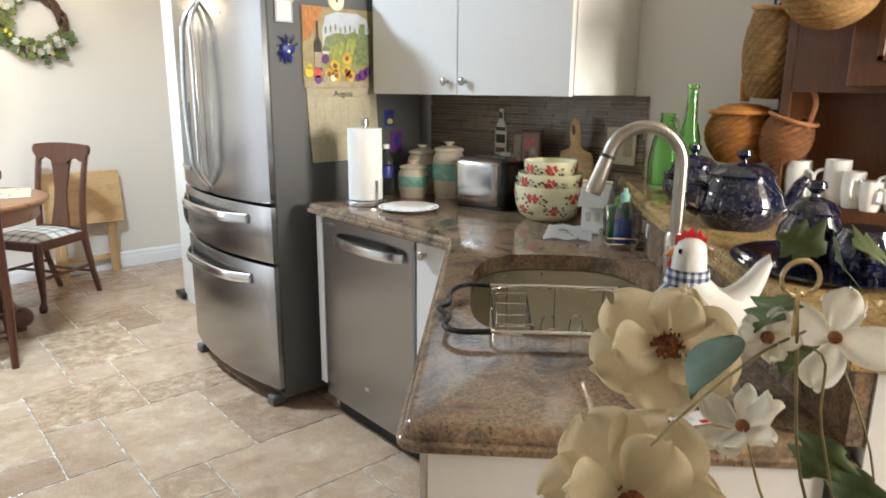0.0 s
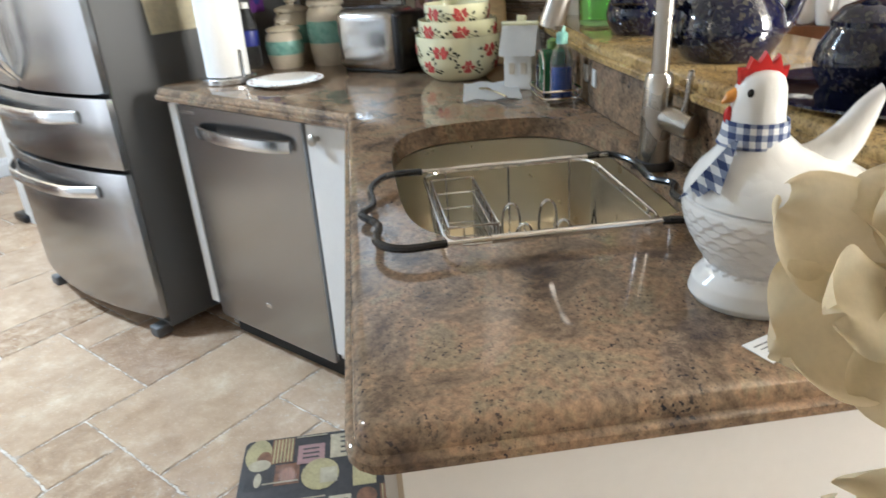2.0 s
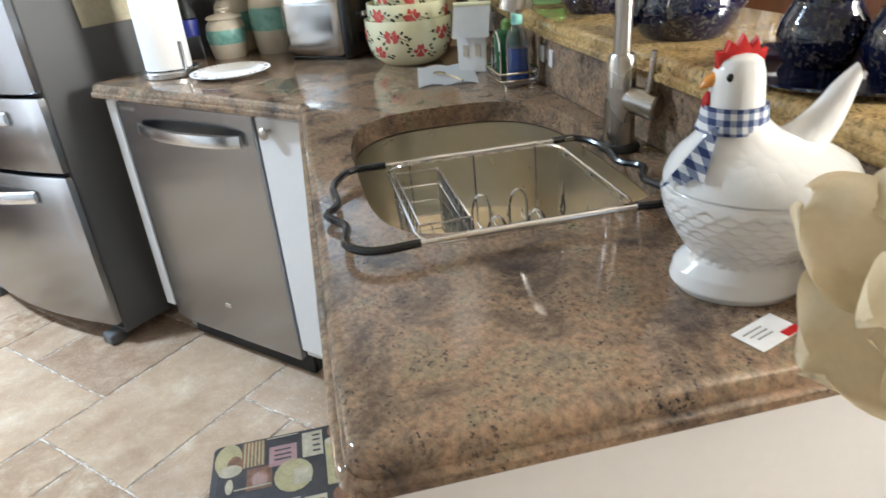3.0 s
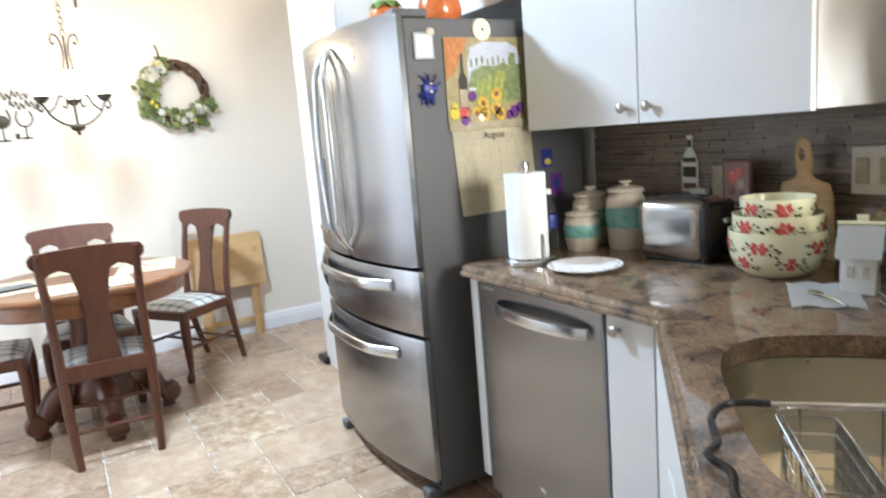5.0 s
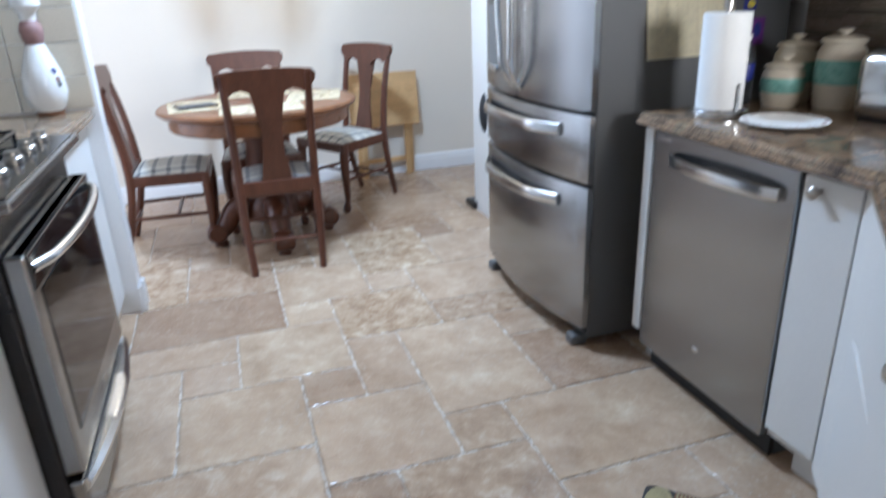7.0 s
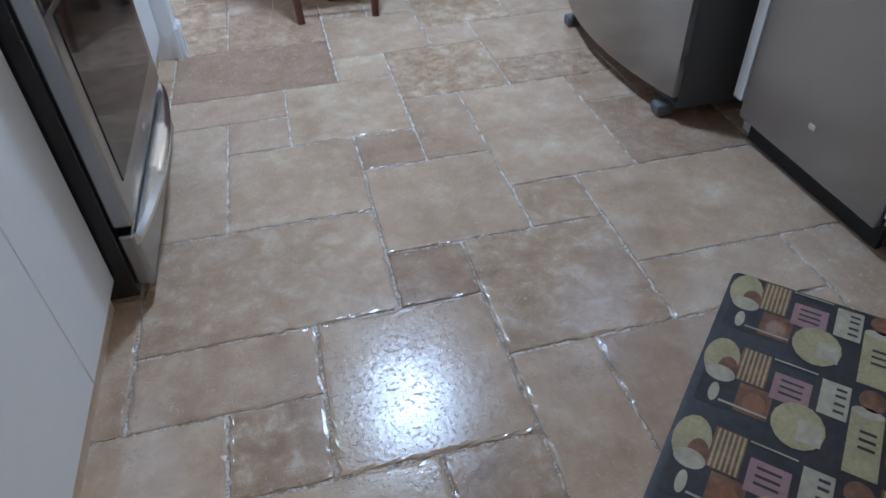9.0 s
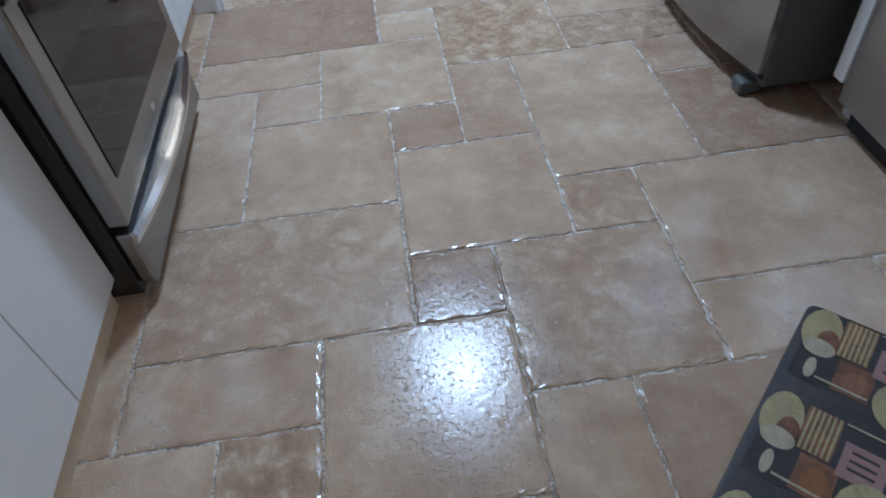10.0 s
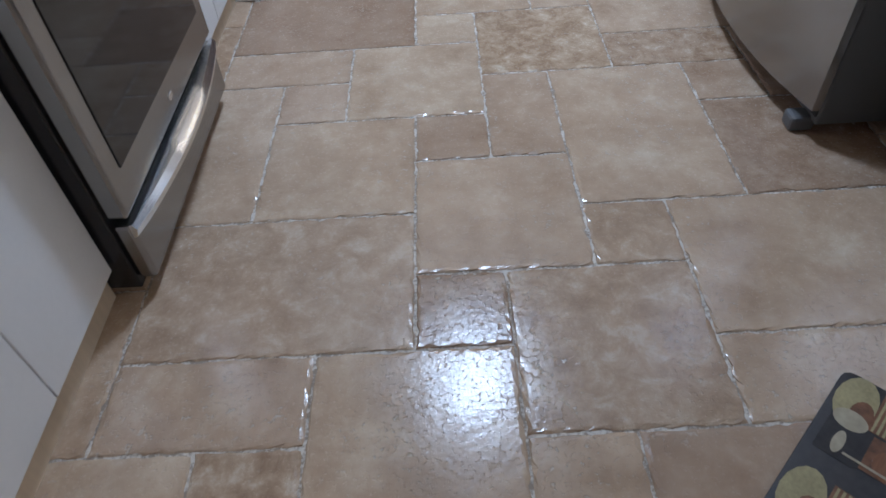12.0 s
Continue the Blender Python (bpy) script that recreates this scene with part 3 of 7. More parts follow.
# ---- dishwasher ----
dw = thing("dishwasher", "stainless built-in dishwasher with a bowed bar handle", "dishwasher", (1.75, 2.22, 0), world_coords=True)
part("tub", box(1.52, 2.05, 1.915, 2.48, 0.0, 0.845), "fridge_side", dw)
dwd = part("door", box(1.448, 1.474, 1.907, 2.488, 0.085, 0.850, 0.005), "steel", dw)
n, b = 16, bmesh.new()
rings = []
for k in range(n + 1):
    y = 1.952 + 0.435 * k / n
    o = 0.008 + 0.040 * math.sin(math.pi * k / n) ** 0.6
    rings.append([b.verts.new(q) for q in ((1.448 - o, y, 0.757), (1.442 - o, y, 0.760), (1.440 - o, y, 0.776), (1.442 - o, y, 0.792), (1.448 - o, y, 0.795), (1.452 - o, y, 0.776))])
for a, c in zip(rings, rings[1:]):
    for k in range(6):
        b.faces.new((a[k], a[(k + 1) % 6], c[(k + 1) % 6], c[k]))
b.faces.new(rings[0]), b.faces.new(rings[-1][::-1])
part("handle", b, "steel_h", dwd, "bowed bright steel handle", True)
part("badge", box(1.4455, 1.449, 2.40, 2.465, 0.820, 0.830, 0.0008), "steel_h", dwd)
part("emblem", box(1.4465, 1.449, 2.185, 2.210, 0.20, 0.215, 0.0008), "steel_h", dwd)
part("toe_kick", box(1.50, 1.515, 1.915, 2.48, 0.0, 0.083), "dark_gap", dw)
b = prism([(1.45, 0.13), (1.52, 0.13), (1.52, 0.0), (2.05, 0.0), (2.05, 0.857), (1.45, 0.857)], -2.54, -2.496, 0.002, 1)
b.transform(Matrix.Rotation(radians(90), 4, "X"))
solo("end_panel", b, "lam", "thin white end panel beside the dishwasher", "panel", smooth=False)

# ---- counter, sink cabinet and raised bar ----
E_ = pen(0, 0.598)
KN, SW = 0.10, 0.094
W1 = Vector((WX - 0.004, BARP.y + (WX - BARP.x) / BARD.x * BARD.y))
arc_n = [pen(0.035 - 0.035 * math.sin(radians(a)), 0.035 - 0.035 * math.cos(radians(a))) for a in (0, 22, 45, 68, 90)]
outline = arc_n + [E_, bar(KN, 0.0), W1, Vector((WX - 0.004, 2.552)), Vector((1.44, 2.552)), Vector((1.413, 2.541)), Vector((1.40, 2.513)), INNER]
sink_pts = []
for k in range(40):
    a = 2 * math.pi * k / 40
    c, s = math.cos(a), math.sin(a)
    e = 0.66 if c > 0 else 0.42
    u = 0.68 + 0.31 * math.copysign(abs(c) ** e, c)
    v = 0.302 + 0.215 * math.copysign(abs(s) ** e, s)
    sink_pts.append(tuple(pen(u, v)))
ctr = slab(outline, TOP - 0.042, TOP, 0.016, sink_pts)
solo("worktop", ctr, "granite", "polished brown granite worktop with a sink cutout", "countertop")

base = thing("corner_sink_cabinet", "white laminate corner cabinet carrying the sink", "cabinet", (1.1, 1.1, 0), world_coords=True)
body = [pen(0.04, 0.045), pen(0.04, 0.565), bar(KN, -0.01), bar(0.52, -0.01), Vector((WX - 0.006, 1.60)), Vector((WX - 0.006, 1.898)), Vector((1.47, 1.898)), Vector((1.47, 1.735))]
b = bmesh.new()
for q in (prism([tuple(p) for p in body], 0.10, TOP - 0.36), prism([tuple(p) for p in inset(body, 0.05)], 0.0, 0.10)):
    join(b, q)
part("carcass", b, "lam", base)
b = bmesh.new()
for (p, q) in (((0.042, 0.045), (0.042, 0.57)),):
    a1, a2 = pen(*p), pen(*q)
    t = (a2 - a1).normalized()
    s = Vector((-t.y, t.x))
    join(b, prism([tuple(a1), tuple(a2), tuple(a2 - s * 0.02), tuple(a1 - s * 0.02)][::-1], 0.0, TOP - 0.044))
part("end_board", b, "lam", base)
part("corner_post", prism([tuple(pen(0.036, 0.040)), tuple(pen(0.036, 0.068)), tuple(pen(0.075, 0.068)), tuple(pen(0.075, 0.040))], 0.0, TOP - 0.044), "maple_edge", base, "pale wood edge strip")


def diag_door(u0, u1, z0, z1, ku, kz):
    d = part("door", prism([tuple(pen(u0, 0.028)), tuple(pen(u0, 0.046)), tuple(pen(u1, 0.046)), tuple(pen(u1, 0.028))], z0, z1, 0.002, 1), "lam", base)
    p = pen(ku, 0.028)
    knob(d, p.x, p.y, kz, (-V_.x, -V_.y, 0))


diag_door(0.08, 0.555, 0.13, 0.835, 0.515, 0.75)
diag_door(0.560, 1.05, 0.13, 0.835, 0.60, 0.75)
b = prism([tuple(pen(0.08, 0.09)), tuple(pen(1.09, 0.09)), tuple(pen(1.09, 0.10)), tuple(pen(0.08, 0.10))], 0.0, 0.13)
part("toe_kick", b, "dark_wood", base)
b = prism([tuple(pen(0.06, 0.046)), tuple(pen(1.07, 0.046)), tuple(pen(1.07, 0.06)), tuple(pen(0.06, 0.06))], 0.13, TOP - 0.044)
part("face_frame", b, "lam", base)
part("filler", prism([tuple(pen(1.054, 0.030)), tuple(pen(1.054, 0.060)), (1.475, 1.733), (1.452, 1.733)], 0.11, TOP - 0.05), "lam", base, "narrow white corner filler")
nd = part("door", box(1.448, 1.468, 1.735, 1.893, 0.13, 0.846, 0.002), "lam", base)
knob(nd, 1.448, 1.846, 0.812, (-1, 0, 0))
part("back_panel", box(1.468, 1.475, 1.735, 1.898, 0.10, TOP - 0.044), "lam", base)

# undermount bowl
b = bmesh.new()
cu = [sum(p[i] for p in sink_pts) / len(sink_pts) for i in (0, 1)]
rings = []
for f, z in ((1.03, TOP - 0.043), (1.0, TOP - 0.045), (0.985, TOP - 0.10), (0.97, TOP - 0.20), (0.93, TOP - 0.232), (0.84, TOP - 0.243), (0.10, TOP - 0.248)):
    rings.append([b.verts.new((cu[0] + (x - cu[0]) * f, cu[1] + (y - cu[1]) * f, z)) for x, y in sink_pts])
for a, c in zip(rings, rings[1:]):
    for k in range(40):
        b.faces.new((a[k], a[(k + 1) % 40], c[(k + 1) % 40], c[k]))
b.faces.new(rings[-1])
bowl = thing("sink", "undermount stainless steel single-bowl sink", "sink", (cu[0], cu[1], TOP - 0.25), world_coords=True)
part("bowl", b, "steel_sink", bowl, "", True)
part("drain", lathe([(0, 0.001), (0.018, 0.001), (0.022, 0.004), (0.040, 0.004), (0.044, 0.001)], 24, at=(cu[0], cu[1], TOP - 0.248)), "chrome", bowl, "", True)

# raised bar
S0, S1 = -0.872, (WX - 0.01 - BARP.x) / BARD.x
poly = [bar(S0, SW + 0.002), bar(S0, SW + 0.12), bar(KN, 0.12), bar(S1 + 0.09, 0.12), bar(S1, 0.002), bar(KN, 0.002)]
structure("pony_wall", prism([tuple(p) for p in poly][::1], 0.0, BAR - 0.042), "white_wall", "low white wall under the raised bar")
poly = [bar(S0 + 0.002, SW - 0.022), bar(S0 + 0.002, SW), bar(KN, 0.0), bar(S1, 0.0), bar(S1 - 0.018, -0.022), bar(KN, -0.022)]
sp = thing("granite_upstand", "granite upstand between worktop and raised bar", "backsplash", (*bar(0, -0.01), TOP), world_coords=True)
part("slab", prism([tuple(p) for p in poly], TOP + 0.001, BAR - 0.043), "granite", sp)
for s in (0.13, 0.20):
    b = bmesh.new()
    for w in (0.0,):
        p = bar(s, -0.0235 + SW * max(0, KN - s) / (KN - S0))
        q = box(-0.012, 0.012, -0.003, 0.003, -0.019, 0.019, 0.0028)
        join(b, q, Matrix.Translation((p.x, p.y, 0.968)) @ Matrix.Rotation(math.atan2(BARD.y, BARD.x), 4, "Z"))
    part("socket", b, "white_cer", sp, "white power socket")
bt = [bar(S0 - 0.03, SW - 0.045), bar(S0 - 0.03, SW + 0.36), bar(KN, 0.36), Vector((WX - 0.004, bar(S1 + 0.28, 0.36).y)), Vector((WX - 0.004, W1.y + 0.05)), bar(KN, -0.045)]
solo("bar_top", slab(bt, BAR - 0.042, BAR, 0.016), "warm_lit_granite", "raised granite bar top on a low wall, warm light in its colour", "countertop")

# ---- wall cabinets ----
def wall_cabinet(label, y0, y1, z0, z1, doors, knobs, x=1.811):
    c = thing("wall_cabinet", label, "cabinet", (WX - 0.01, (y0 + y1) / 2, z0), group="wall cabinets", world_coords=True)
    part("carcass", box(x, WX - 0.003, y0, y1, z0, z1, 0.001), "lam", c)
    for i, (a, e) in enumerate(doors):
        d = part("door", box(x - 0.021, x - 0.002, a + 0.0025, e - 0.0025, z0 - 0.004, z1, 0.0015), "lam", c)
        if knobs:
            knob(d, x - 0.021, *knobs[i], (-1, 0, 0))
    return c


wall_cabinet("white flat-door wall cabinet with two nickel knobs", 1.560, 2.607, 1.324, 2.12, [(2.080, 2.607), (1.560, 2.080)], [(2.131, 1.368), (2.032, 1.368)])
wall_cabinet("white flat-door cabinet above the refrigerator", 2.640, 3.545, 1.80, 2.12, [(3.09, 3.545), (2.640, 3.09)], None)
PY = 3.80
pc = thing("pantry_cabinet", "tall white pantry cabinet beside the refrigerator", "cabinet", (1.8, 3.83, 0), world_coords=True)
part("carcass", box(1.595, WX - 0.003, PY, 4.452, 0.0, 2.165, 0.001), "lam", pc)
part("door", box(1.575, 1.593, PY + 0.002, 4.45, 0.0, 1.38, 0.0015), "lam", pc)
part("door", box(1.575, 1.593, PY + 0.002, 4.45, 1.384, 2.165, 0.0015), "lam", pc)

# ---- range side ----


def base_unit(y0, y1, label):
    c = thing("base_cabinet", label, "cabinet", (-0.65, (y0 + y1) / 2, 0), group="base cabinets by the range", world_coords=True)
    part("carcass", box(LEFT + 0.003, -0.385, y0, y1, 0.085, TOP - 0.043), "lam", c)
    part("toe_kick", box(LEFT + 0.003, -0.395, y0, y1, 0.0, 0.085), "maple_edge", c)
    return c


c1 = base_unit(1.36, 2.225, "white laminate base cabinet with two doors under drawers")
for a, e, ky in ((1.365, 1.905, 1.867), (1.909, 2.220, 1.947)):
    d = part("door", box(-0.383, -0.365, a, e, 0.09, 0.702, 0.0015), "lam", c1)
    knob(d, -0.365, ky, 0.665, (1, 0, 0))
d = part("drawer", box(-0.383, -0.365, 1.365, 2.220, 0.706, 0.852, 0.0015), "lam", c1)
knob(d, -0.365, 1.895, 0.800, (1, 0, 0))
c2 = base_unit(0.45, 1.358, "white laminate base cabinet with two doors")
for a, e in ((0.455, 0.903), (0.907, 1.354)):
    part("door", box(-0.383, -0.365, a, e, 0.09, 0.852, 0.0015), "lam", c2)
c3 = base_unit(3.015, STUB - 0.004, "narrow white laminate base cabinet beside the wall end")
for a, e in ((3.02, 3.34), (3.344, STUB - 0.008)):
    part("door", box(-0.383, -0.365, a, e, 0.09, 0.852, 0.0015), "lam", c3)
sl = slab([Vector(p) for p in ((LEFT + 0.003, 0.45), (-0.325, 0.45), (-0.325, 2.227), (LEFT + 0.003, 2.227))], TOP - 0.042, TOP, 0.016)
solo("worktop", sl, "granite", "brown granite worktop beside the range", "countertop")
sl = slab([Vector(p) for p in ((LEFT + 0.003, 3.013), (-0.325, 3.013), (-0.325, STUB - 0.003), (LEFT + 0.003, STUB - 0.003))], TOP - 0.042, TOP, 0.016)
solo("worktop", sl, "granite", "short brown granite worktop between range and wall", "countertop")

rg = thing("range", "stainless slide-in range with black oven glass and gas grates", "stove", (-0.6, 2.59, 0), world_coords=True)
part("body", box(LEFT + 0.02, -0.315, 2.20, 2.98, 0.02, 0.90, 0.004), "black", rg, "black enamelled side panels")
od = part("oven_door", box(-0.315, -0.268, 2.205, 2.975, 0.225, 0.80, 0.008), "steel", rg)
part("window", box(-0.2685, -0.2655, 2.262, 2.918, 0.315, 0.70, 0.001), "black_glass", od, "dark oven glass")
part("door_top", box(-0.300, -0.262, 2.21, 2.97, 0.715, 0.80, 0.006), "black_glass", od, "black glass band")
pts = [(-0.268, 2.225, 0.765)] + [(-0.268 - 0.0 + 0.055 * math.sin(math.pi * k / 12) ** 0.5, 2.225 + 0.73 * k / 12, 0.765) for k in range(1, 12)] + [(-0.268, 2.955, 0.765)]
part("handle", tube(smooth_path(pts, 3), 0.014, 10), "steel_h", od, "bowed steel oven handle", True)
wd = part("drawer", box(-0.315, -0.272, 2.205, 2.975, 0.045, 0.205, 0.01), "steel", rg, "warming drawer front")
b = bmesh.new()
rings = []
for k in range(17):
    f = k / 16
    y = 2.205 + 0.77 * f
    o = 0.010 + 0.040 * math.sin(math.pi * f) ** 0.8
    rings.append([b.verts.new(q) for q in ((-0.276, y, 0.172), (-0.276 + o, y, 0.178), (-0.272 + o, y, 0.196), (-0.278 + o * 0.8, y, 0.208), (-0.276, y, 0.208))])
for a, c in zip(rings, rings[1:]):
    for k in range(5):
        b.faces.new((a[k], a[(k + 1) % 5], c[(k + 1) % 5], c[k]))
b.faces.new(rings[0]), b.faces.new(rings[-1][::-1])
part("drawer_lip", b, "steel_h", wd, "bowed steel drawer pull", True)
part("emblem", box(-0.2688, -0.266, 2.575, 2.60, 0.262, 0.276, 0.0006), "steel_h", od)
ck = part("cooktop", box(LEFT + 0.02, -0.262, 2.19, 2.99, 0.90, 0.925, 0.006), "steel", rg)
part("cooktop_glass", box(LEFT + 0.06, -0.276, 2.215, 2.965, 0.925, 0.929), "black_glass", rg)
for gy in (2.235, 2.475, 2.715):
    b = bmesh.new()
    for k in range(3):
        tube([(LEFT + 0.10, gy + 0.03 + 0.09 * k, 0.955), (-0.42, gy + 0.03 + 0.09 * k, 0.955)], 0.007, 6, b)
    for x in (LEFT + 0.10, -0.68, -0.42):
        tube([(x, gy + 0.02, 0.952), (x, gy + 0.22, 0.952)], 0.007, 6, b)
        for y in (gy + 0.03, gy + 0.21):
            tube([(x, y, 0.929), (x, y, 0.952)], 0.007, 6, b)
    part("grate", b, "black", rg, "black cast iron grate")
for k in range(5):
    b = lathe([(0.024, 0), (0.024, 0.012), (0.019, 0.016), (0.018, 0.03), (0, 0.031)], 16, at=(-0.345, 2.30 + 0.145 * k, 0.929))
    part("knob", b, "nickel", rg, "dull metal control knob", True)

moved(rg, (-0.612, 2.62, 0), (1, 1, 0.985))

# ---- backsplash of thin stone and glass strips ----
strip_mat = surf("taupe_mosaic_strip", (0.20, 0.155, 0.115), 0.28, var=0.22, big=9, fine=70, stretch=(1, 1, 5), rnd=0.38, rvar=0.12)
splash = structure("backsplash", box(WX - 0.006, WX - 0.001, 1.50, 2.64, TOP, 1.323), "grout", "taupe mosaic backsplash of thin stone strips")
ms = bpy.data.meshes.new("strip")
b = box(-0.5, 0.5, -0.5, 0.5, -0.5, 0.5)
b.to_mesh(ms)
b.free()
ms.materials.append(strip_mat)
rs, z = random.Random(7), TOP + 0.002
while z < 1.318:
    h = rs.choice((0.011, 0.015, 0.015, 0.021))
    y = 1.502 - rs.uniform(0, 0.1)
    while y < 2.638:
        w = rs.choice((0.09, 0.14, 0.19, 0.24, 0.30))
        a, e = max(y, 1.502), min(y + w, 2.638)
        if e - a > 0.015:
            s = new("strip", ms)
            d = rs.uniform(0.004, 0.007)
            s.matrix_basis = Matrix.LocRotScale((WX - 0.006 - d / 2, (a + e) / 2, z + h / 2), None, (d, e - a - 0.002, h - 0.002))
            s.parent = splash
        y += w
    z += h
pl = thing("outlet_plate", "double switch plate on the mosaic backsplash", "switch plate", (WX - 0.014, 1.590, 1.15), world_coords=True)
OFFSET[pl.name] = Vector((WX - 0.014, 1.535, 1.19))
part("plate", box(WX - 0.022, WX - 0.013, 1.475, 1.595, 1.125, 1.255, 0.003), "sand_cer", pl)
for y in (1.505, 1.565):
    part("rocker", box(WX - 0.026, WX - 0.022, y - 0.017, y + 0.017, 1.155, 1.225, 0.002), "tan", pl)


# ---- faucet ----
fc = thing("faucet", "brushed nickel gooseneck pull-down kitchen faucet", "faucet", (1.355, 0.923, TOP), world_coords=True)
FB = Vector((1.355, 0.923, 0))
out = Vector((-0.672, 0.741, 0))
part("base_ring", lathe([(0, 0), (0.034, 0), (0.034, 0.006), (0.030, 0.012), (0, 0.012)], 24, at=(FB.x, FB.y, TOP)), "rubber", fc, "black base ring", True)
part("body", lathe([(0.0, 0.012), (0.0250, 0.012), (0.0235, 0.10), (0.0215, 0.145), (0.018, 0.152), (0, 0.152)], 24, at=(FB.x, FB.y, TOP)), "nickel", fc, "", True)
R = 0.075
neck = [FB + Vector((0, 0, TOP + 0.14)), FB + Vector((0, 0, 1.10)), FB + Vector((0, 0, 1.145))]
neck += [FB + out * (R - R * math.cos(radians(a))) + Vector((0, 0, 1.192 + R * math.sin(radians(a)))) for a in range(0, 172, 14)]
part("neck", tube(smooth_path(neck, 3), 0.0135, 14), "nickel", fc, "arched neck", True)
tip = neck[-1]
way = (neck[-1] - neck[-2]).normalized()
sh = part("spray_head", tube([tip, tip + way * 0.012, tip + way * 0.03, tip + way * 0.070, tip + way * 0.082], [0.0145, 0.0150, 0.0160, 0.0185, 0.0170], 16), "nickel", fc, "pull-down spray head", True)
part("collar", tube([tip - way * 0.003, tip + way * 0.004], 0.0156, 16), "rubber", sh)
side = Vector((-0.2, -0.98, 0)).normalized()
part("valve", tube([FB + Vector((0, 0, 0.985)), FB + side * 0.03 + Vector((0, 0, 0.982)), FB + side * 0.062 + Vector((0, 0, 0.975)), FB + side * 0.066 + Vector((0, 0, 0.975))], [0.019, 0.021, 0.021, 0.017], 18), "nickel", fc, "", True)
part("lever", tube([FB + side * 0.045 + Vector((0, 0, 0.985)), FB + side * 0.05 + Vector((0, 0, 1.015)), FB + side * 0.054 + Vector((0, 0, 1.06))], [0.0065, 0.0055, 0.005], 10), "nickel", fc, "", True)

# ---- dish rack over the sink ----


def P3(u, v, z):
    """A point of the dish rack, along and across the sink."""
    q = pen(u - 0.047, min(v, 0.13) + 0.92 * max(0.0, v - 0.13))
    return Vector((q.x, q.y, z))


rk = thing("dish_rack", "chrome wire over-sink dish rack with black grip arms", "dish rack", (*pen(0.5, 0.28), TOP), world_coords=True)
ZR, ZB = 0.917, 0.80
UA, UB, VA, VB = 0.365, 0.655, 0.13, 0.435
rim = [P3(u, v, ZR) for u, v in [(UA, VA + 0.03)] + [(q[0], q[1]) for q in rounded(UA, UB, VA, VB, 0.035, 4)]][1:]
part("rim", tube(rim, 0.0026, 8, closed=True), "chrome", rk, "", True)
for u in (UA, UB):
    part("rail", tube([P3(u, VA - 0.02, ZR + 0.004), P3(u, VB + 0.04, ZR + 0.004)], 0.0032, 8), "chrome", rk, "", True)
    part("sleeve", tube([P3(u, 0.19, ZR + 0.004), P3(u, 0.40, ZR + 0.004)], 0.0052 if u == UA else 0.0042, 10), "chrome", rk, "", True)
part("arm", tube(smooth_path([P3(UA, 0.13, ZR + 0.004), P3(UA, 0.075, ZR + 0.003), P3(UA + 0.035, 0.045, ZR), P3(0.47, 0.05, ZR - 0.006), P3(0.51, 0.028, ZR - 0.004), P3(0.55, 0.045, ZR - 0.006), P3(0.61, 0.045, ZR), P3(UB, 0.075, ZR + 0.003), P3(UB, 0.13, ZR + 0.004)], 5), 0.0056, 8), "black", rk, "black coated arm resting on the worktop", True)
part("arm", tube(smooth_path([P3(UA, 0.43, ZR + 0.004), P3(UA, 0.475, ZR + 0.003), P3(UA + 0.035, 0.505, ZR), P3(0.47, 0.50, ZR - 0.006), P3(0.51, 0.52, ZR - 0.004), P3(0.55, 0.50, ZR - 0.006), P3(0.61, 0.50, ZR), P3(UB, 0.475, ZR + 0.003), P3(UB, 0.43, ZR + 0.004)], 5), 0.0056, 8), "black", rk, "black coated arm resting on the worktop", True)
for k in range(9):
    v = VA + 0.04 + (VB - VA - 0.08) * k / 8
    # every fourth wire is bent up to the rim, the rest lie in the bottom
    low = [P3(UA + 0.012, v, ZB + 0.02), P3(UA + 0.03, v, ZB), P3(UB - 0.03, v, ZB), P3(UB - 0.012, v, ZB + 0.02)]
    if k % 4 == 0:
        low = [P3(UA + 0.004, v, ZR)] + low + [P3(UB - 0.004, v, ZR)]
    part("wire", tube(smooth_path(low, 3), 0.0017, 6), "chrome", rk, "", True)
for u in (UA + 0.05, (UA + UB) / 2, UB - 0.05):
    part("cross_wire", tube(smooth_path([P3(u, VA + 0.003, ZR), P3(u, VA + 0.012, ZB + 0.02), P3(u, VA + 0.03, ZB), P3(u, VB - 0.03, ZB), P3(u, VB - 0.012, ZB + 0.02), P3(u, VB - 0.003, ZR)], 3), 0.0020, 6), "chrome", rk, "", True)
for v in (0.255, 0.315):
    for u in (0.44, 0.52):
        part("plate_loop", tube(smooth_path([P3(u, v - 0.012, ZB), P3(u, v - 0.014, ZB + 0.082), P3(u, v, ZB + 0.104), P3(u, v + 0.014, ZB + 0.082), P3(u, v + 0.012, ZB)], 4), 0.0020, 6), "chrome", rk, "", True)
for k in range(7):
    v = 0.235 + 0.026 * k
    part("tray_bar", tube([P3(UA + 0.10, v, ZB - 0.01), P3(UB - 0.05, v, ZB - 0.01)], 0.0045, 6), "black", rk)
cb = part("cutlery_basket", tube([P3(u, v, ZR - 0.006) for u, v in ((UA + 0.07, VA + 0.012), (UB - 0.02, VA + 0.012), (UB - 0.02, VA + 0.085), (UA + 0.07, VA + 0.085))], 0.0024, 6, closed=True), "chrome", rk, "wire cutlery basket")
b = bmesh.new()
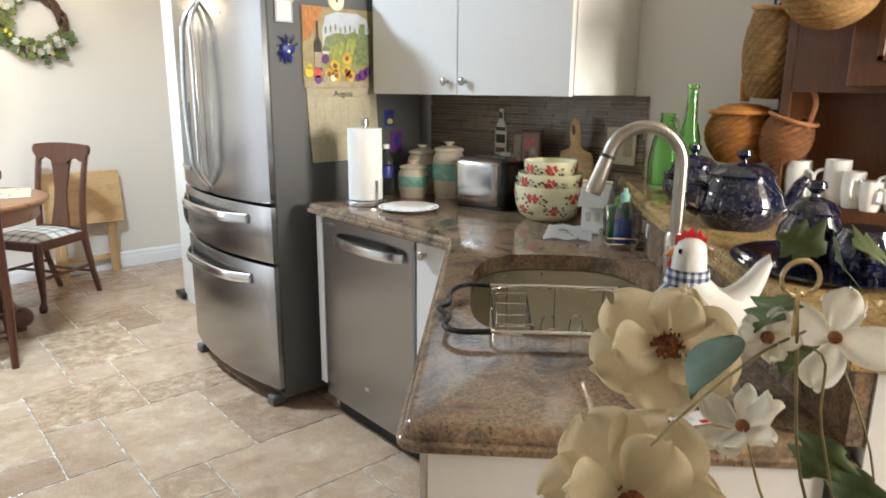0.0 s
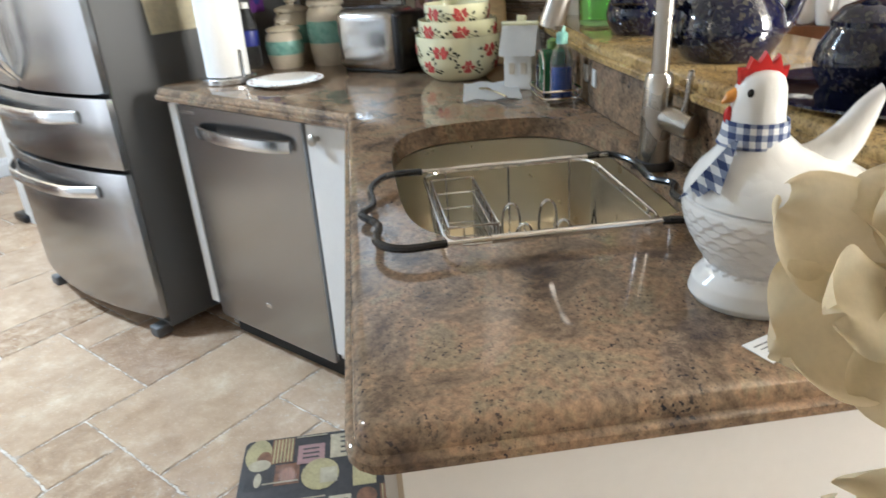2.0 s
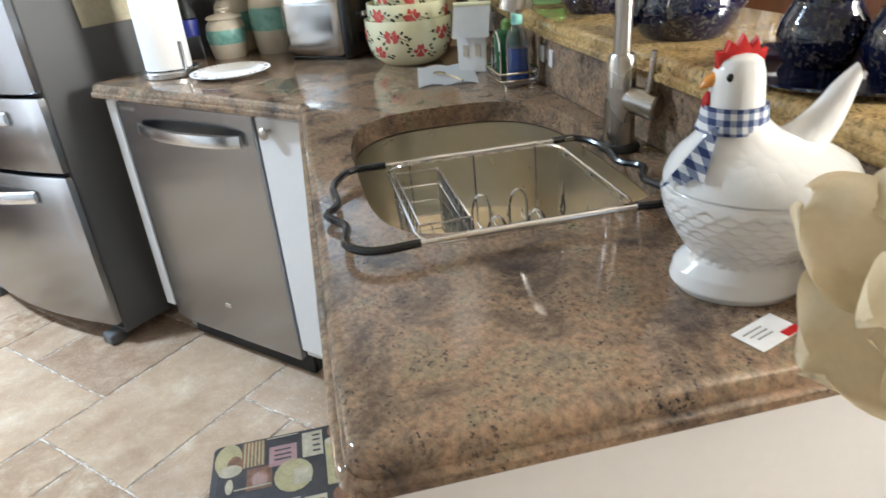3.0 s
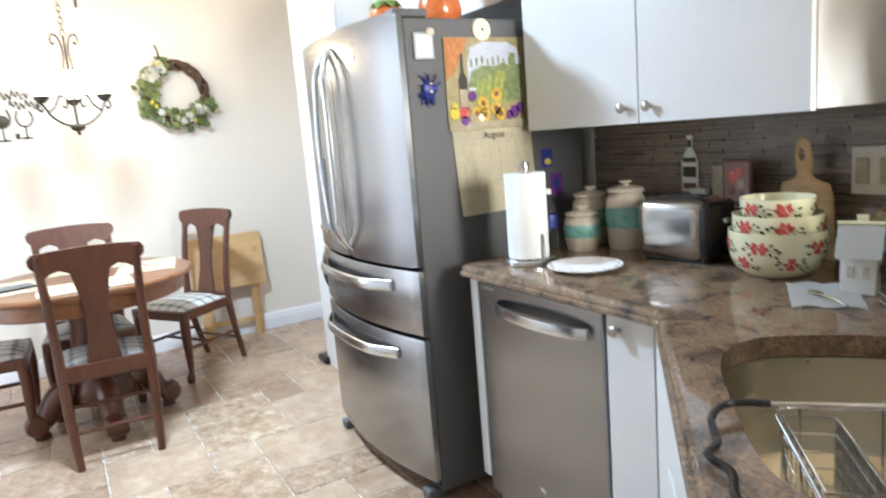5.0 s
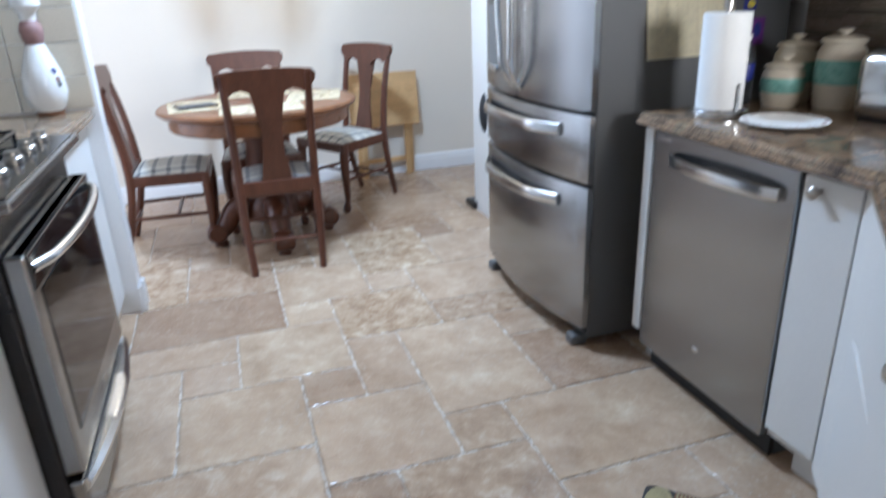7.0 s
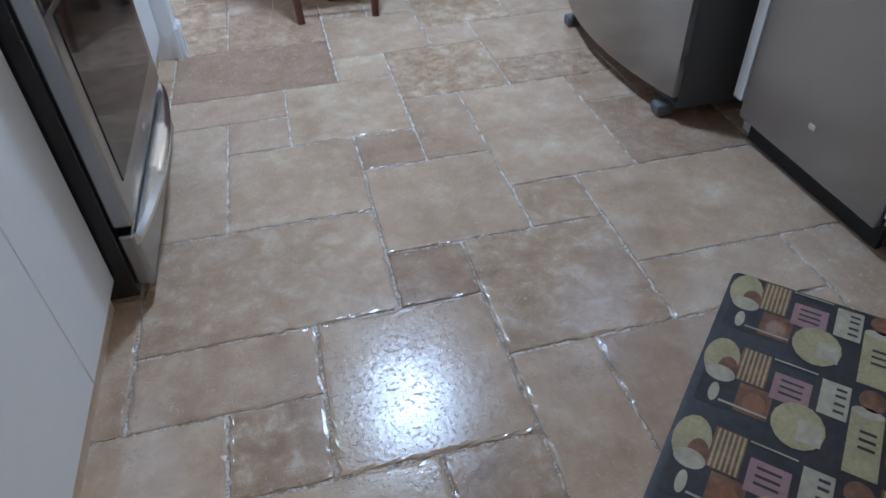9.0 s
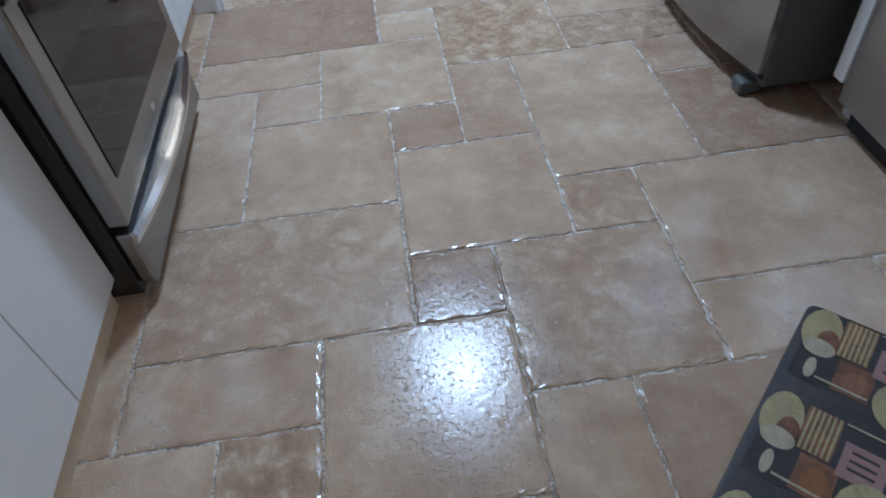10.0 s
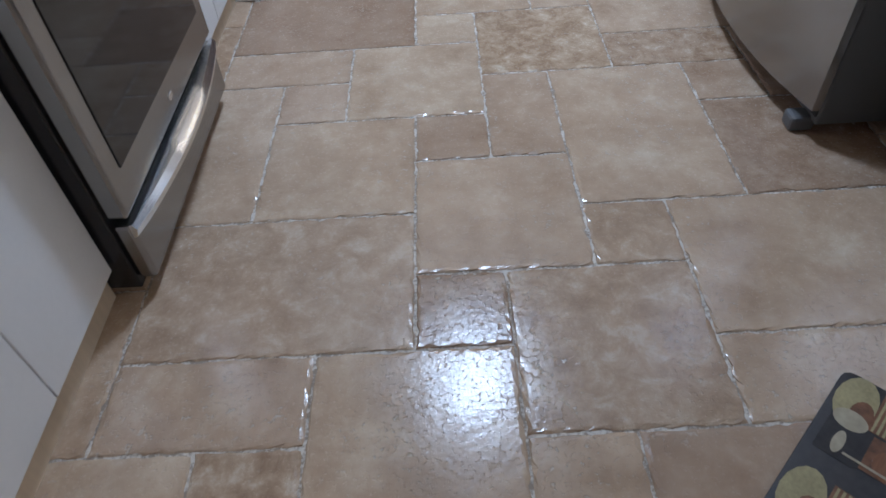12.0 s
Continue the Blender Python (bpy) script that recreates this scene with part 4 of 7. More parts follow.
for i in range(4):
    for a, c in (((UA + 0.07, VA + 0.012), (UB - 0.02, VA + 0.012)), ((UB - 0.02, VA + 0.085), (UA + 0.07, VA + 0.085)), ((UA + 0.07, VA + 0.012), (UA + 0.07, VA + 0.085)), ((UB - 0.02, VA + 0.012), (UB - 0.02, VA + 0.085))):
        tube([P3(*a, ZR - 0.03 - 0.026 * i), P3(*c, ZR - 0.03 - 0.026 * i)], 0.0012, 5, b)
for k in range(9):
    u = UA + 0.07 + (UB - UA - 0.09) * k / 8
    for v in (VA + 0.012, VA + 0.085):
        tube([P3(u, v, ZR - 0.006), P3(u, v, ZB + 0.005)], 0.0012, 5, b)
part("basket_mesh", b, "chrome", cb)
dv = prism([tuple(P3(u, v, 0).xy) for u, v in ((UA + 0.07, VA + 0.087), (UB - 0.02, VA + 0.087), (UB - 0.02, VA + 0.089), (UA + 0.07, VA + 0.089))], ZB + 0.01, ZR - 0.01)
part("divider", dv, "steel_h", rk, "perforated steel divider")
dv = prism([tuple(P3(u, v, 0).xy) for u, v in ((UA + 0.03, VB - 0.008), (UB - 0.03, VB - 0.008), (UB - 0.03, VB - 0.006), (UA + 0.03, VB - 0.006))], ZB + 0.005, ZR - 0.004)
part("side_plate", dv, "steel_h", rk, "steel side plate of the rack")
b = bmesh.new()
for k in range(6):
    tube(smooth_path([P3(0.42 + 0.06 * k, 0.15, TOP - 0.236), P3(0.42 + 0.06 * k, 0.42, TOP - 0.236)], 2), 0.003, 6, b)
for v in (0.15, 0.28, 0.42):
    tube([P3(0.40, v, TOP - 0.236), P3(0.74, v, TOP - 0.236)], 0.003, 6, b)
solo("sink_grid", b, "cream_cer", "cream coated wire grid in the sink bowl", "sink grid")

# ---- rooster jar ----


def rooster():
    c = Vector((0.992, 0.672, TOP))
    # local x: towards the tail; y: across
    ang = math.degrees(math.atan2(-0.855, 0.52))
    r = thing("rooster_jar", "white ceramic rooster cookie jar with red comb and gingham scarf", "cookie jar", tuple(c), ang)
    r.scale = (0.80, 0.80, 0.925)

    def shell(sections, steps=30, bumps=0.0, closed_top=True):
        b = bmesh.new()
        rings = []
        for z, cx, rx, ry in sections:
            ring = []
            for k in range(steps):
                a = 2 * math.pi * k / steps
                m = 1.0
                if bumps:
                    m += bumps * (abs(math.sin(7.5 * a + (0.5 if int(z * 100) % 2 else 0) * math.pi)) - 0.5)
                ring.append(b.verts.new((cx + rx * m * math.cos(a), ry * m * math.sin(a), z)))
            rings.append(ring)
        for p, q in zip(rings, rings[1:]):
            for k in range(steps):
                b.faces.new((p[k], p[(k + 1) % steps], q[(k + 1) % steps], q[k]))
        b.faces.new(rings[0]), b.faces.new(rings[-1])
        return b
    body = [(0.0, 0.0, 0.078, 0.067), (0.008, 0.0, 0.084, 0.072), (0.024, 0.0, 0.080, 0.069), (0.036, 0.003, 0.071, 0.064), (0.044, 0.006, 0.069, 0.062)]
    for k in range(1, 12):
        f = k / 11
        body.append((0.044 + 0.078 * f, 0.006 + 0.006 * f, 0.070 + 0.042 * math.sin(f * math.pi / 2), 0.063 + 0.038 * math.sin(f * math.pi / 2)))
    # overlapping feather scales in relief round the jar
    b = bmesh.new()
    rings, nz, na, rows, per_row = [], 81, 234, 9, 26

    def at_height(z):
        for (z0, c0, x0, y0), (z1, c1, x1, y1) in zip(body, body[1:]):
            if z <= z1:
                f = (z - z0) / (z1 - z0)
                return c0 + (c1 - c0) * f, x0 + (x1 - x0) * f, y0 + (y1 - y0) * f
        return body[-1][1:]
    for i in range(nz + 1):
        z = 0.122 * i / nz
        cx, rx, ry = at_height(z)
        ring = []
        for k in range(na):
            a = 2 * math.pi * k / na
            p = max(0.0, (0.116 - z) / 0.076) * rows
            row, v = int(p), p % 1
            h = 0.0
            if 0.040 < z < 0.116:
                u = (a * per_row / (2 * math.pi) + 0.5 * (row % 2)) % 1
                edge = 1.0 - 0.75 * (2 * u - 1) ** 2
                h = 0.0008 + 0.0018 * v / max(0.1, edge) if v < edge else 0.0003
            ring.append(b.verts.new((cx + (rx + h) * math.cos(a), (ry + h) * math.sin(a), z)))
        rings.append(ring)
    for p, q in zip(rings, rings[1:]):
        for k in range(na):
            b.faces.new((p[k], p[(k + 1) % na], q[(k + 1) % na], q[k]))
    b.faces.new(rings[0]), b.faces.new(rings[-1])
    jar = part("jar", b, "white_cer", r, "jar with feather scales in relief")
    for f in jar.data.polygons:
        f.use_smooth = True
    lid = [(0.124, 0.012, 0.113, 0.102), (0.130, 0.012, 0.112, 0.101), (0.142, 0.010, 0.105, 0.094), (0.155, 0.002, 0.088, 0.076), (0.165, -0.010, 0.066, 0.056), (0.175, -0.020, 0.047, 0.042), (0.188, -0.026, 0.036, 0.034), (0.205, -0.028, 0.0315, 0.030), (0.222, -0.028, 0.030, 0.0285), (0.236, -0.028, 0.028, 0.0265), (0.246, -0.027, 0.023, 0.0215), (0.251, -0.026, 0.015, 0.014), (0.253, -0.026, 0.006, 0.006)]
    ld = part("lid", shell(lid, 36), "feather_cer", r, "lid shaped as the rooster's back and head", True)
    b = bmesh.new()
    rings = []
    for k in range(9):
        f = k / 8
        x, z = 0.035 + 0.070 * f, 0.146 + 0.008 * f + 0.072 * f ** 1.8
        h, w = 0.038 - 0.010 * f - 0.016 * max(0, f - 0.8) * 5, 0.046 * (1 - f) + 0.016
        rings.append([b.verts.new((x - 0.25 * h * math.sin(a), w * 0.5 * math.cos(a), z + h * math.sin(a) * 0.75)) for a in [2 * math.pi * j / 12 for j in range(12)]])
    for p, q in zip(rings, rings[1:]):
        for k in range(12):
            b.faces.new((p[k], p[(k + 1) % 12], q[(k + 1) % 12], q[k]))
    b.faces.new(rings[0]), b.faces.new(rings[-1])
    part("tail", b, "feather_cer", ld, "", True)
    b = prism([(-0.054, 0.236), (-0.030, 0.246), (-0.004, 0.240), (-0.001, 0.256), (-0.008, 0.254), (-0.013, 0.267), (-0.020, 0.259), (-0.028, 0.270), (-0.035, 0.260), (-0.043, 0.265), (-0.047, 0.255), (-0.056, 0.255)], -0.007, 0.007, 0.003, 2)
    b.transform(Matrix.Rotation(radians(90), 4, "X"))
    part("comb", b, "red", ld, "glossy red comb", True)
    part("beak", tube([(-0.054, 0, 0.228), (-0.062, 0, 0.226), (-0.070, 0, 0.220)], [0.008, 0.006, 0.001], 10), "orange_bill", ld, "orange beak", True)
    part("wattle", ball((-0.060, 0, 0.207), 0.006, 0.006, 0.010), "red", ld, "red wattle", True)
    for s in (-1, 1):
        part("eye", ball((-0.045, s * 0.0215, 0.233), 0.0042, 0.0025, 0.0042), "eye", ld, "black painted eye", True)
    b = bmesh.new()
    rings = []
    for k in range(37):
        a = 2 * math.pi * k / 36
        rings.append([b.verts.new((-0.028 + 0.0350 * m * math.cos(a) * 1.02, 0.0335 * m * math.sin(a), z)) for z, m in ((0.178, 1.14), (0.186, 1.04), (0.196, 1.0), (0.204, 0.965))])
    for p, q in zip(rings, rings[1:]):
        for k in range(3):
            b.faces.new((p[k], p[k + 1], q[k + 1], q[k]))
    bmesh.ops.remove_doubles(b, verts=b.verts, dist=1e-5)
    bmesh.ops.solidify(b, geom=b.faces[:], thickness=0.0015)
    sc = part("scarf", b, M["gingham"], r, "navy and white gingham ribbon", True)
    b = bmesh.new()
    for x1, y1, z1 in ((-0.088, -0.056, 0.138), (-0.104, -0.030, 0.128)):
        a, c = Vector((-0.058, -0.030, 0.188)), Vector((x1, y1, z1))
        t = Vector((0.35, -0.5, 0.2)).normalized() * 0.012
        q = [b.verts.new(p) for p in (a - t * 0.4, a + t * 0.4, c + t * 1.3, c + (a - c) * 0.12, c - t * 1.3)]
        b.faces.new(q)
    bmesh.ops.solidify(b, geom=b.faces[:], thickness=0.0015)
    part("ribbon_end", b, M["gingham"], sc)
    return r


def checks(name, period, dark, light, mid, rough=0.85, axes=(0, 1), wide=0.5):
    """Woven checks from two sets of stripes."""
    m = bpy.data.materials.new(name)
    m.use_nodes = True
    n, l = m.node_tree.nodes, m.node_tree.links
    bs = n["Principled BSDF"]
    co, sep = n.new("ShaderNodeTexCoord"), n.new("ShaderNodeSeparateXYZ")
    l.new(co.outputs["Object"], sep.inputs[0])
    outs = []
    for ax in axes:
        d = n.new("ShaderNodeMath")
        d.operation = "DIVIDE"
        d.inputs[1].default_value = period
        fr_ = n.new("ShaderNodeMath")
        fr_.operation = "FRACT"
        gt = n.new("ShaderNodeMath")
        gt.operation = "LESS_THAN"
        gt.inputs[1].default_value = wide
        l.new(sep.outputs[ax], d.inputs[0]), l.new(d.outputs[0], fr_.inputs[0]), l.new(fr_.outputs[0], gt.inputs[0])
        outs.append(gt.outputs[0])
    ad = n.new("ShaderNodeMath")
    ad.operation = "ADD"
    l.new(outs[0], ad.inputs[0]), l.new(outs[1], ad.inputs[1])
    hf = n.new("ShaderNodeMath")
    hf.operation = "MULTIPLY"
    hf.inputs[1].default_value = 0.5
    l.new(ad.outputs[0], hf.inputs[0])
    r = n.new("ShaderNodeValToRGB")
    r.color_ramp.interpolation = "CONSTANT"
    r.color_ramp.elements.new(0.7)
    for e, (p, c) in zip(r.color_ramp.elements, ((0.0, light), (0.3, mid), (0.8, dark))):
        e.position, e.color = p, (*c, 1)
    l.new(hf.outputs[0], r.inputs[0])
    nz = n.new("ShaderNodeTexNoise")
    nz.inputs["Scale"].default_value = 400
    l.new(co.outputs["Object"], nz.inputs["Vector"])
    mx = n.new("ShaderNodeMix")
    mx.data_type, mx.blend_type = "RGBA", "OVERLAY"
    mx.inputs["Factor"].default_value = 0.3
    l.new(r.outputs[0], mx.inputs[6]), l.new(nz.outputs[0], mx.inputs[7])
    l.new(mx.outputs[2], bs.inputs["Base Color"])
    bs.inputs["Roughness"].default_value = rough
    bp = n.new("ShaderNodeBump")
    bp.inputs["Strength"].default_value, bp.inputs["Distance"].default_value = 0.3, 0.001
    l.new(nz.outputs[0], bp.inputs["Height"]), l.new(bp.outputs[0], bs.inputs["Normal"])
    return m


M["gingham"] = checks("navy_gingham", 0.0125, (0.03, 0.05, 0.14), (0.72, 0.72, 0.72), (0.24, 0.27, 0.36), axes=(0, 2))
M["plaid"] = checks("grey_plaid_fabric", 0.075, (0.10, 0.11, 0.12), (0.56, 0.55, 0.50), (0.30, 0.31, 0.31), wide=0.28)
rooster()

# ---- things on the worktop ----
M["bottle_green"] = surf("dark_green_plastic", (0.01, 0.10, 0.03), 0.15, var=0.2, coat=0.4)
th = thing("paper_towel_holder", "steel holder with a white paper towel roll", "paper towel holder", (1.574, 2.362, TOP))
part("base", lathe([(0, 0), (0.078, 0), (0.082, 0.003), (0.082, 0.016), (0.078, 0.020), (0, 0.022)], 32), "steel_h", th, "", True)
part("rod", tube([(0, 0, 0.02), (0, 0, 0.30), (0, 0, 0.302), (0, 0, 0.325), (0, 0, 0.33)], [0.008, 0.008, 0.015, 0.015, 0.010], 14), "nickel", th, "", True)
part("stop_arm", tube([(0.0, -0.074, 0.01), (0.0, -0.074, 0.10)], 0.0045, 8), "steel_h", th, "", True)
b = bmesh.new()
rings = []
for k in range(49):
    a = 2 * math.pi * k / 48
    rr = 0.064 + 0.002 * math.sin(3 * a) + 0.0025 * k / 48
    rings.append([b.verts.new((rr * math.cos(a), rr * math.sin(a), z)) for z in (0.023, 0.16, 0.292)] + [b.verts.new((0.02 * math.cos(a), 0.02 * math.sin(a), 0.293))])
for p, q in zip(rings, rings[1:]):
    for k in range(3):
        b.faces.new((p[k], p[k + 1], q[k + 1], q[k]))
part("roll", b, "paper", th, "white paper towel roll", True)

pt = thing("paper_plate", "round paper plate with a thin printed rim", "plate", (1.616, 2.148, TOP))
part("dish", lathe([(0, 0.003), (0.070, 0.003), (0.088, 0.012), (0.112, 0.016), (0.113, 0.0145), (0.088, 0.010), (0.070, 0.0), (0, 0.0)], 40), "paper", pt, "", True)
b = bmesh.new()
for k in range(40):
    a = 2 * math.pi * k / 40
    c, s = math.cos(a), math.sin(a)
    if k % 3 != 1:
        tube([(0.095 * c, 0.095 * s, 0.0142), (0.106 * c, 0.106 * s, 0.0160)], 0.0008, 4, b)
tagged(part("rim_print", b, "pink", pt), kind="stuff")


def canister(x, y, r, h, label):
    c = thing("canister", label, "canister", (x, y, TOP), group="stoneware canisters")
    part("jar", lathe([(0, 0), (r * 0.80, 0), (r * 0.86, 0.01), (r * 0.92, h * 0.26), (r * 0.96, h * 0.36)], 30), "sand_cer", c, "", True)
    part("band", lathe([(r * 0.96, h * 0.36), (r * 1.0, h * 0.50), (r * 1.0, h * 0.60), (r * 0.97, h * 0.70)], 30), "teal_glaze", c, "blurred teal glaze band", True)
    part("shoulder", lathe([(r * 0.97, h * 0.70), (r * 0.92, h * 0.82), (r * 0.78, h * 0.90), (r * 0.76, h * 0.93), (0, h * 0.93)], 30), "sand_cer", c, "", True)
    ld = part("lid", lathe([(r * 0.86, h * 0.93), (r * 0.90, h * 0.96), (r * 0.84, h * 1.0), (r * 0.40, h + 0.008), (0, h + 0.010)], 30), "sand_cer", c, "", True)
    part("lid_knob", lathe([(0.012, h + 0.006), (0.011, h + 0.014), (0.022, h + 0.020), (0.022, h + 0.025), (0, h + 0.028)], 18), "sand_cer", ld, "", True)


canister(1.840, 2.400, 0.064, 0.128, "small sandy stoneware canister with a teal band")
canister(1.945, 2.465, 0.068, 0.182, "medium sandy stoneware canister with a teal band")
canister(1.950, 2.298, 0.070, 0.205, "tall sandy stoneware canister with a teal band")

wb = thing("water_bottle", "clear plastic water bottle with a blue label", "bottle", (1.775, 2.500, TOP))
part("bottle", lathe([(0, 0), (0.030, 0.002), (0.032, 0.012), (0.0305, 0.07), (0.032, 0.13), (0.026, 0.165), (0.013, 0.195), (0.012, 0.205), (0, 0.205)], 22), "clear_glass", wb, "", True)
part("label", lathe([(0.0322, 0.075), (0.0328, 0.078), (0.0328, 0.122), (0.0322, 0.125)], 22), "plastic_blue", wb, "blue bottle label", True)
part("cap", lathe([(0.0135, 0.196), (0.0135, 0.213), (0.010, 0.215), (0, 0.215)], 18), "paper", wb, "", True)

ts = thing("toaster", "polished stainless two-slice toaster with black ends", "toaster", (1.915, 2.036, TOP), 8)
part("shell", box(-0.082, 0.082, -0.112, 0.112, 0.006, 0.190, 0.036, 5), "toaster_steel", ts, "brushed steel shell", True)
part("end_cap", box(-0.078, 0.078, -0.132, -0.100, 0.008, 0.180, 0.014, 3), "black", ts, "black plastic end panel", True)
part("foot_plate", box(-0.060, 0.066, -0.110, 0.095, 0.0, 0.010, 0.003), "black", ts)
for x in (-0.034, 0.034):
    part("slot", box(x - 0.014, x + 0.014, -0.075, 0.080, 0.188, 0.1915, 0.001), "black", ts)
part("lever", box(-0.016, 0.016, -0.150, -0.130, 0.115, 0.132, 0.005), "steel_h", ts)
part("dial", tube([(0, -0.131, 0.055), (0, -0.144, 0.055)], 0.014, 16), "black", ts, "", True)


def flower_print(parent, r, z, a, s, rf):
    """A printed rose with a sprig of leaves, laid on a bowl's curved side."""
    def blot(b, u, v, q, turn, long_=1.0, notch=0.0):
        vs = []
        for k in range(12):
            g = 2 * math.pi * k / 12
            m = q * (1 + notch * math.sin(3 * g + turn))
            x, y = m * long_ * math.cos(g), m * math.sin(g)
            du, dz = u + x * math.cos(turn) - y * math.sin(turn), v + x * math.sin(turn) + y * math.cos(turn)
            zz = z + dz * s
            rr = r(zz) + 0.0008
            vs.append(b.verts.new((rr * math.cos(a + du * s / rr), rr * math.sin(a + du * s / rr), zz)))
        b.faces.new(vs)
    b = bmesh.new()
    for k in range(6):
        g = 2 * math.pi * k / 6 + rf.uniform(-0.3, 0.3)
        blot(b, 0.36 * math.cos(g), 0.30 * math.sin(g), rf.uniform(0.15, 0.20), g, 1.15, 0.2)
    blot(b, rf.uniform(-0.05, 0.05), 0, 0.13, 0.5, 1.0, 0.2)
    tagged(part("rose_print", b, "rose", parent), kind="stuff")
    b = bmesh.new()
    for u, v in ((-0.75, 0.22), (-0.98, -0.02), (-0.66, -0.36), (0.72, 0.30), (0.95, 0.05), (1.15, -0.22), (0.66, -0.40), (0.98, -0.45)):
        if rf.random() < 0.8:
            blot(b, u + rf.uniform(-0.08, 0.08), v + rf.uniform(-0.08, 0.08), rf.uniform(0.065, 0.09), math.atan2(v, u) + rf.uniform(-0.6, 0.6), 1.9)
    for u0, v0, u1, v1 in ((0.45, 0.0, 1.1, -0.3), (-0.4, 0.0, -0.95, 0.1)):
        for k in range(5):
            f = k / 4
            blot(b, u0 + (u1 - u0) * f, v0 + (v1 - v0) * f, 0.022, math.atan2(v1 - v0, u1 - u0), 4.0)
    tagged(part("leaf_print", b, "leaf_print", parent), kind="stuff")


def bowl_(at, r, z0, h, tilt, seed, label):
    c = thing("mixing_bowl", label, "bowl", (*at, TOP + z0), group="nested mixing bowls")
    sd = part("bowl", lathe([(0, 0), (r * 0.60, 0), (r * 0.66, 0.004), (r * 0.86, h * 0.2), (r * 0.96, h * 0.42), (r, h * 0.7), (r * 1.0, h), (r * 0.965, h), (r * 0.95, h * 0.7), (r * 0.80, h * 0.25), (0, 0.008)], 40), "cream_cer", c, "", True)
    rf = random.Random(seed)
    prof_ = ((0.2, 0.86), (0.42, 0.96), (0.7, 1.0), (1.0, 1.0))

    def side_r(z):
        f = z / h
        for (f0, m0), (f1, m1) in zip(prof_, prof_[1:]):
            if f <= f1:
                return r * (m0 + (m1 - m0) * (f - f0) / (f1 - f0))
        return r
    for k in range(6):
        if h > 0.1:
            flower_print(sd, side_r, h * 0.36, seed + 0.5 + k * 2 * math.pi / 6, 0.036, rf)
        flower_print(sd, side_r, h * (0.72 if h > 0.1 else 0.66) + rf.uniform(-0.004, 0.004), seed + k * 2 * math.pi / 6 + rf.uniform(-0.15, 0.15), 0.041 if h > 0.065 else 0.037, rf)


BP = (1.898, 1.712)
bowl_(BP, 0.121, 0.0, 0.122, 0, 3.5, "large cream mixing bowl printed with red roses")
bowl_(BP, 0.111, 0.075, 0.088, 0, 3.9, "cream mixing bowl printed with red roses, stacked")
bowl_(BP, 0.092, 0.135, 0.070, 0, 4.0, "smallest cream mixing bowl printed with red roses, on top")

cbd = thing("cutting_board", "pale wooden cutting board with a round handle", "cutting board", (2.100, 1.750, TOP), 90)
pts = [(-0.085, 0.0), (0.085, 0.0), (0.088, 0.20), (0.078, 0.235), (0.035, 0.25), (0.024, 0.265), (0.030, 0.30), (0.022, 0.36), (0.0, 0.375), (-0.022, 0.36), (-0.030, 0.30), (-0.024, 0.265), (-0.035, 0.25), (-0.078, 0.235), (-0.088, 0.20)]
hole_ = [(0.011 * math.cos(a), 0.325 + 0.020 * math.sin(a)) for a in [2 * math.pi * k / 12 for k in range(12)]]
bd = slab([Vector(p) for p in pts], 0.0, 0.014, 0.004, hole_, 2)
bd.transform(Matrix.Rotation(radians(84), 4, "X"))
part("board", bd, "pine", cbd, "", True)
cbd.scale = (0.88, 1, 0.93)

# small picture frames and wall ornament by the mosaic
pf = thing("photo_frame", "small picture of a red flower in a wooden frame", "photo frame", (2.060, 1.945, TOP), -90)
b = box(-0.05, 0.05, -0.006, 0.006, 0.15, 0.29, 0.004)
part("frame", b, "walnut", pf)
part("mount", box(-0.042, 0.042, -0.0075, -0.0060, 0.160, 0.280, 0.0005), "pink", pf)
for x, z, q, m_ in ((-0.012, 0.235, 0.016, "rose"), (0.014, 0.215, 0.014, "tan"), (0.010, 0.250, 0.012, "rose"), (-0.016, 0.195, 0.013, "mat_brown"), (0.018, 0.185, 0.010, "fridge_side")):
    part("picture", ball((x, -0.0076, z), q, 0.0012, q * 1.2, 10, 6), m_, pf)
part("stand", box(-0.045, 0.045, -0.02, 0.03, 0.0, 0.152, 0.006), "walnut", pf)
pf2 = thing("recipe_box", "small wooden box with printed cards", "box", (2.065, 2.010, TOP))
part("box", box(-0.03, 0.03, -0.03, 0.03, 0, 0.16, 0.004), "walnut", pf2)
part("card", box(-0.004, 0.02, -0.026, 0.026, 0.14, 0.27, 0.001), "tan", pf2)
wo = thing("wall_ornament", "wine bottle shaped wall ornament on the backsplash", "ornament", (WX - 0.016, 2.178, 1.075))
prof = [(-0.033, 0.0), (0.033, 0.0), (0.033, 0.10), (0.026, 0.125), (0.012, 0.145), (0.011, 0.18), (0.014, 0.183), (0.014, 0.19), (-0.014, 0.19), (-0.014, 0.183), (-0.011, 0.18), (-0.012, 0.145), (-0.026, 0.125), (-0.033, 0.10)]
q = prism(prof, -0.004, 0.004, 0.002, 1)
q.transform(Matrix.Rotation(radians(90), 4, "Z") @ Matrix.Rotation(radians(90), 4, "X"))
part("bottle_shape", q, "white_cer", wo)
for z0, z1, m_ in ((0.01, 0.03, "mat_brown"), (0.05, 0.085, "leaf_print"), (0.10, 0.115, "leaf_print"), (0.15, 0.175, "leaf_print")):
    w = 0.026 if z1 < 0.12 else 0.008
    part("painted_shape", box(-0.0056, -0.0042, -w, w, z0, z1), m_, wo)
nl = thing("night_light", "small white plug-in light under the ornament", "night light", (WX - 0.02, 2.130, 1.035))
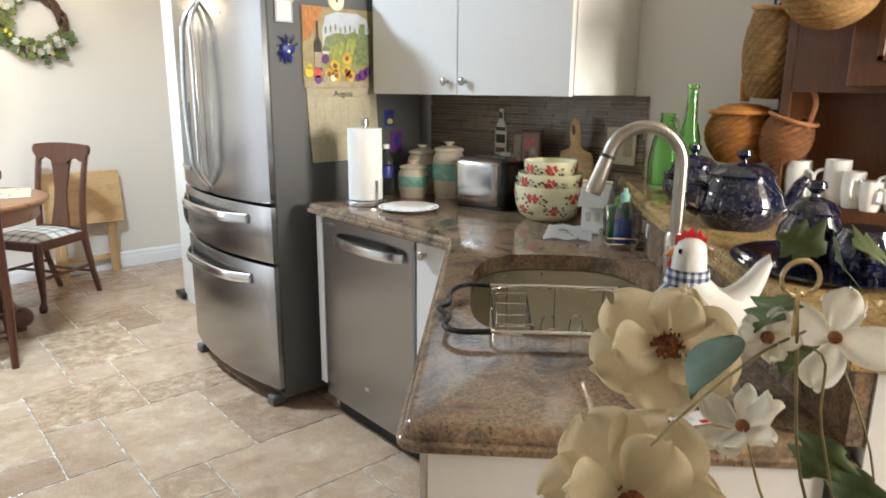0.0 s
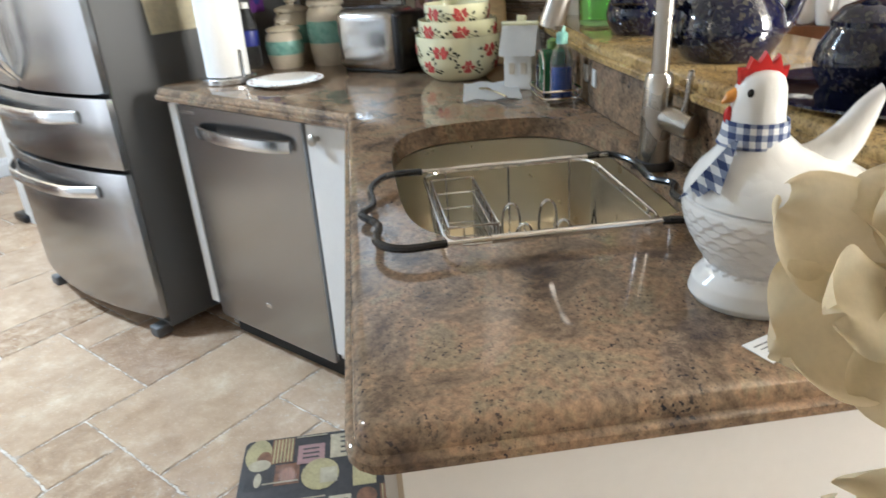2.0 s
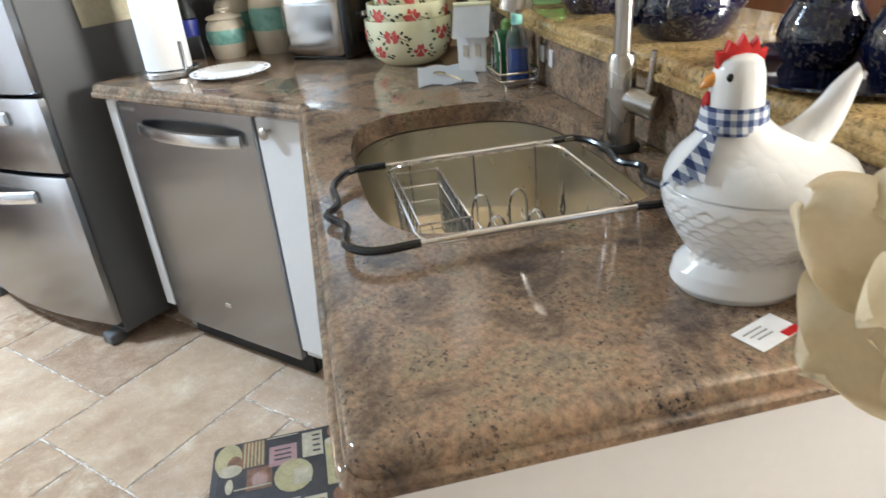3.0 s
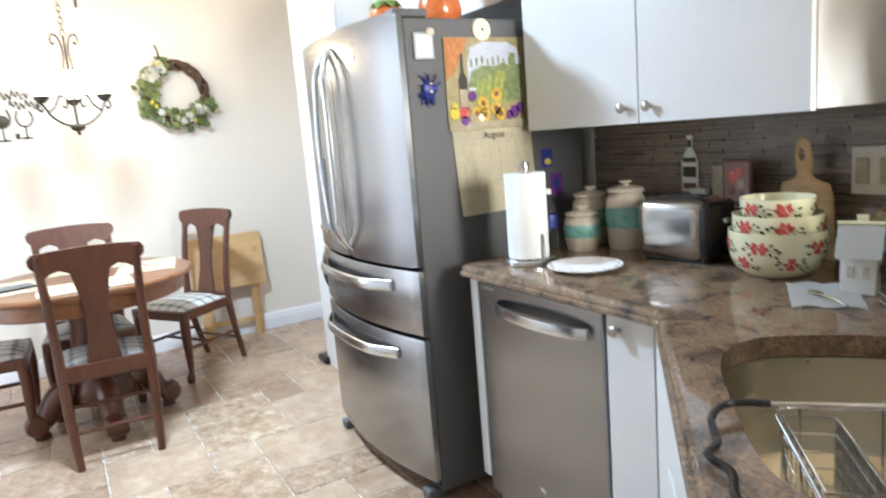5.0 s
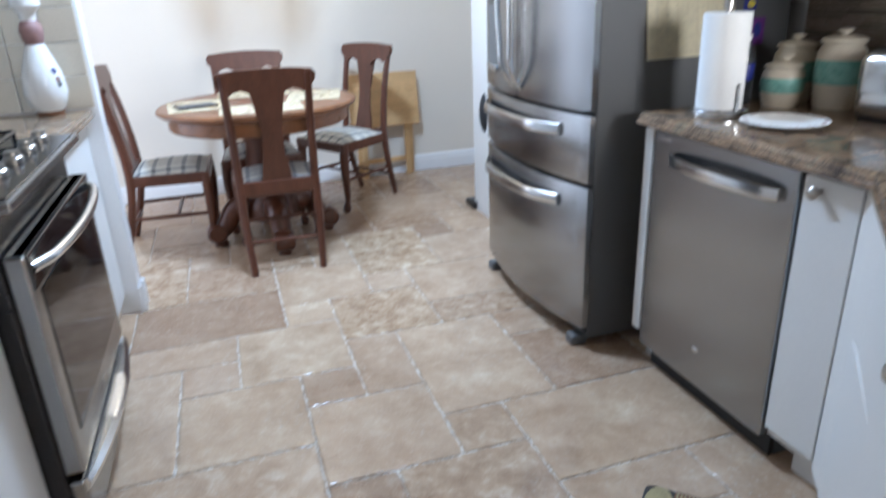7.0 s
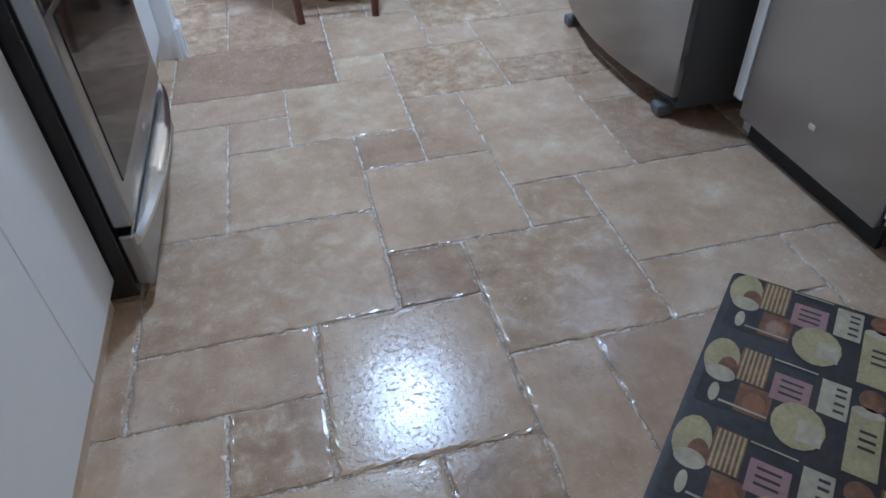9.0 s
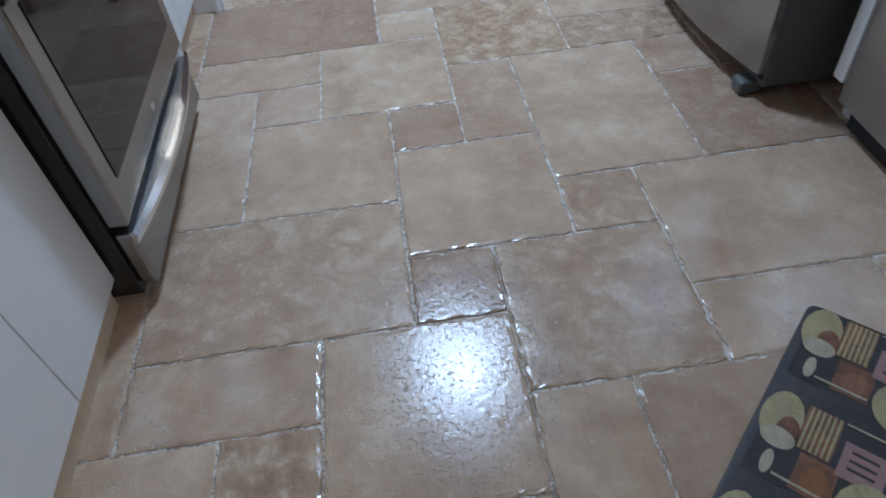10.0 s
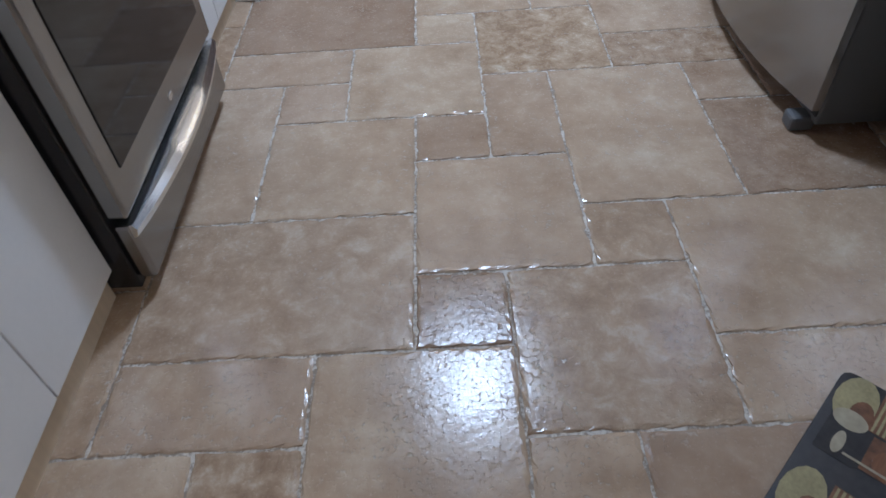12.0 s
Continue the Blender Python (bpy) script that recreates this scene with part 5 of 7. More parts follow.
part("body", box(-0.022, 0.004, -0.032, 0.032, 0.0, 0.055, 0.006), "white_cer", nl)
part("prong", box(-0.026, -0.020, -0.04, -0.036, 0.0, 0.09, 0.002), "steel_h", nl)

bh = thing("ceramic_birdhouse", "small white ceramic house with a scalloped cream roof", "figurine", (1.835, 1.468, TOP), 20)
b = bmesh.new()
hw, hd, he, hr = 0.036, 0.036, 0.100, 0.146
gable = [(-hw, 0.0), (hw, 0.0), (hw, he), (0.0, hr), (-hw, he)]
fr_, bk_ = [b.verts.new((x, -hd, z)) for x, z in gable], [b.verts.new((x, hd, z)) for x, z in gable]
b.faces.new(fr_), b.faces.new(bk_)
for k in range(5):
    b.faces.new((fr_[k], fr_[(k + 1) % 5], bk_[(k + 1) % 5], bk_[k]))
bmesh.ops.bevel(b, geom=b.edges[:], offset=0.003, segments=2, affect="EDGES")
part("house_body", b, "white_cer", bh, "", True)
for s_ in (-1, 1):
    b = bmesh.new()
    vs = [[b.verts.new((s_ * 0.050 * (1 - i / 6), -0.046 + 0.0092 * j, 0.088 + 0.072 * i / 6 - (0.004 if i == 0 and j % 2 else 0) + (0.0016 if (i + j) % 2 else 0))) for j in range(11)] for i in range(7)]
    for p, q in zip(vs, vs[1:]):
        for j in range(10):
            b.faces.new((p[j], p[j + 1], q[j + 1], q[j]))
    bmesh.ops.solidify(b, geom=b.faces[:], thickness=0.005)
    part("roof_slope", b, "white_cer", bh, "", True)
part("ridge", tube([(0, -0.047, 0.160), (0, 0.047, 0.160)], 0.006, 10), "cream_cer", bh, "", True)
part("chimney", box(0.012, 0.028, -0.012, 0.012, 0.125, 0.178, 0.003), "cream_cer", bh)
part("doorway", box(-0.011, 0.011, -0.0385, -0.0355, 0.004, 0.045, 0.001), "sand_cer", bh)
for x in (-0.018, 0.018):
    part("window", box(x - 0.007, x + 0.007, -0.0385, -0.0355, 0.062, 0.084, 0.001), "sand_cer", bh)
for y in (-0.015, 0.015):
    part("window", box(-0.0385, -0.0355, y - 0.007, y + 0.007, 0.040, 0.068, 0.001), "sand_cer", bh)

b = bmesh.new()
rn = random.Random(3)
g = 9
vs = [[b.verts.new((-0.085 + 0.17 * i / g, -0.055 + 0.11 * j / g, 0.002 + 0.005 * abs(math.sin(i * 1.1 + j * 0.7)) + rn.uniform(0, 0.001))) for j in range(g + 1)] for i in range(g + 1)]
for i in range(g):
    for j in range(g):
        b.faces.new((vs[i][j], vs[i + 1][j], vs[i + 1][j + 1], vs[i][j + 1]))
bmesh.ops.solidify(b, geom=b.faces[:], thickness=0.0012)
solo("napkin", b, "paper", "crumpled white paper napkin on the worktop", "napkin", (1.745, 1.500, TOP), 35).scale = (1.3, 1.3, 1.2)
b = tube(smooth_path([(-0.07, 0, 0.010), (-0.02, 0, 0.012), (0.03, 0, 0.010)], 4), 0.003, 8)
ball((0.048, 0, 0.010), 0.022, 0.014, 0.003, 14, 8, b)
solo("teaspoon", b, "chrome", "steel teaspoon lying on a napkin", "spoon", (1.705, 1.468, TOP + 0.002), 60)

sc = thing("soap_caddy", "chrome wire caddy with soap bottle and sponge", "soap caddy", (1.722, 1.303, TOP), math.degrees(math.atan2(D_.y, D_.x)))
for z, s in ((0.018, 0.92), (0.036, 1.0)):
    part("hoop", tube([(s * x, s * y, z) for x, y in rounded(-0.065, 0.065, -0.048, 0.048, 0.015, 3)], 0.0026, 6, closed=True), "chrome", sc)
for k in range(7):
    x = -0.05 + 0.1 * k / 6
    part("wire", tube([(x * 1.05, -0.047, 0.036), (x, -0.040, 0.008), (x, 0.040, 0.008), (x * 1.05, 0.047, 0.036)], 0.0019, 6), "chrome", sc)
for x in (-0.05, 0.05):
    part("foot", tube([(x, -0.03, 0.0), (x, -0.03, 0.01)], 0.004, 8), "chrome", sc)
    part("foot", tube([(x, 0.03, 0.0), (x, 0.03, 0.01)], 0.004, 8), "chrome", sc)
part("back_hoop", tube(smooth_path([(-0.06, 0.046, 0.036), (-0.058, 0.046, 0.10), (-0.03, 0.046, 0.125), (0.0, 0.046, 0.10), (0.0, 0.046, 0.036)], 4), 0.0024, 6), "chrome", sc)
sb = thing("soap_bottle", "clear bottle half full of blue dish soap", "soap bottle", tuple(Vector((1.715, 1.285, TOP + 0.010))))
part("soap", lathe([(0, 0.002), (0.022, 0.002), (0.024, 0.008), (0.0235, 0.074), (0, 0.074)], 20), "blue_soap", sb, "blue soap", True)
part("bottle", lathe([(0, 0), (0.025, 0), (0.027, 0.006), (0.026, 0.085), (0.021, 0.105), (0.012, 0.122), (0.012, 0.130), (0.011, 0.130), (0.011, 0.121), (0.0195, 0.104), (0.0245, 0.085), (0.0245, 0.006), (0, 0.0015)], 20), "clear_glass", sb, "", True)
part("cap", lathe([(0.013, 0.124), (0.0135, 0.146), (0.007, 0.150), (0.006, 0.162), (0, 0.163)], 14), "teal_glaze", sb, "pale teal cap", True)
gb = thing("green_soap_bottle", "dark green bottle of dish soap in a wire caddy", "soap bottle", (1.762, 1.335, TOP + 0.010), 40)
part("bottle", box(-0.022, 0.022, -0.030, 0.030, 0, 0.105, 0.012, 3), "bottle_green", gb, "", True)
part("cap", lathe([(0, 0.104), (0.013, 0.104), (0.013, 0.122), (0.006, 0.128), (0, 0.130)], 14), "green_glaze", gb, "", True)

bc = thing("business_card", "white card with a red corner beside the rooster jar", "card", (0.905, 0.628, TOP), -25)
bc.scale = (0.64, 0.64, 1)
part("card", box(-0.045, 0.045, -0.026, 0.026, 0, 0.0009), "paper", bc)
part("red_corner", box(0.012, 0.045, -0.026, -0.012, 0.0009, 0.0013), "red", bc)
for k in range(3):
    part("print_bar", box(-0.036 + 0.004 * k, 0.006, 0.012 - 0.009 * k, 0.0138 - 0.009 * k, 0.0009, 0.0012), "fridge_side", bc)

# ---- things on the raised bar ----


def pot(at, r, h, label, spout=None, name="teapot", lug=False, lidded=True):
    c = thing(name, label, "pot", (*at, BAR), group="speckled enamelware")
    bd_ = part("body", lathe([(0, 0), (r * 0.72, 0), (r * 0.80, 0.006), (r * 0.96, h * 0.28), (r, h * 0.48), (r * 0.93, h * 0.72), (r * 0.74, h * 0.92), (r * 0.72, h), (r * 0.68, h), (0, h * 0.97)], 36), "speckle", c, "", True)
    if lidded:
        ld = part("lid", lathe([(r * 0.75, h), (r * 0.76, h + 0.006), (r * 0.55, h + 0.022), (r * 0.2, h + 0.030), (0, h + 0.031)], 32), "speckle", c, "", True)
        part("lid_knob", lathe([(0.008, h + 0.028), (0.007, h + 0.036), (0.017, h + 0.046), (0.015, h + 0.056), (0, h + 0.060)], 18), "speckle", ld, "", True)
    if spout is not None:
        d = Vector((math.cos(radians(spout)), math.sin(radians(spout)), 0))
        part("spout", tube(smooth_path([d * r * 0.9 + Vector((0, 0, h * 0.35)), d * r * 1.15 + Vector((0, 0, h * 0.5)), d * r * 1.35 + Vector((0, 0, h * 0.85)), d * r * 1.5 + Vector((0, 0, h * 0.98))], 3), [0.020, 0.019, 0.017, 0.016, 0.015, 0.014, 0.013, 0.012, 0.011, 0.010], 12), "speckle", c, "", True)
        part("grip", tube(smooth_path([-d * r * 0.85 + Vector((0, 0, h * 0.8)), -d * r * 1.25 + Vector((0, 0, h * 0.85)), -d * r * 1.4 + Vector((0, 0, h * 0.5)), -d * r * 0.95 + Vector((0, 0, h * 0.25))], 5), 0.008, 8), "speckle", c, "", True)
    if lug:
        for s in (-1, 1):
            part("side_grip", tube(smooth_path([(s * r * 0.9, -0.03, h * 0.75), (s * r * 1.15, -0.025, h * 0.82), (s * r * 1.15, 0.025, h * 0.82), (s * r * 0.9, 0.03, h * 0.75)], 4), 0.009, 8), "speckle", c, "", True)
    return c


lp = pot((1.53, 0.878), 0.090, 0.110, "large speckled navy enamel teapot with a domed lid", 14, "teapot")
lp.rotation_euler.z = radians(-60)
pot((1.80, 1.135), 0.078, 0.092, "speckled navy enamel casserole pot with side lugs", None, "casserole", True)
tr = solo("enamel_tray", lathe([(0, 0.003), (0.135, 0.003), (0.150, 0.010), (0.158, 0.012), (0.158, 0.009), (0.140, 0.0), (0, 0)], 40), "speckle", "round speckled navy enamel tray on the bar", "tray", (1.305, 0.610, BAR))
jr = pot((1.325, 0.655), 0.054, 0.080, "speckled navy enamel sugar pot on a tray", None, "sugar_pot")
pr = pot((1.285, 0.560), 0.050, 0.076, "speckled navy enamel creamer jug on a tray", 200, "creamer", False, False)
jr.location.z = pr.location.z = BAR + 0.003
solo("green_bottle", lathe([(0, 0), (0.034, 0), (0.036, 0.008), (0.035, 0.10), (0.030, 0.16), (0.017, 0.21), (0.014, 0.295), (0.019, 0.30), (0.019, 0.308), (0.012, 0.308), (0.012, 0.22), (0.028, 0.15), (0.032, 0.01), (0, 0.006)], 26), "green_glass", "tall slim green glass bottle on the bar", "bottle", (1.915, 1.218, BAR))
# jug shape added where a pale green reflection shows beside the bottle
gj = thing("green_reflection_jug", "green glass jug shape in place of a pale green reflection", "jug", (1.945, 1.308, BAR))
gj.scale = (0.78, 0.78, 1.0)
part("jug", lathe([(0, 0), (0.055, 0), (0.060, 0.01), (0.064, 0.08), (0.050, 0.15), (0.028, 0.19), (0.026, 0.22), (0.030, 0.225), (0.022, 0.225), (0.022, 0.19), (0.045, 0.145), (0.058, 0.08), (0.054, 0.012), (0, 0.008)], 28), "green_glass", gj, "", True)
part("ear", tube(smooth_path([(0.026, 0, 0.205), (0.075, 0, 0.20), (0.085, 0, 0.15), (0.055, 0, 0.12)], 5), 0.006, 8), "green_glass", gj, "", True)

# ---- dark hutch beyond the bar, with cups and baskets ----
hu = thing("china_hutch", "dark stained wooden hutch with panelled doors and an open shelf", "hutch", (1.97, 0.28, 0), world_coords=True)
part("base", box(1.78, WX - 0.004, -0.40, 0.95, 0.0, 1.03, 0.004), "dark_wood", hu)
part("back", box(WX - 0.02, WX - 0.004, -0.40, 0.95, 1.03, 2.25), "dark_wood", hu)
for y0, y1 in ((0.925, 0.95), (-0.40, -0.375)):
    part("side_panel", box(1.96, WX - 0.02, y0, y1, 1.03, 2.25, 0.003), "dark_wood", hu)
part("top_box", box(1.96, WX - 0.02, -0.375, 0.925, 1.40, 2.25), "dark_wood", hu)
part("shelf", box(1.96, WX - 0.02, -0.375, 0.925, 1.03, 1.10), "dark_wood", hu)
for y0, y1 in ((0.31, 0.79), (-0.36, 0.30)):
    d = part("door", box(1.935, 1.958, y0, y1, 1.415, 2.23, 0.003), "dark_wood", hu)
    b = bmesh.new()
    for a in ((y0 + 0.06, y1 - 0.06, 1.475, 1.49), (y0 + 0.06, y1 - 0.06, 2.155, 2.17), (y0 + 0.06, y0 + 0.075, 1.475, 2.17), (y1 - 0.075, y1 - 0.06, 1.475, 2.17)):
        box(1.927, 1.936, a[0], a[1], a[2], a[3], 0.002, 1, b)
    part("moulding", b, "dark_wood", d)
moved(hu, (1.97, 0.325, 0), (1, 1, 0.956))
rc = random.Random(5)
for k in range(8):
    y = 0.94 - 0.046 * k
    c = thing("china_cup", "white glazed china cup on a dark hutch shelf", "cup", (1.99 + rc.uniform(-0.015, 0.02), y, 1.0516), group="white china")
    r, h = rc.uniform(0.026, 0.036), rc.uniform(0.055, 0.125)
    c.rotation_euler = (0, 0, rc.uniform(-1.2, 1.2))
    part("cup", lathe([(0, 0), (r * 0.7, 0), (r * 0.8, 0.006), (r, h * 0.5), (r * 0.95, h), (r * 0.88, h), (r * 0.9, h * 0.5), (0, 0.01)], 20), "white_cer", c, "", True)
    part("ear", tube(smooth_path([(-r * 0.9, 0, h * 0.8), (-r * 1.6, 0, h * 0.7), (-r * 1.6, 0, h * 0.4), (-r * 0.9, 0, h * 0.3)], 3), 0.004, 6), "white_cer", c, "", True)


def basket(at, r, h, mat_, label, rx, ry, rz, hoop=True, lidded=False):
    b = bmesh.new()
    steps, rows = 36, 14
    rings = []
    for j in range(rows + 1):
        f = j / rows
        rr = r * (0.45 + 0.57 * math.sin(math.pi * (0.10 + 0.70 * f)))
        rings.append([b.verts.new(((rr + 0.003 * ((i + j) % 2)) * math.cos(2 * math.pi * i / steps), (rr + 0.003 * ((i + j) % 2)) * math.sin(2 * math.pi * i / steps), h * f)) for i in range(steps)])
    for p, q in zip(rings, rings[1:]):
        for k in range(steps):
            b.faces.new((p[k], p[(k + 1) % steps], q[(k + 1) % steps], q[k]))
    b.faces.new(rings[0])
    bmesh.ops.solidify(b, geom=b.faces[:], thickness=0.004)
    c = thing("basket", label, "basket", at, group="hanging baskets")
    c.matrix_basis = pose(*at, rx, ry, rz)
    part("weave", b, mat_, c)
    part("rim", tube([(r * 0.93 * math.cos(a), r * 0.93 * math.sin(a), h) for a in [2 * math.pi * k / 30 for k in range(30)]], 0.006, 8, closed=True), mat_, c, "", True)
    if lidded:
        ld = part("lid", lathe([(r * 0.80, h - 0.004), (r * 0.80, h + 0.003), (r * 0.70, h + 0.014), (r * 0.45, h + 0.022), (0, h + 0.026)], 30), mat_, c, "woven domed lid", True)
        part("loop", tube(smooth_path([(0, -0.008, h + 0.03), (0, -0.012, h + 0.09), (0, 0.0, h + 0.115), (0, 0.012, h + 0.09), (0, 0.008, h + 0.03)], 4), 0.007, 8), mat_, ld, "", True)
    elif hoop:
        part("hoop", tube(smooth_path([(-r * 0.93, 0, h * 0.9), (-r * 0.8, 0, h + r * 0.9), (0, 0, h + r * 1.35), (r * 0.8, 0, h + r * 0.9), (r * 0.93, 0, h * 0.9)], 5), 0.006, 8, flat=0.5), mat_, c, "curved carrying hoop", True)


basket((2.02, 1.118, 1.142), 0.095, 0.14, "wicker_o", "orange-brown round lidded wicker basket on the wall", 0, 0, 70, True, True)
basket((2.0, 1.005, 1.150), 0.064, 0.125, "wicker_r", "red-brown wicker basket hung by its hoop", 8, -14, 60)
basket((2.03, 1.070, 1.325), 0.072, 0.235, "wicker", "tall tan woven bag basket hung on the wall", 4, -5, 20, False)
basket((1.90, 0.900, 1.520), 0.105, 0.12, "wicker", "wide shallow tan woven basket hung by the hutch", 20, -30, 0, False)
hk = thing("basket_hanger", "dark iron hook rail holding the baskets", "hook rail", (2.10, 1.03, 1.30), world_coords=True)
part("rail", tube([(2.12, 1.03, 1.15), (2.12, 1.03, 1.95)], 0.006, 8), "iron", hk)
for z, y in ((1.44, 1.085), (1.46, 0.95), (1.62, 1.03), (1.75, 0.95)):
    part("hook", tube(smooth_path([(2.125, 1.03, z), (2.07, y, z + 0.02), (2.02, y, z), (2.01, y, z + 0.02)], 4), 0.004, 6), "iron", hk)

moved(hk, (2.10, 1.06, 1.24))

# ---- things on the refrigerator ----
FY = 2.652
cal = thing("calendar", "hanging August wall calendar with a vineyard picture", "calendar", (1.59, FY - 0.004, 1.08), world_coords=True)


def flat(x0, x1, z0, z1, d):
    return box(x0, x1, FY - 0.004 - d - 0.0008, FY - 0.004 - d, z0, z1)


def shape(points, d):
    """A flat printed shape on the picture."""
    b = prism(points, -0.0003, 0.0003)
    b.transform(Matrix.Translation((0, FY - 0.0048 - d, 0)) @ Matrix.Rotation(radians(90), 4, "X"))
    return b


def disc(x, z, r, d, rz=None, n=12):
    return shape([(x + r * math.cos(2 * math.pi * k / n), z + (rz or r) * math.sin(2 * math.pi * k / n)) for k in range(n)], d)


C0, C1 = 1.41, 1.765
pic = part("picture_page", flat(C0, C1, 1.385, 1.70, 0.001), "gold_mat", cal, "painted vineyard and still life page")
pg = bmesh.new()
vs = []
for i in range(7):
    f = i / 6
    z = 1.385 - 0.30 * f
    o = 0.004 + 0.012 * f ** 2
    vs.append((pg.verts.new((C0 + 0.012 + 0.012 * f, FY - o, z)), pg.verts.new((C1 + 0.008 + 0.012 * f, FY - o, z + 0.004))))
for p, q in zip(vs, vs[1:]):
    pg.faces.new((p[0], p[1], q[1], q[0]))
bmesh.ops.solidify(pg, geom=pg.faces[:], thickness=0.0008)
M["faint"] = surf("faint_print", (0.72, 0.64, 0.46), 0.7, var=0.2, big=30)
page = part("month_page", pg, "cal_paper", cal, "ivory month page", True)
M["sky_print"] = surf("pale_sky_print", (0.50, 0.53, 0.60), 0.6, var=0.12, big=12)
M["hill"] = surf("hill_print", (0.20, 0.24, 0.10), 0.6, var=0.35, big=30)
M["vine"] = surf("vine_row_print", (0.30, 0.33, 0.07), 0.6, var=0.3, big=40)
M["sun_p"] = surf("sunflower_print", (0.58, 0.36, 0.04), 0.6, var=0.3, big=60)
M["drape"] = surf("drape_print", (0.45, 0.18, 0.05), 0.6, var=0.4, big=25, stretch=(6, 1, 1))
part("sky", shape([(1.505, 1.52), (1.735, 1.52), (1.742, 1.62), (1.725, 1.665), (1.68, 1.684), (1.57, 1.684), (1.52, 1.665), (1.503, 1.61)], 0.002), "sky_print", pic)
part("hillside", shape([(1.50, 1.53), (1.742, 1.53), (1.74, 1.61), (1.70, 1.595), (1.66, 1.615), (1.62, 1.60), (1.57, 1.605), (1.52, 1.585)], 0.0026), "hill", pic)
part("field", shape([(1.52, 1.47), (1.70, 1.47), (1.69, 1.58), (1.64, 1.585), (1.54, 1.545)], 0.0032), "vine", pic)
for k in range(6):
    x = 1.53 + 0.028 * k
    part("vine_row", shape([(x, 1.47), (x + 0.010, 1.47), (x + 0.035, 1.575), (x + 0.028, 1.575)], 0.0038), "hill", pic)
for k in range(9):
    x = 1.52 + 0.024 * k
    part("cypress", disc(x, 1.612 + 0.006 * (k % 3), 0.004, 0.0034, 0.016), "hill", pic)
part("drape", shape([(1.412, 1.56), (1.445, 1.58), (1.475, 1.63), (1.51, 1.698), (1.412, 1.698)], 0.0034), "drape", pic)
part("wine_bottle", shape([(1.462, 1.45), (1.497, 1.45), (1.497, 1.56), (1.484, 1.585), (1.484, 1.645), (1.474, 1.645), (1.474, 1.585), (1.462, 1.56)], 0.0042), "mat_black", pic)
part("bottle_label", flat(1.463, 1.496, 1.465, 1.525, 0.0046), "tan", pic)
part("jug", shape([(1.665, 1.48), (1.74, 1.48), (1.748, 1.54), (1.735, 1.59), (1.715, 1.61), (1.715, 1.645), (1.69, 1.645), (1.69, 1.61), (1.668, 1.58)], 0.0042), "hill", pic)
for x, z, r, m_ in ((1.435, 1.445, 0.020, "yellow"), (1.437, 1.47, 0.012, "yellow"), (1.475, 1.445, 0.020, "rose"), (1.477, 1.418, 0.017, "purple"), (1.515, 1.425, 0.016, "tan"), (1.70, 1.44, 0.022, "purple"), (1.725, 1.455, 0.018, "purple"), (1.675, 1.43, 0.016, "purple"), (1.55, 1.425, 0.014, "cal_paper"), (1.515, 1.50, 0.018, "purple")):
    part("fruit", disc(x, z, r, 0.0054), m_, pic)
for x, z in ((1.56, 1.475), (1.62, 1.505), (1.615, 1.455), (1.565, 1.435), (1.635, 1.435), (1.53, 1.44)):
    fl_ = part("sunflower", disc(x, z, 0.024, 0.0048, None, 14), "sun_p", pic)
    part("flower_heart", disc(x, z, 0.010, 0.0056), "mat_brown", fl_)
part("ledge", flat(C0 + 0.004, C1 - 0.004, 1.388, 1.412, 0.0048), "tan", pic)
for z in (1.335, 1.29, 1.245, 1.20, 1.155, 1.105):
    f = (1.385 - z) / 0.30
    part("grid_line", box(C0 + 0.045 + 0.012 * f, C1 - 0.01 + 0.012 * f, FY - 0.0065 - 0.012 * f ** 2, FY - 0.0055 - 0.012 * f ** 2, z, z + 0.0012), "faint", page)
for k in range(8):
    x = C0 + 0.05 + 0.0395 * k
    b = bmesh.new()
    tube([(x, FY - 0.0062, 1.335), (x + 0.006, FY - 0.0095, 1.22), (x + 0.012, FY - 0.0172, 1.106)], 0.0006, 4, b)
    part("grid_line", b, "faint", page)
fc_ = bpy.data.curves.new("month_word", "FONT")
fc_.body, fc_.size, fc_.align_x, fc_.extrude = "August", 0.034, "CENTER", 0.0003
tmp = bpy.data.objects.new("tmp_word", fc_)
me = bpy.data.meshes.new_from_object(tmp)
bpy.data.objects.remove(tmp)
word = bmesh.new()
word.from_mesh(me)
word.transform(Matrix.Translation((1.60, FY - 0.0065, 1.352)) @ Matrix.Rotation(radians(90), 4, "X"))
part("month_word", word, "leaf_print", page, "printed month name")

moved(cal, (1.655, FY - 0.004, 1.036), (0.97, 1, 1))
mg = thing("round_magnet", "round white magnet clip above the calendar", "magnet", (1.641, FY, 1.682))
q = lathe([(0, 0.012), (0.034, 0.011), (0.038, 0.006), (0.038, 0), (0, 0)], 28)
q.transform(Matrix.Rotation(radians(90), 4, "X"))
part("disc", q, "cal_paper", mg, "", True)
part("hub", ball((0, -0.012, 0), 0.005), "leaf_print", mg)
nt = thing("framed_note", "small silver framed note on the fridge side", "magnet", (1.405, FY, 1.628))
part("frame", box(-0.038, 0.038, -0.008, -0.001, -0.045, 0.045, 0.002), "steel_h", nt)
part("note", box(-0.029, 0.029, -0.0095, -0.008, -0.036, 0.036), "paper", nt)
part("emblem", ball((0.028, -0.008, 0.045), 0.016, 0.004, 0.014), "sand_cer", nt, "", True)
bf = thing("feather_magnet", "blue feathered mask magnet on the fridge side", "magnet", (1.414, FY, 1.489))
rf = random.Random(9)
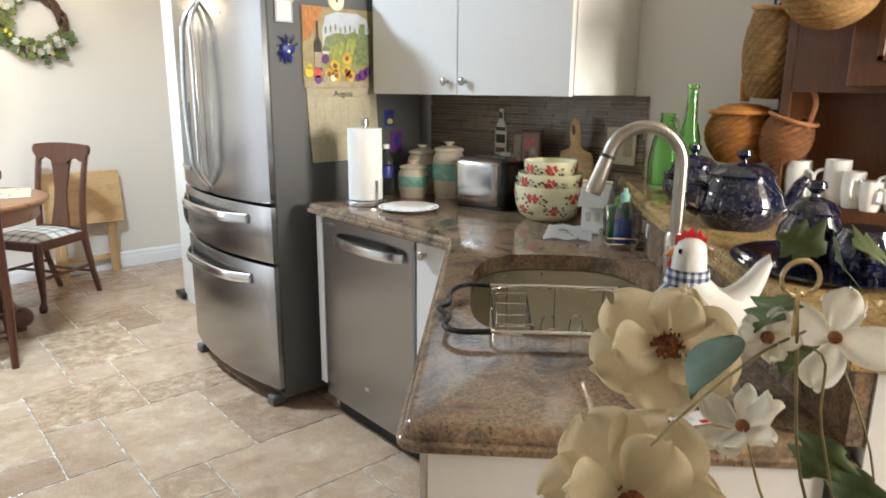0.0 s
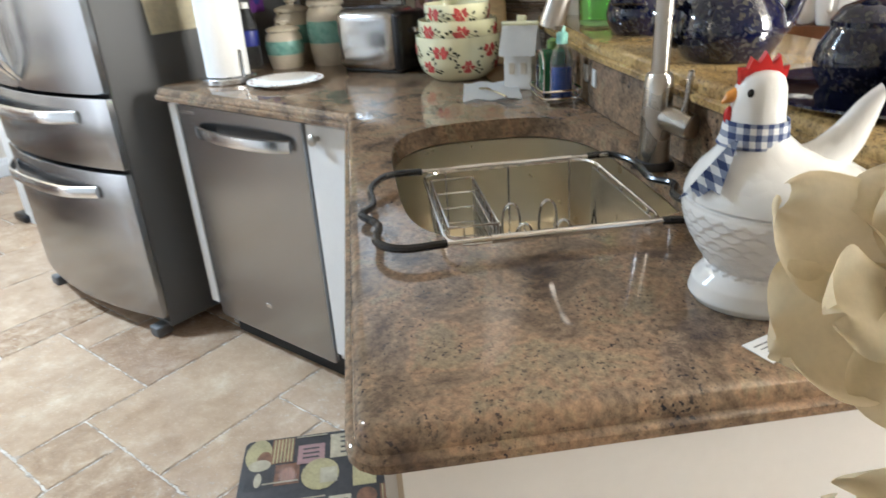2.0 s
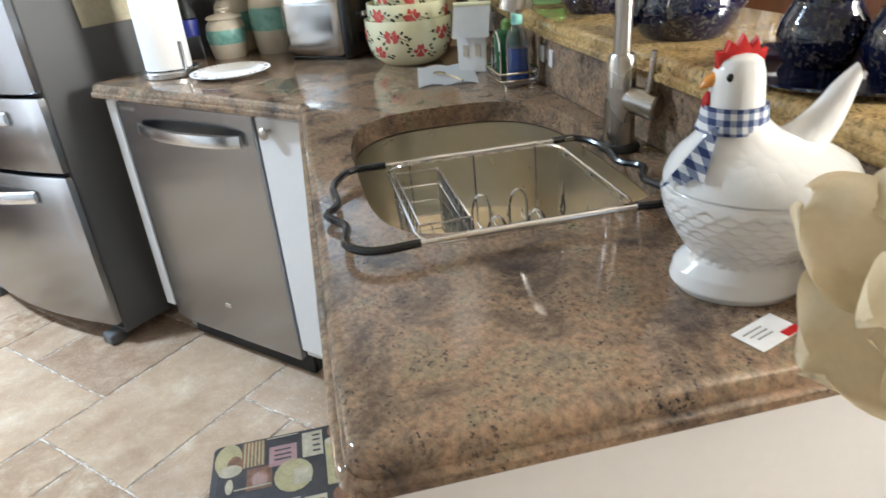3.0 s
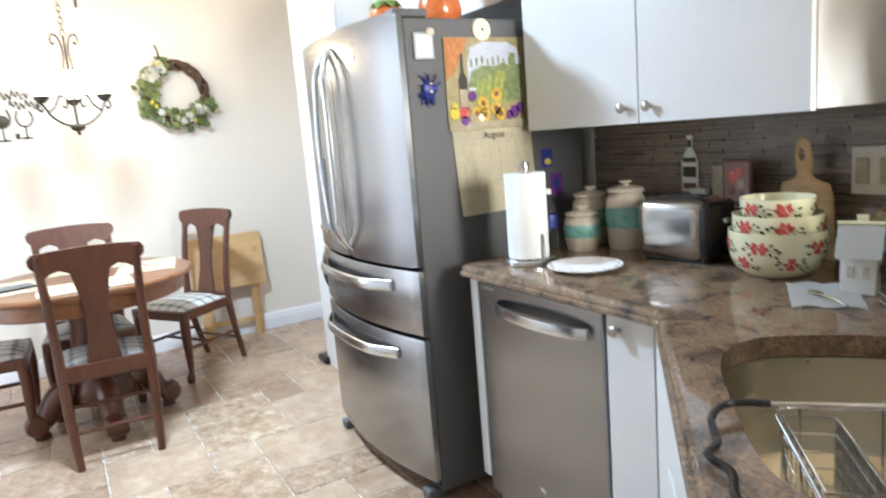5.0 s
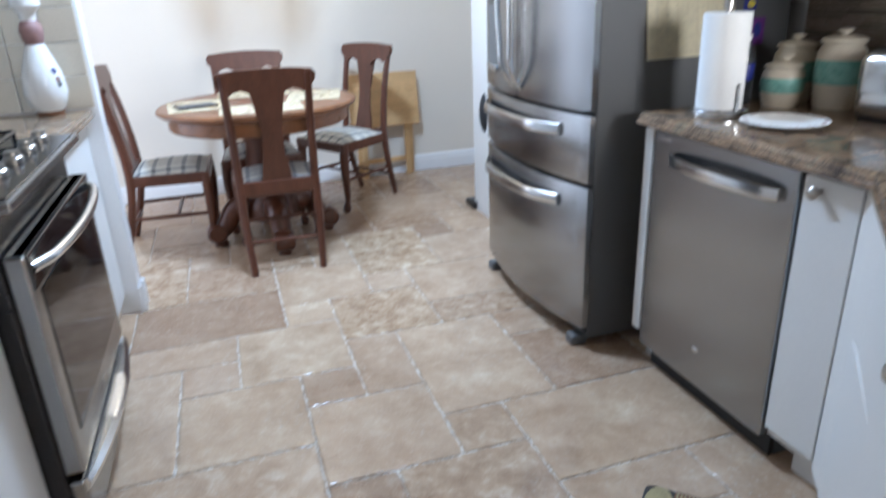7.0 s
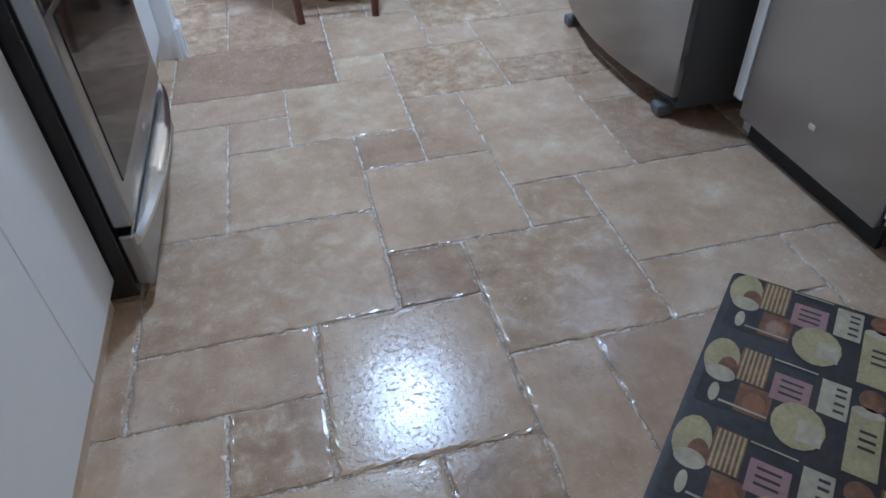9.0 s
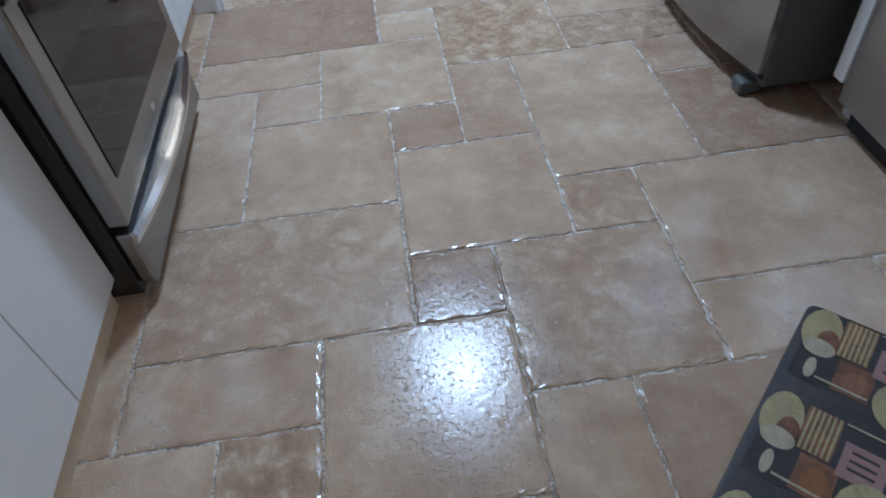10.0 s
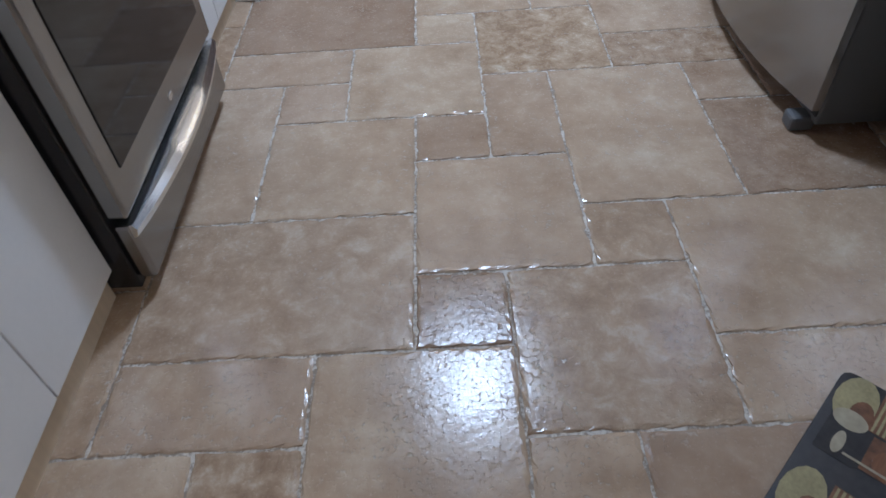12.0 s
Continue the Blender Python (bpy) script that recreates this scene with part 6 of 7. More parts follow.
part("mask", ball((0, -0.010, 0), 0.030, 0.009, 0.024), "plastic_blue", bf, "", True)
for k in range(16):
    a = radians(200 + 140 * k / 15 if k < 11 else 20 + 140 * (k - 11) / 4)
    l_ = rf.uniform(0.045, 0.07)
    part("feather", tube([(0.02 * math.cos(a), -0.008, 0.02 * math.sin(a)), (l_ * 0.7 * math.cos(a), -0.014, l_ * 0.7 * math.sin(a)), (l_ * math.cos(a + 0.15), -0.008, l_ * math.sin(a + 0.15))], [0.006, 0.007, 0.001], 6, flat=0.3), "plastic_blue", bf)
part("jewel", ball((0.0, -0.018, -0.012), 0.009, 0.005, 0.009), "steel_h", bf, "", True)
part("crest_bead", ball((0.002, -0.018, 0.014), 0.010, 0.005, 0.006), "brass", bf, "", True)
sm = thing("picture_magnet", "small blue and yellow picture magnet", "magnet", (1.904, FY, 1.214))
part("plate", box(-0.026, 0.026, -0.004, -0.0005, -0.035, 0.035, 0.001), "plastic_blue", sm)
part("moon", ball((0.004, -0.004, -0.014), 0.016, 0.0012, 0.012), "yellow", sm)
sm = thing("picture_magnet", "small purple picture magnet on the fridge side", "magnet", (1.944, FY, 1.110))
part("plate", box(-0.030, 0.030, -0.004, -0.0005, -0.045, 0.045, 0.001), "purple", sm)
part("shape", ball((0, -0.004, 0.005), 0.016, 0.0012, 0.024), "plastic_blue", sm)


def gourd(at, rz, s, label):
    """A stacked glazed gourd figure, kept as one plain shape with a leafy collar."""
    g = thing("glazed_gourd_jar", label, "figurine", at, rz)
    part("base", lathe([(0, 0), (0.045 * s, 0), (0.068 * s, 0.02 * s), (0.078 * s, 0.055 * s), (0.070 * s, 0.095 * s), (0.045 * s, 0.115 * s), (0, 0.118 * s)], 26), "terracotta", g, "orange glazed pumpkin base", True)
    b = bmesh.new()
    for k in range(7):
        a = 2 * math.pi * k / 7
        c, q = math.cos(a), math.sin(a)
        tube([(0.02 * s * c, 0.02 * s * q, 0.135 * s), (0.055 * s * c, 0.055 * s * q, 0.122 * s), (0.075 * s * c, 0.075 * s * q, 0.098 * s)], [0.018 * s, 0.022 * s, 0.004 * s], 8, b, flat=0.3)
    part("leaf_collar", b, "green_glaze", g, "green leaf collar", True)
    part("top", lathe([(0.035 * s, 0.12 * s), (0.055 * s, 0.14 * s), (0.064 * s, 0.175 * s), (0.055 * s, 0.205 * s), (0.030 * s, 0.222 * s), (0, 0.226 * s)], 24), "pale_green", g, "pale green glazed top", True)
    part("cap", lathe([(0.040 * s, 0.212 * s), (0.030 * s, 0.228 * s), (0.008 * s, 0.236 * s), (0.006 * s, 0.25 * s), (0, 0.252 * s)], 18), "green_glaze", g, "", True)


gourd((1.61, 2.865, 1.72), 20, 1.08, "tall glazed ceramic gourd jar on the refrigerator")
gourd((1.45, 2.985, 1.72), 60, 0.88, "small glazed ceramic gourd jar on the refrigerator")
ho = thing("toy_house", "dark red wooden house ornament on the cabinet top", "ornament", (1.87, 3.43, 2.12), 20)
part("house_body", box(-0.06, 0.06, -0.05, 0.05, 0, 0.16, 0.003), "dark_wood", ho)
q = prism([(-0.075, 0.0), (0.075, 0.0), (0.0, 0.085)], -0.06, 0.06)
q.transform(Matrix.Translation((0, 0, 0.16)) @ Matrix.Rotation(radians(90), 4, "X"))
part("roof", q, "mat_brown", ho)
gourd((1.87, 3.21, 2.12), 100, 0.8, "small green and white glazed jar on the cabinet top")
solo("cream_figurine", lathe([(0, 0), (0.035, 0), (0.040, 0.03), (0.028, 0.07), (0.030, 0.09), (0.024, 0.115), (0, 0.125)], 20), "sand_cer", "small cream glazed ornament on the cabinet top", "figurine", (1.75, 3.90, 2.165))
bw = thing("wicker_ornament", "small brown wicker bundle on the cabinet top", "ornament", (1.87, 3.03, 2.12))
part("bundle", lathe([(0, 0), (0.05, 0), (0.055, 0.05), (0.03, 0.11), (0.035, 0.13), (0, 0.13)], 18), "wicker", bw, "", True)

# sweeper leaning by the pantry
sw = thing("floor_sweeper", "black floor sweeper standing beyond the pantry cabinet", "sweeper", (1.63, 4.40, 0), world_coords=True)
part("head", box(1.575, 1.70, 4.32, 4.46, 0.0, 0.045, 0.014, 3), "black", sw, "", True)
part("pole", tube([(1.65, 4.38, 0.03), (1.66, 4.10, 1.15)], 0.011, 10), "black", sw, "", True)
part("bag", ball((1.62, 4.18, 0.62), 0.045, 0.05, 0.12), "rubber", sw, "dark cloth bag", True)

moved(sw, (1.60, 4.49, 0))

# ---- dining corner ----
TX, TY = 0.345, 4.43
tb = thing("dining_table", "round oak pedestal table with carved claw feet", "table", (TX, TY, 0))
part("tabletop", lathe([(0, 0.735), (0.49, 0.735), (0.505, 0.742), (0.515, 0.752), (0.515, 0.762), (0.505, 0.770), (0, 0.771)], 64), "oak_top", tb, "", True)
part("apron", lathe([(0.0, 0.735), (0.0, 0.66), (0.455, 0.66), (0.465, 0.668), (0.465, 0.735)], 64), "oak_top", tb, "", True)
part("pedestal", lathe([(0, 0.66), (0.13, 0.655), (0.12, 0.60), (0.10, 0.55), (0.115, 0.40), (0.125, 0.28), (0.15, 0.22), (0.16, 0.14), (0.0, 0.12)], 32), "walnut", tb, "dark turned pedestal", True)
for k in range(4):
    a = radians(90 * k + 4)
    c, s = math.cos(a), math.sin(a)
    lg = part("foot", tube(smooth_path([(0.08 * c, 0.08 * s, 0.22), (0.20 * c, 0.20 * s, 0.20), (0.26 * c, 0.26 * s, 0.11), (0.305 * c, 0.305 * s, 0.075)], 4), [0.065, 0.066, 0.066, 0.064, 0.060, 0.058, 0.056, 0.054, 0.052, 0.05, 0.048, 0.046, 0.044], 12), "walnut", tb, "carved scroll foot", True)
    q = lathe([(0, -0.05), (0.045, -0.05), (0.055, -0.035), (0.055, 0.035), (0.045, 0.05), (0, 0.05)], 20)
    q.transform(Matrix.Translation((0.315 * c, 0.315 * s, 0.078)) @ Matrix.Rotation(a, 4, "Z") @ Matrix.Rotation(radians(90), 4, "X"))
    part("scroll", q, "walnut", lg, "", True)
    part("pad", lathe([(0.03, 0.03), (0.036, 0.008), (0.034, 0), (0, 0)], 14, at=(0.30 * c, 0.30 * s, 0)), "walnut", lg, "", True)


def dining_chair(at, rz, label):
    """Seat faces +y; the back stands at -y."""
    c = thing("dining_chair", label, "chair", at, rz, "chairs round the table")
    part("seat_frame", prism([(-0.19, -0.19), (0.19, -0.19), (0.225, 0.215), (-0.225, 0.215)], 0.375, 0.432, 0.006, 2), "walnut", c, "", True)
    b = bmesh.new()
    g = 8
    vs = [[b.verts.new(((-0.182 - 0.033 * j / g) * (1 - 2 * i / g), -0.172 + 0.372 * j / g, 0.434 + 0.034 * (1 - (2 * i / g - 1) ** 4) * (1 - (2 * j / g - 1) ** 4) ** 0.7 if 0 < i < g and 0 < j < g else 0.434)) for j in range(g + 1)] for i in range(g + 1)]
    for i in range(g):
        for j in range(g):
            b.faces.new((vs[i][j], vs[i + 1][j], vs[i + 1][j + 1], vs[i][j + 1]))
    part("seat", b, "plaid", c, "padded seat in grey plaid fabric", True)
    for s in (-1, 1):
        x = s * 0.18
        part("back_post", tube(smooth_path([(x * 0.92, -0.27, 0.0), (x, -0.205, 0.25), (x, -0.185, 0.45), (x * 1.02, -0.215, 0.72), (x * 1.06, -0.27, 0.97)], 4), [0.017, 0.018, 0.019, 0.020, 0.021, 0.021, 0.022, 0.022, 0.022, 0.021, 0.021, 0.020, 0.020, 0.019, 0.018, 0.018, 0.017], 8), "walnut", c, "", True)
        part("leg", tube(smooth_path([(s * 0.200, 0.19, 0.42), (s * 0.203, 0.198, 0.30), (s * 0.196, 0.190, 0.10), (s * 0.198, 0.196, 0.055), (s * 0.200, 0.206, 0.022), (s * 0.200, 0.206, 0.0)], 2), [0.027, 0.028, 0.028, 0.024, 0.019, 0.016, 0.018, 0.024, 0.026, 0.024, 0.020], 10), "walnut", c, "", True)
        part("side_stretcher", rod((s * 0.178, -0.205, 0.20), (s * 0.197, 0.185, 0.20), 0.011, 8), "walnut", c, "", True)
    part("back_stretcher", rod((-0.175, -0.215, 0.155), (0.175, -0.215, 0.155), 0.010, 8), "walnut", c, "", True)
    part("cross_stretcher", rod((-0.188, 0.02, 0.20), (0.188, 0.02, 0.20), 0.010, 8), "walnut", c, "", True)

    def board(points, y0, y1, lean, base_z, t):
        b = bmesh.new()
        f0 = [b.verts.new((x, y0 - (z - base_z) * lean - t / 2, z)) for x, z in points]
        f1 = [b.verts.new((x, y0 - (z - base_z) * lean + t / 2, z)) for x, z in points]
        b.faces.new(f0), b.faces.new(f1[::-1])
        for k in range(len(points)):
            b.faces.new((f0[k], f0[(k + 1) % len(points)], f1[(k + 1) % len(points)], f1[k]))
        return b
    crest = [(-0.225, 0.955), (-0.222, 0.925), (-0.185, 0.885), (-0.165, 0.872), (-0.150, 0.885), (-0.115, 0.895), (-0.07, 0.875), (-0.06, 0.855), (0.06, 0.855), (0.07, 0.875), (0.115, 0.895), (0.150, 0.885), (0.165, 0.872), (0.185, 0.885), (0.222, 0.925), (0.225, 0.955), (0.21, 0.975), (0.12, 0.984), (0.0, 0.988), (-0.12, 0.984), (-0.21, 0.975)]
    part("crest_rail", board(crest, -0.212, 0, 0.19, 0.72, 0.026), "walnut", c, "shaped crest rail")
    splat = [(-0.072, 0.44), (0.072, 0.44), (0.066, 0.50), (0.050, 0.60), (0.048, 0.70), (0.066, 0.82), (0.080, 0.885), (-0.080, 0.885), (-0.066, 0.82), (-0.048, 0.70), (-0.050, 0.60), (-0.066, 0.50)]
    part("splat", board(splat, -0.188, 0, 0.155, 0.50, 0.014), "walnut", c, "fiddle-shaped back splat")
    part("back_rail", box(-0.175, 0.175, -0.200, -0.176, 0.385, 0.455, 0.004), "walnut", c)
    return c


dining_chair((0.370, 4.135, 0), -2, "red-brown wooden dining chair with plaid seat, back to the kitchen")
dining_chair((-0.167, 4.605, 0), -92, "red-brown wooden dining chair with plaid seat by the wall end")
dining_chair((0.88, 4.99, 0), 122, "red-brown wooden dining chair with plaid seat by the folding table")
dining_chair((0.33, 4.80, 0), 180, "red-brown wooden dining chair with plaid seat at the far wall")


M["mat_cloth"] = surf("printed_placemat_cloth", (0.55, 0.43, 0.24), 0.85, var=0.3, big=26, fine=90, second=(0.72, 0.64, 0.47), sharp=0.06)


def placemat(x, y, rz, label):
    p = thing("placemat", label, "placemat", (x, y, 0.7715), rz, "placemats on the table")
    part("cloth", box(-0.20, 0.20, -0.14, 0.14, 0, 0.002), "mat_cloth", p)
    r = random.Random(int(x * 100))
    for k in range(16):
        part("printed_leaf", ball((r.uniform(-0.17, 0.17), r.uniform(-0.11, 0.11), 0.0018), r.uniform(0.012, 0.026), r.uniform(0.010, 0.022), 0.0010, 10, 6), r.choice(("gold_mat", "tan", "pink", "mat_brown", "gold_mat")), p)


placemat(0.34, 4.15, 0, "ivory placemat with autumn leaf print on the near side")
placemat(0.03, 4.42, 95, "ivory placemat with autumn leaf print under a tablet")
placemat(0.65, 4.48, 80, "ivory placemat with autumn leaf print by the wall side")
placemat(0.34, 4.73, 180, "ivory placemat with autumn leaf print on the far side")
tv = thing("tablet", "black tablet lying on a placemat", "tablet", (0.03, 4.37, 0.7745), 15)
part("case", box(-0.10, 0.10, -0.065, 0.065, 0, 0.009, 0.003), "black", tv)
part("screen", box(-0.088, 0.088, -0.053, 0.053, 0.009, 0.0096), "fridge_side", tv)
nh = thing("napkin_holder", "small wire napkin holder on the table", "napkin holder", (0.41, 4.60, 0.7735))
part("frame", tube(smooth_path([(-0.07, 0, 0), (-0.07, 0, 0.09), (0.0, 0, 0.11), (0.07, 0, 0.09), (0.07, 0, 0)], 5), 0.004, 6), "iron", nh)
part("napkins", box(-0.06, 0.06, 0.004, 0.03, 0, 0.085, 0.003), "paper", nh)

ft = thing("folding_table", "light wooden folding tray table leaning on the wall", "folding table", (1.265, 5.46, 0), 0)
q = box(-0.255, 0.255, -0.009, 0.009, -0.19, 0.19, 0.008, 3)
part("top", q, "pine", ft).matrix_basis = pose(0, -0.005, 0.565, -6, 0, 0)
for x in (-0.19, 0.19):
    part("leg", box(x - 0.022, x + 0.022, -0.012, 0.012, 0.0, 0.66, 0.004), "pine", ft).matrix_basis = pose(0, 0.045, 0, 4, 0, 0)
    part("leg", box(x * 0.86 - 0.020, x * 0.86 + 0.020, -0.012, 0.012, 0.0, 0.62, 0.004), "pine", ft).matrix_basis = pose(0, 0.0, 0, -2, 0, 0)
part("crossbar", box(-0.17, 0.17, -0.010, 0.010, 0.10, 0.135, 0.004), "pine", ft).matrix_basis = pose(0, 0.02, 0, 0, 0, 0)

# chandelier
CX, CY = 0.446, 4.66
cd = thing("chandelier", "three-arm bronze scroll chandelier with lit frosted glass shades", "chandelier", (CX, CY, 1.48))
part("canopy", lathe([(0.062, CEIL - 1.48), (0.060, CEIL - 1.495), (0.030, CEIL - 1.512), (0.010, CEIL - 1.525), (0, CEIL - 1.526)], 28), "iron", cd, "", True)
zc = 0.50
k = 0
while zc < CEIL - 1.525:
    q = [Vector((0.010 * math.cos(a), 0, zc + 0.018 + 0.020 * math.sin(a))) for a in [2 * math.pi * j / 12 for j in range(12)]]
    if k % 2:
        q = [Vector((0, v.x, v.z)) for v in q]
    part("chain_link", tube(q, 0.0028, 6, closed=True), "iron", cd)
    zc += 0.030
    k += 1
part("stem", tube([(0, 0, 0.02), (0, 0, 0.50)], 0.006, 8), "iron", cd, "", True)
part("finial", lathe([(0, 0), (0.008, 0.004), (0.010, 0.012), (0.005, 0.018), (0.030, 0.030), (0.038, 0.045), (0.012, 0.060), (0, 0.062)], 20), "iron", cd, "", True)
for i in range(3):
    a = radians(-32 + 120 * i)
    c, s = math.cos(a), math.sin(a)

    def W(r, z):
        return (0.84 * r * c, 0.84 * r * s, z)
    ar = part("arm", tube(smooth_path([W(0.02, 0.05), W(0.08, 0.06), W(0.15, 0.10), W(0.19, 0.155), W(0.215, 0.165), W(0.225, 0.14), W(0.205, 0.125), W(0.195, 0.14)], 5), 0.0055, 8), "iron", cd, "scrolled iron arm", True)
    part("scroll", tube(smooth_path([W(0.17, 0.115), W(0.12, 0.15), W(0.085, 0.20), W(0.045, 0.19), W(0.05, 0.145), W(0.075, 0.15)], 5), 0.005, 8), "iron", ar, "", True)
    part("upper_scroll", tube(smooth_path([W(0.02, 0.20), W(0.03, 0.33), W(0.018, 0.42), W(0.035, 0.49), W(0.070, 0.505), W(0.085, 0.475), W(0.070, 0.455), W(0.058, 0.47)], 5), 0.0055, 8), "iron", ar, "", True)
    part("holder", lathe([(0, 0.165), (0.014, 0.165), (0.034, 0.185), (0.036, 0.20), (0, 0.205)], 18, at=W(0.195, 0)), "iron", ar, "", True)
    part("shade", lathe([(0.036, 0.20), (0.056, 0.225), (0.068, 0.28), (0.078, 0.345), (0.074, 0.345), (0.064, 0.28), (0.052, 0.23), (0, 0.215)], 28, at=W(0.195, 0)), "bulb_glass", ar, "lit frosted bell shade", True)
    pd = bpy.data.lights.new("chandelier_bulb", "POINT")
    pd.energy, pd.color, pd.shadow_soft_size = 6.5, (1.0, 0.76, 0.45), 0.04
    lb = new("chandelier_bulb", pd)
    lb.location = (CX + 0.164 * c, CY + 0.164 * s, 1.48 + 0.37)
for x, y, z0 in ((0.525, 4.60, 2.11), (0.48, 4.56, 2.27)):
    pc_ = thing("pull_cord", "thin hanging pull cord with a black toggle", "pull cord", (x, y, z0))
    part("cord", tube([(0, 0, 0.05), (0, 0, CEIL - z0)], 0.0012, 5), "iron", pc_)
    part("toggle", tube([(0, 0, 0), (0, 0, 0.01), (0, 0, 0.05), (0, 0, 0.062)], [0.006, 0.009, 0.009, 0.004], 10), "rubber", pc_, "", True)

# ceiling light between kitchen and table
cl = thing("ceiling_light", "small round white ceiling light", "ceiling light", (0.46, 3.5, CEIL - 0.07))
part("rim", lathe([(0.17, 0.07), (0.175, 0.0), (0.160, 0.0), (0.158, 0.07)], 36), "trim", cl, "", True)

# wreath
wr = thing("wreath", "twig wreath with ivy, white and yellow blossoms", "wreath", (1.09, BACK - 0.045, 1.745))
wr.scale = (0.92, 1, 0.92)
rw = random.Random(21)
for j in range(9):
    pts = []
    ph = rw.uniform(0, 6.28)
    for k in range(60):
        a = 2 * math.pi * k / 60
        rr = 0.205 + 0.028 * math.cos(5 * a + ph) + rw.uniform(-0.003, 0.003)
        pts.append((rr * math.cos(a), 0.022 * math.sin(5 * a + ph), rr * math.sin(a)))
    part("twig_strand", tube(pts, 0.011, 6, closed=True), "twig", wr)


def leaf_mesh(l_, w_, lobes=0):
    b = bmesh.new()
    pts = []
    for k in range(13):
        f = k / 12
        w = w_ * math.sin(math.pi * f ** 0.8) * (1 + (0.35 * math.cos(6 * math.pi * f) if lobes else 0))
        pts.append((f * l_, w, -0.12 * l_ * f * f))
    left = [b.verts.new((x, w, z + 0.15 * w)) for x, w, z in pts]
    mid = [b.verts.new((x, 0, z - 0.002)) for x, w, z in pts]
    right = [b.verts.new((x, -w, z + 0.15 * w)) for x, w, z in pts]
    for p, q in ((left, mid), (mid, right)):
        for k in range(12):
            b.faces.new((p[k], q[k], q[k + 1], p[k + 1]))
    bmesh.ops.remove_doubles(b, verts=b.verts, dist=1e-5)
    bmesh.ops.solidify(b, geom=b.faces[:], thickness=0.0006)
    return b


def data(b, name, material):
    me = bpy.data.meshes.new(name)
    bmesh.ops.recalc_face_normals(b, faces=b.faces)
    for f in b.faces:
        f.smooth = True
    b.to_mesh(me)
    b.free()
    me.materials.append(M[material])
    return me


def place(name, me, parent, m):
    ob = new(name, me)
    ob.parent = parent
    ob.matrix_basis = m
    return ob


def blossom_mesh(r, n, material, curl=0.3, name="blossom"):
    b = bmesh.new()
    for k in range(n):
        q = leaf_mesh(r, r * 0.42)
        q.transform(Matrix.Rotation(2 * math.pi * k / n, 4, "Z") @ Matrix.Rotation(-curl, 4, "Y"))
        join(b, q)
    return data(b, name, material)


LEAF = [data(leaf_mesh(0.072, 0.030, 1), "leaf", "wreath_leaf"), data(leaf_mesh(0.055, 0.020), "leaf", "wreath_leaf"), data(leaf_mesh(0.065, 0.026, 1), "leaf", "leaf")]
WBL, YBL = blossom_mesh(0.030, 6, "white_petal"), blossom_mesh(0.022, 6, "yellow", 0.6)
for k in range(130):
    a = radians(rw.uniform(100, 345))
    rr = rw.uniform(0.15, 0.265)
    place("leaf", rw.choice(LEAF), wr, Matrix.Translation((rr * math.cos(a), -0.02 - rw.uniform(0, 0.03), rr * math.sin(a))) @ Euler((radians(90) + rw.uniform(-0.5, 0.5), rw.uniform(0, 6.28), rw.uniform(-0.5, 0.5))).to_matrix().to_4x4())
for k in range(52):
    a = radians(rw.choice((rw.uniform(110, 150), rw.uniform(270, 325), rw.uniform(180, 330))))
    rr = rw.uniform(0.17, 0.24)
    place("blossom", WBL if rw.random() < 0.68 else YBL, wr, Matrix.Translation((rr * math.cos(a), -0.05 - rw.uniform(0, 0.015), rr * math.sin(a))) @ Euler((radians(90) + rw.uniform(-0.4, 0.4), rw.uniform(-0.4, 0.4), rw.uniform(0, 6.28))).to_matrix().to_4x4())
part("stem", tube(smooth_path([(-0.09, -0.03, 0.22), (-0.085, -0.03, 0.28), (-0.10, -0.03, 0.34)], 3), 0.006, 6), "twig", wr)

# wire wine sign on the wall
ws = thing("wire_wine_sign", "dark wire wall sign with two wine glasses and script", "wall sign", (0.155, BACK - 0.012, 1.50))


def wineglass(x, z, s, filled):
    part("glass_outline", tube(smooth_path([(x - 0.035 * s, 0, z + 0.19 * s), (x - 0.048 * s, 0, z + 0.14 * s), (x - 0.03 * s, 0, z + 0.095 * s), (x, 0, z + 0.085 * s), (x + 0.03 * s, 0, z + 0.095 * s), (x + 0.048 * s, 0, z + 0.14 * s), (x + 0.035 * s, 0, z + 0.19 * s)], 4), 0.0045, 6), "iron", ws)
    part("glass_stem", tube([(x, 0, z + 0.085 * s), (x, 0, z + 0.008)], 0.0045, 6), "iron", ws)
    part("glass_foot", ball((x, 0, z + 0.006), 0.038 * s, 0.006, 0.006), "iron", ws)
    if filled:
        part("wine", ball((x, 0, z + 0.125 * s), 0.040 * s, 0.004, 0.034 * s), "iron", ws)


wineglass(-0.075, 0.0, 1.0, True)
wineglass(0.045, 0.01, 0.9, False)
part("cork", box(-0.015, 0.008, -0.004, 0.004, 0.012, 0.045), "iron", ws)
for k, (x0, x1, z) in enumerate(((-0.09, 0.10, 0.275), (-0.02, 0.16, 0.215))):
    pts = [(x0 + (x1 - x0) * j / 24, 0, z + 0.022 * math.sin(j * 1.7) + 0.01 * math.sin(j * 0.6)) for j in range(25)]
    part("script_bar", tube(smooth_path(pts, 3), 0.0035, 6), "iron", ws)

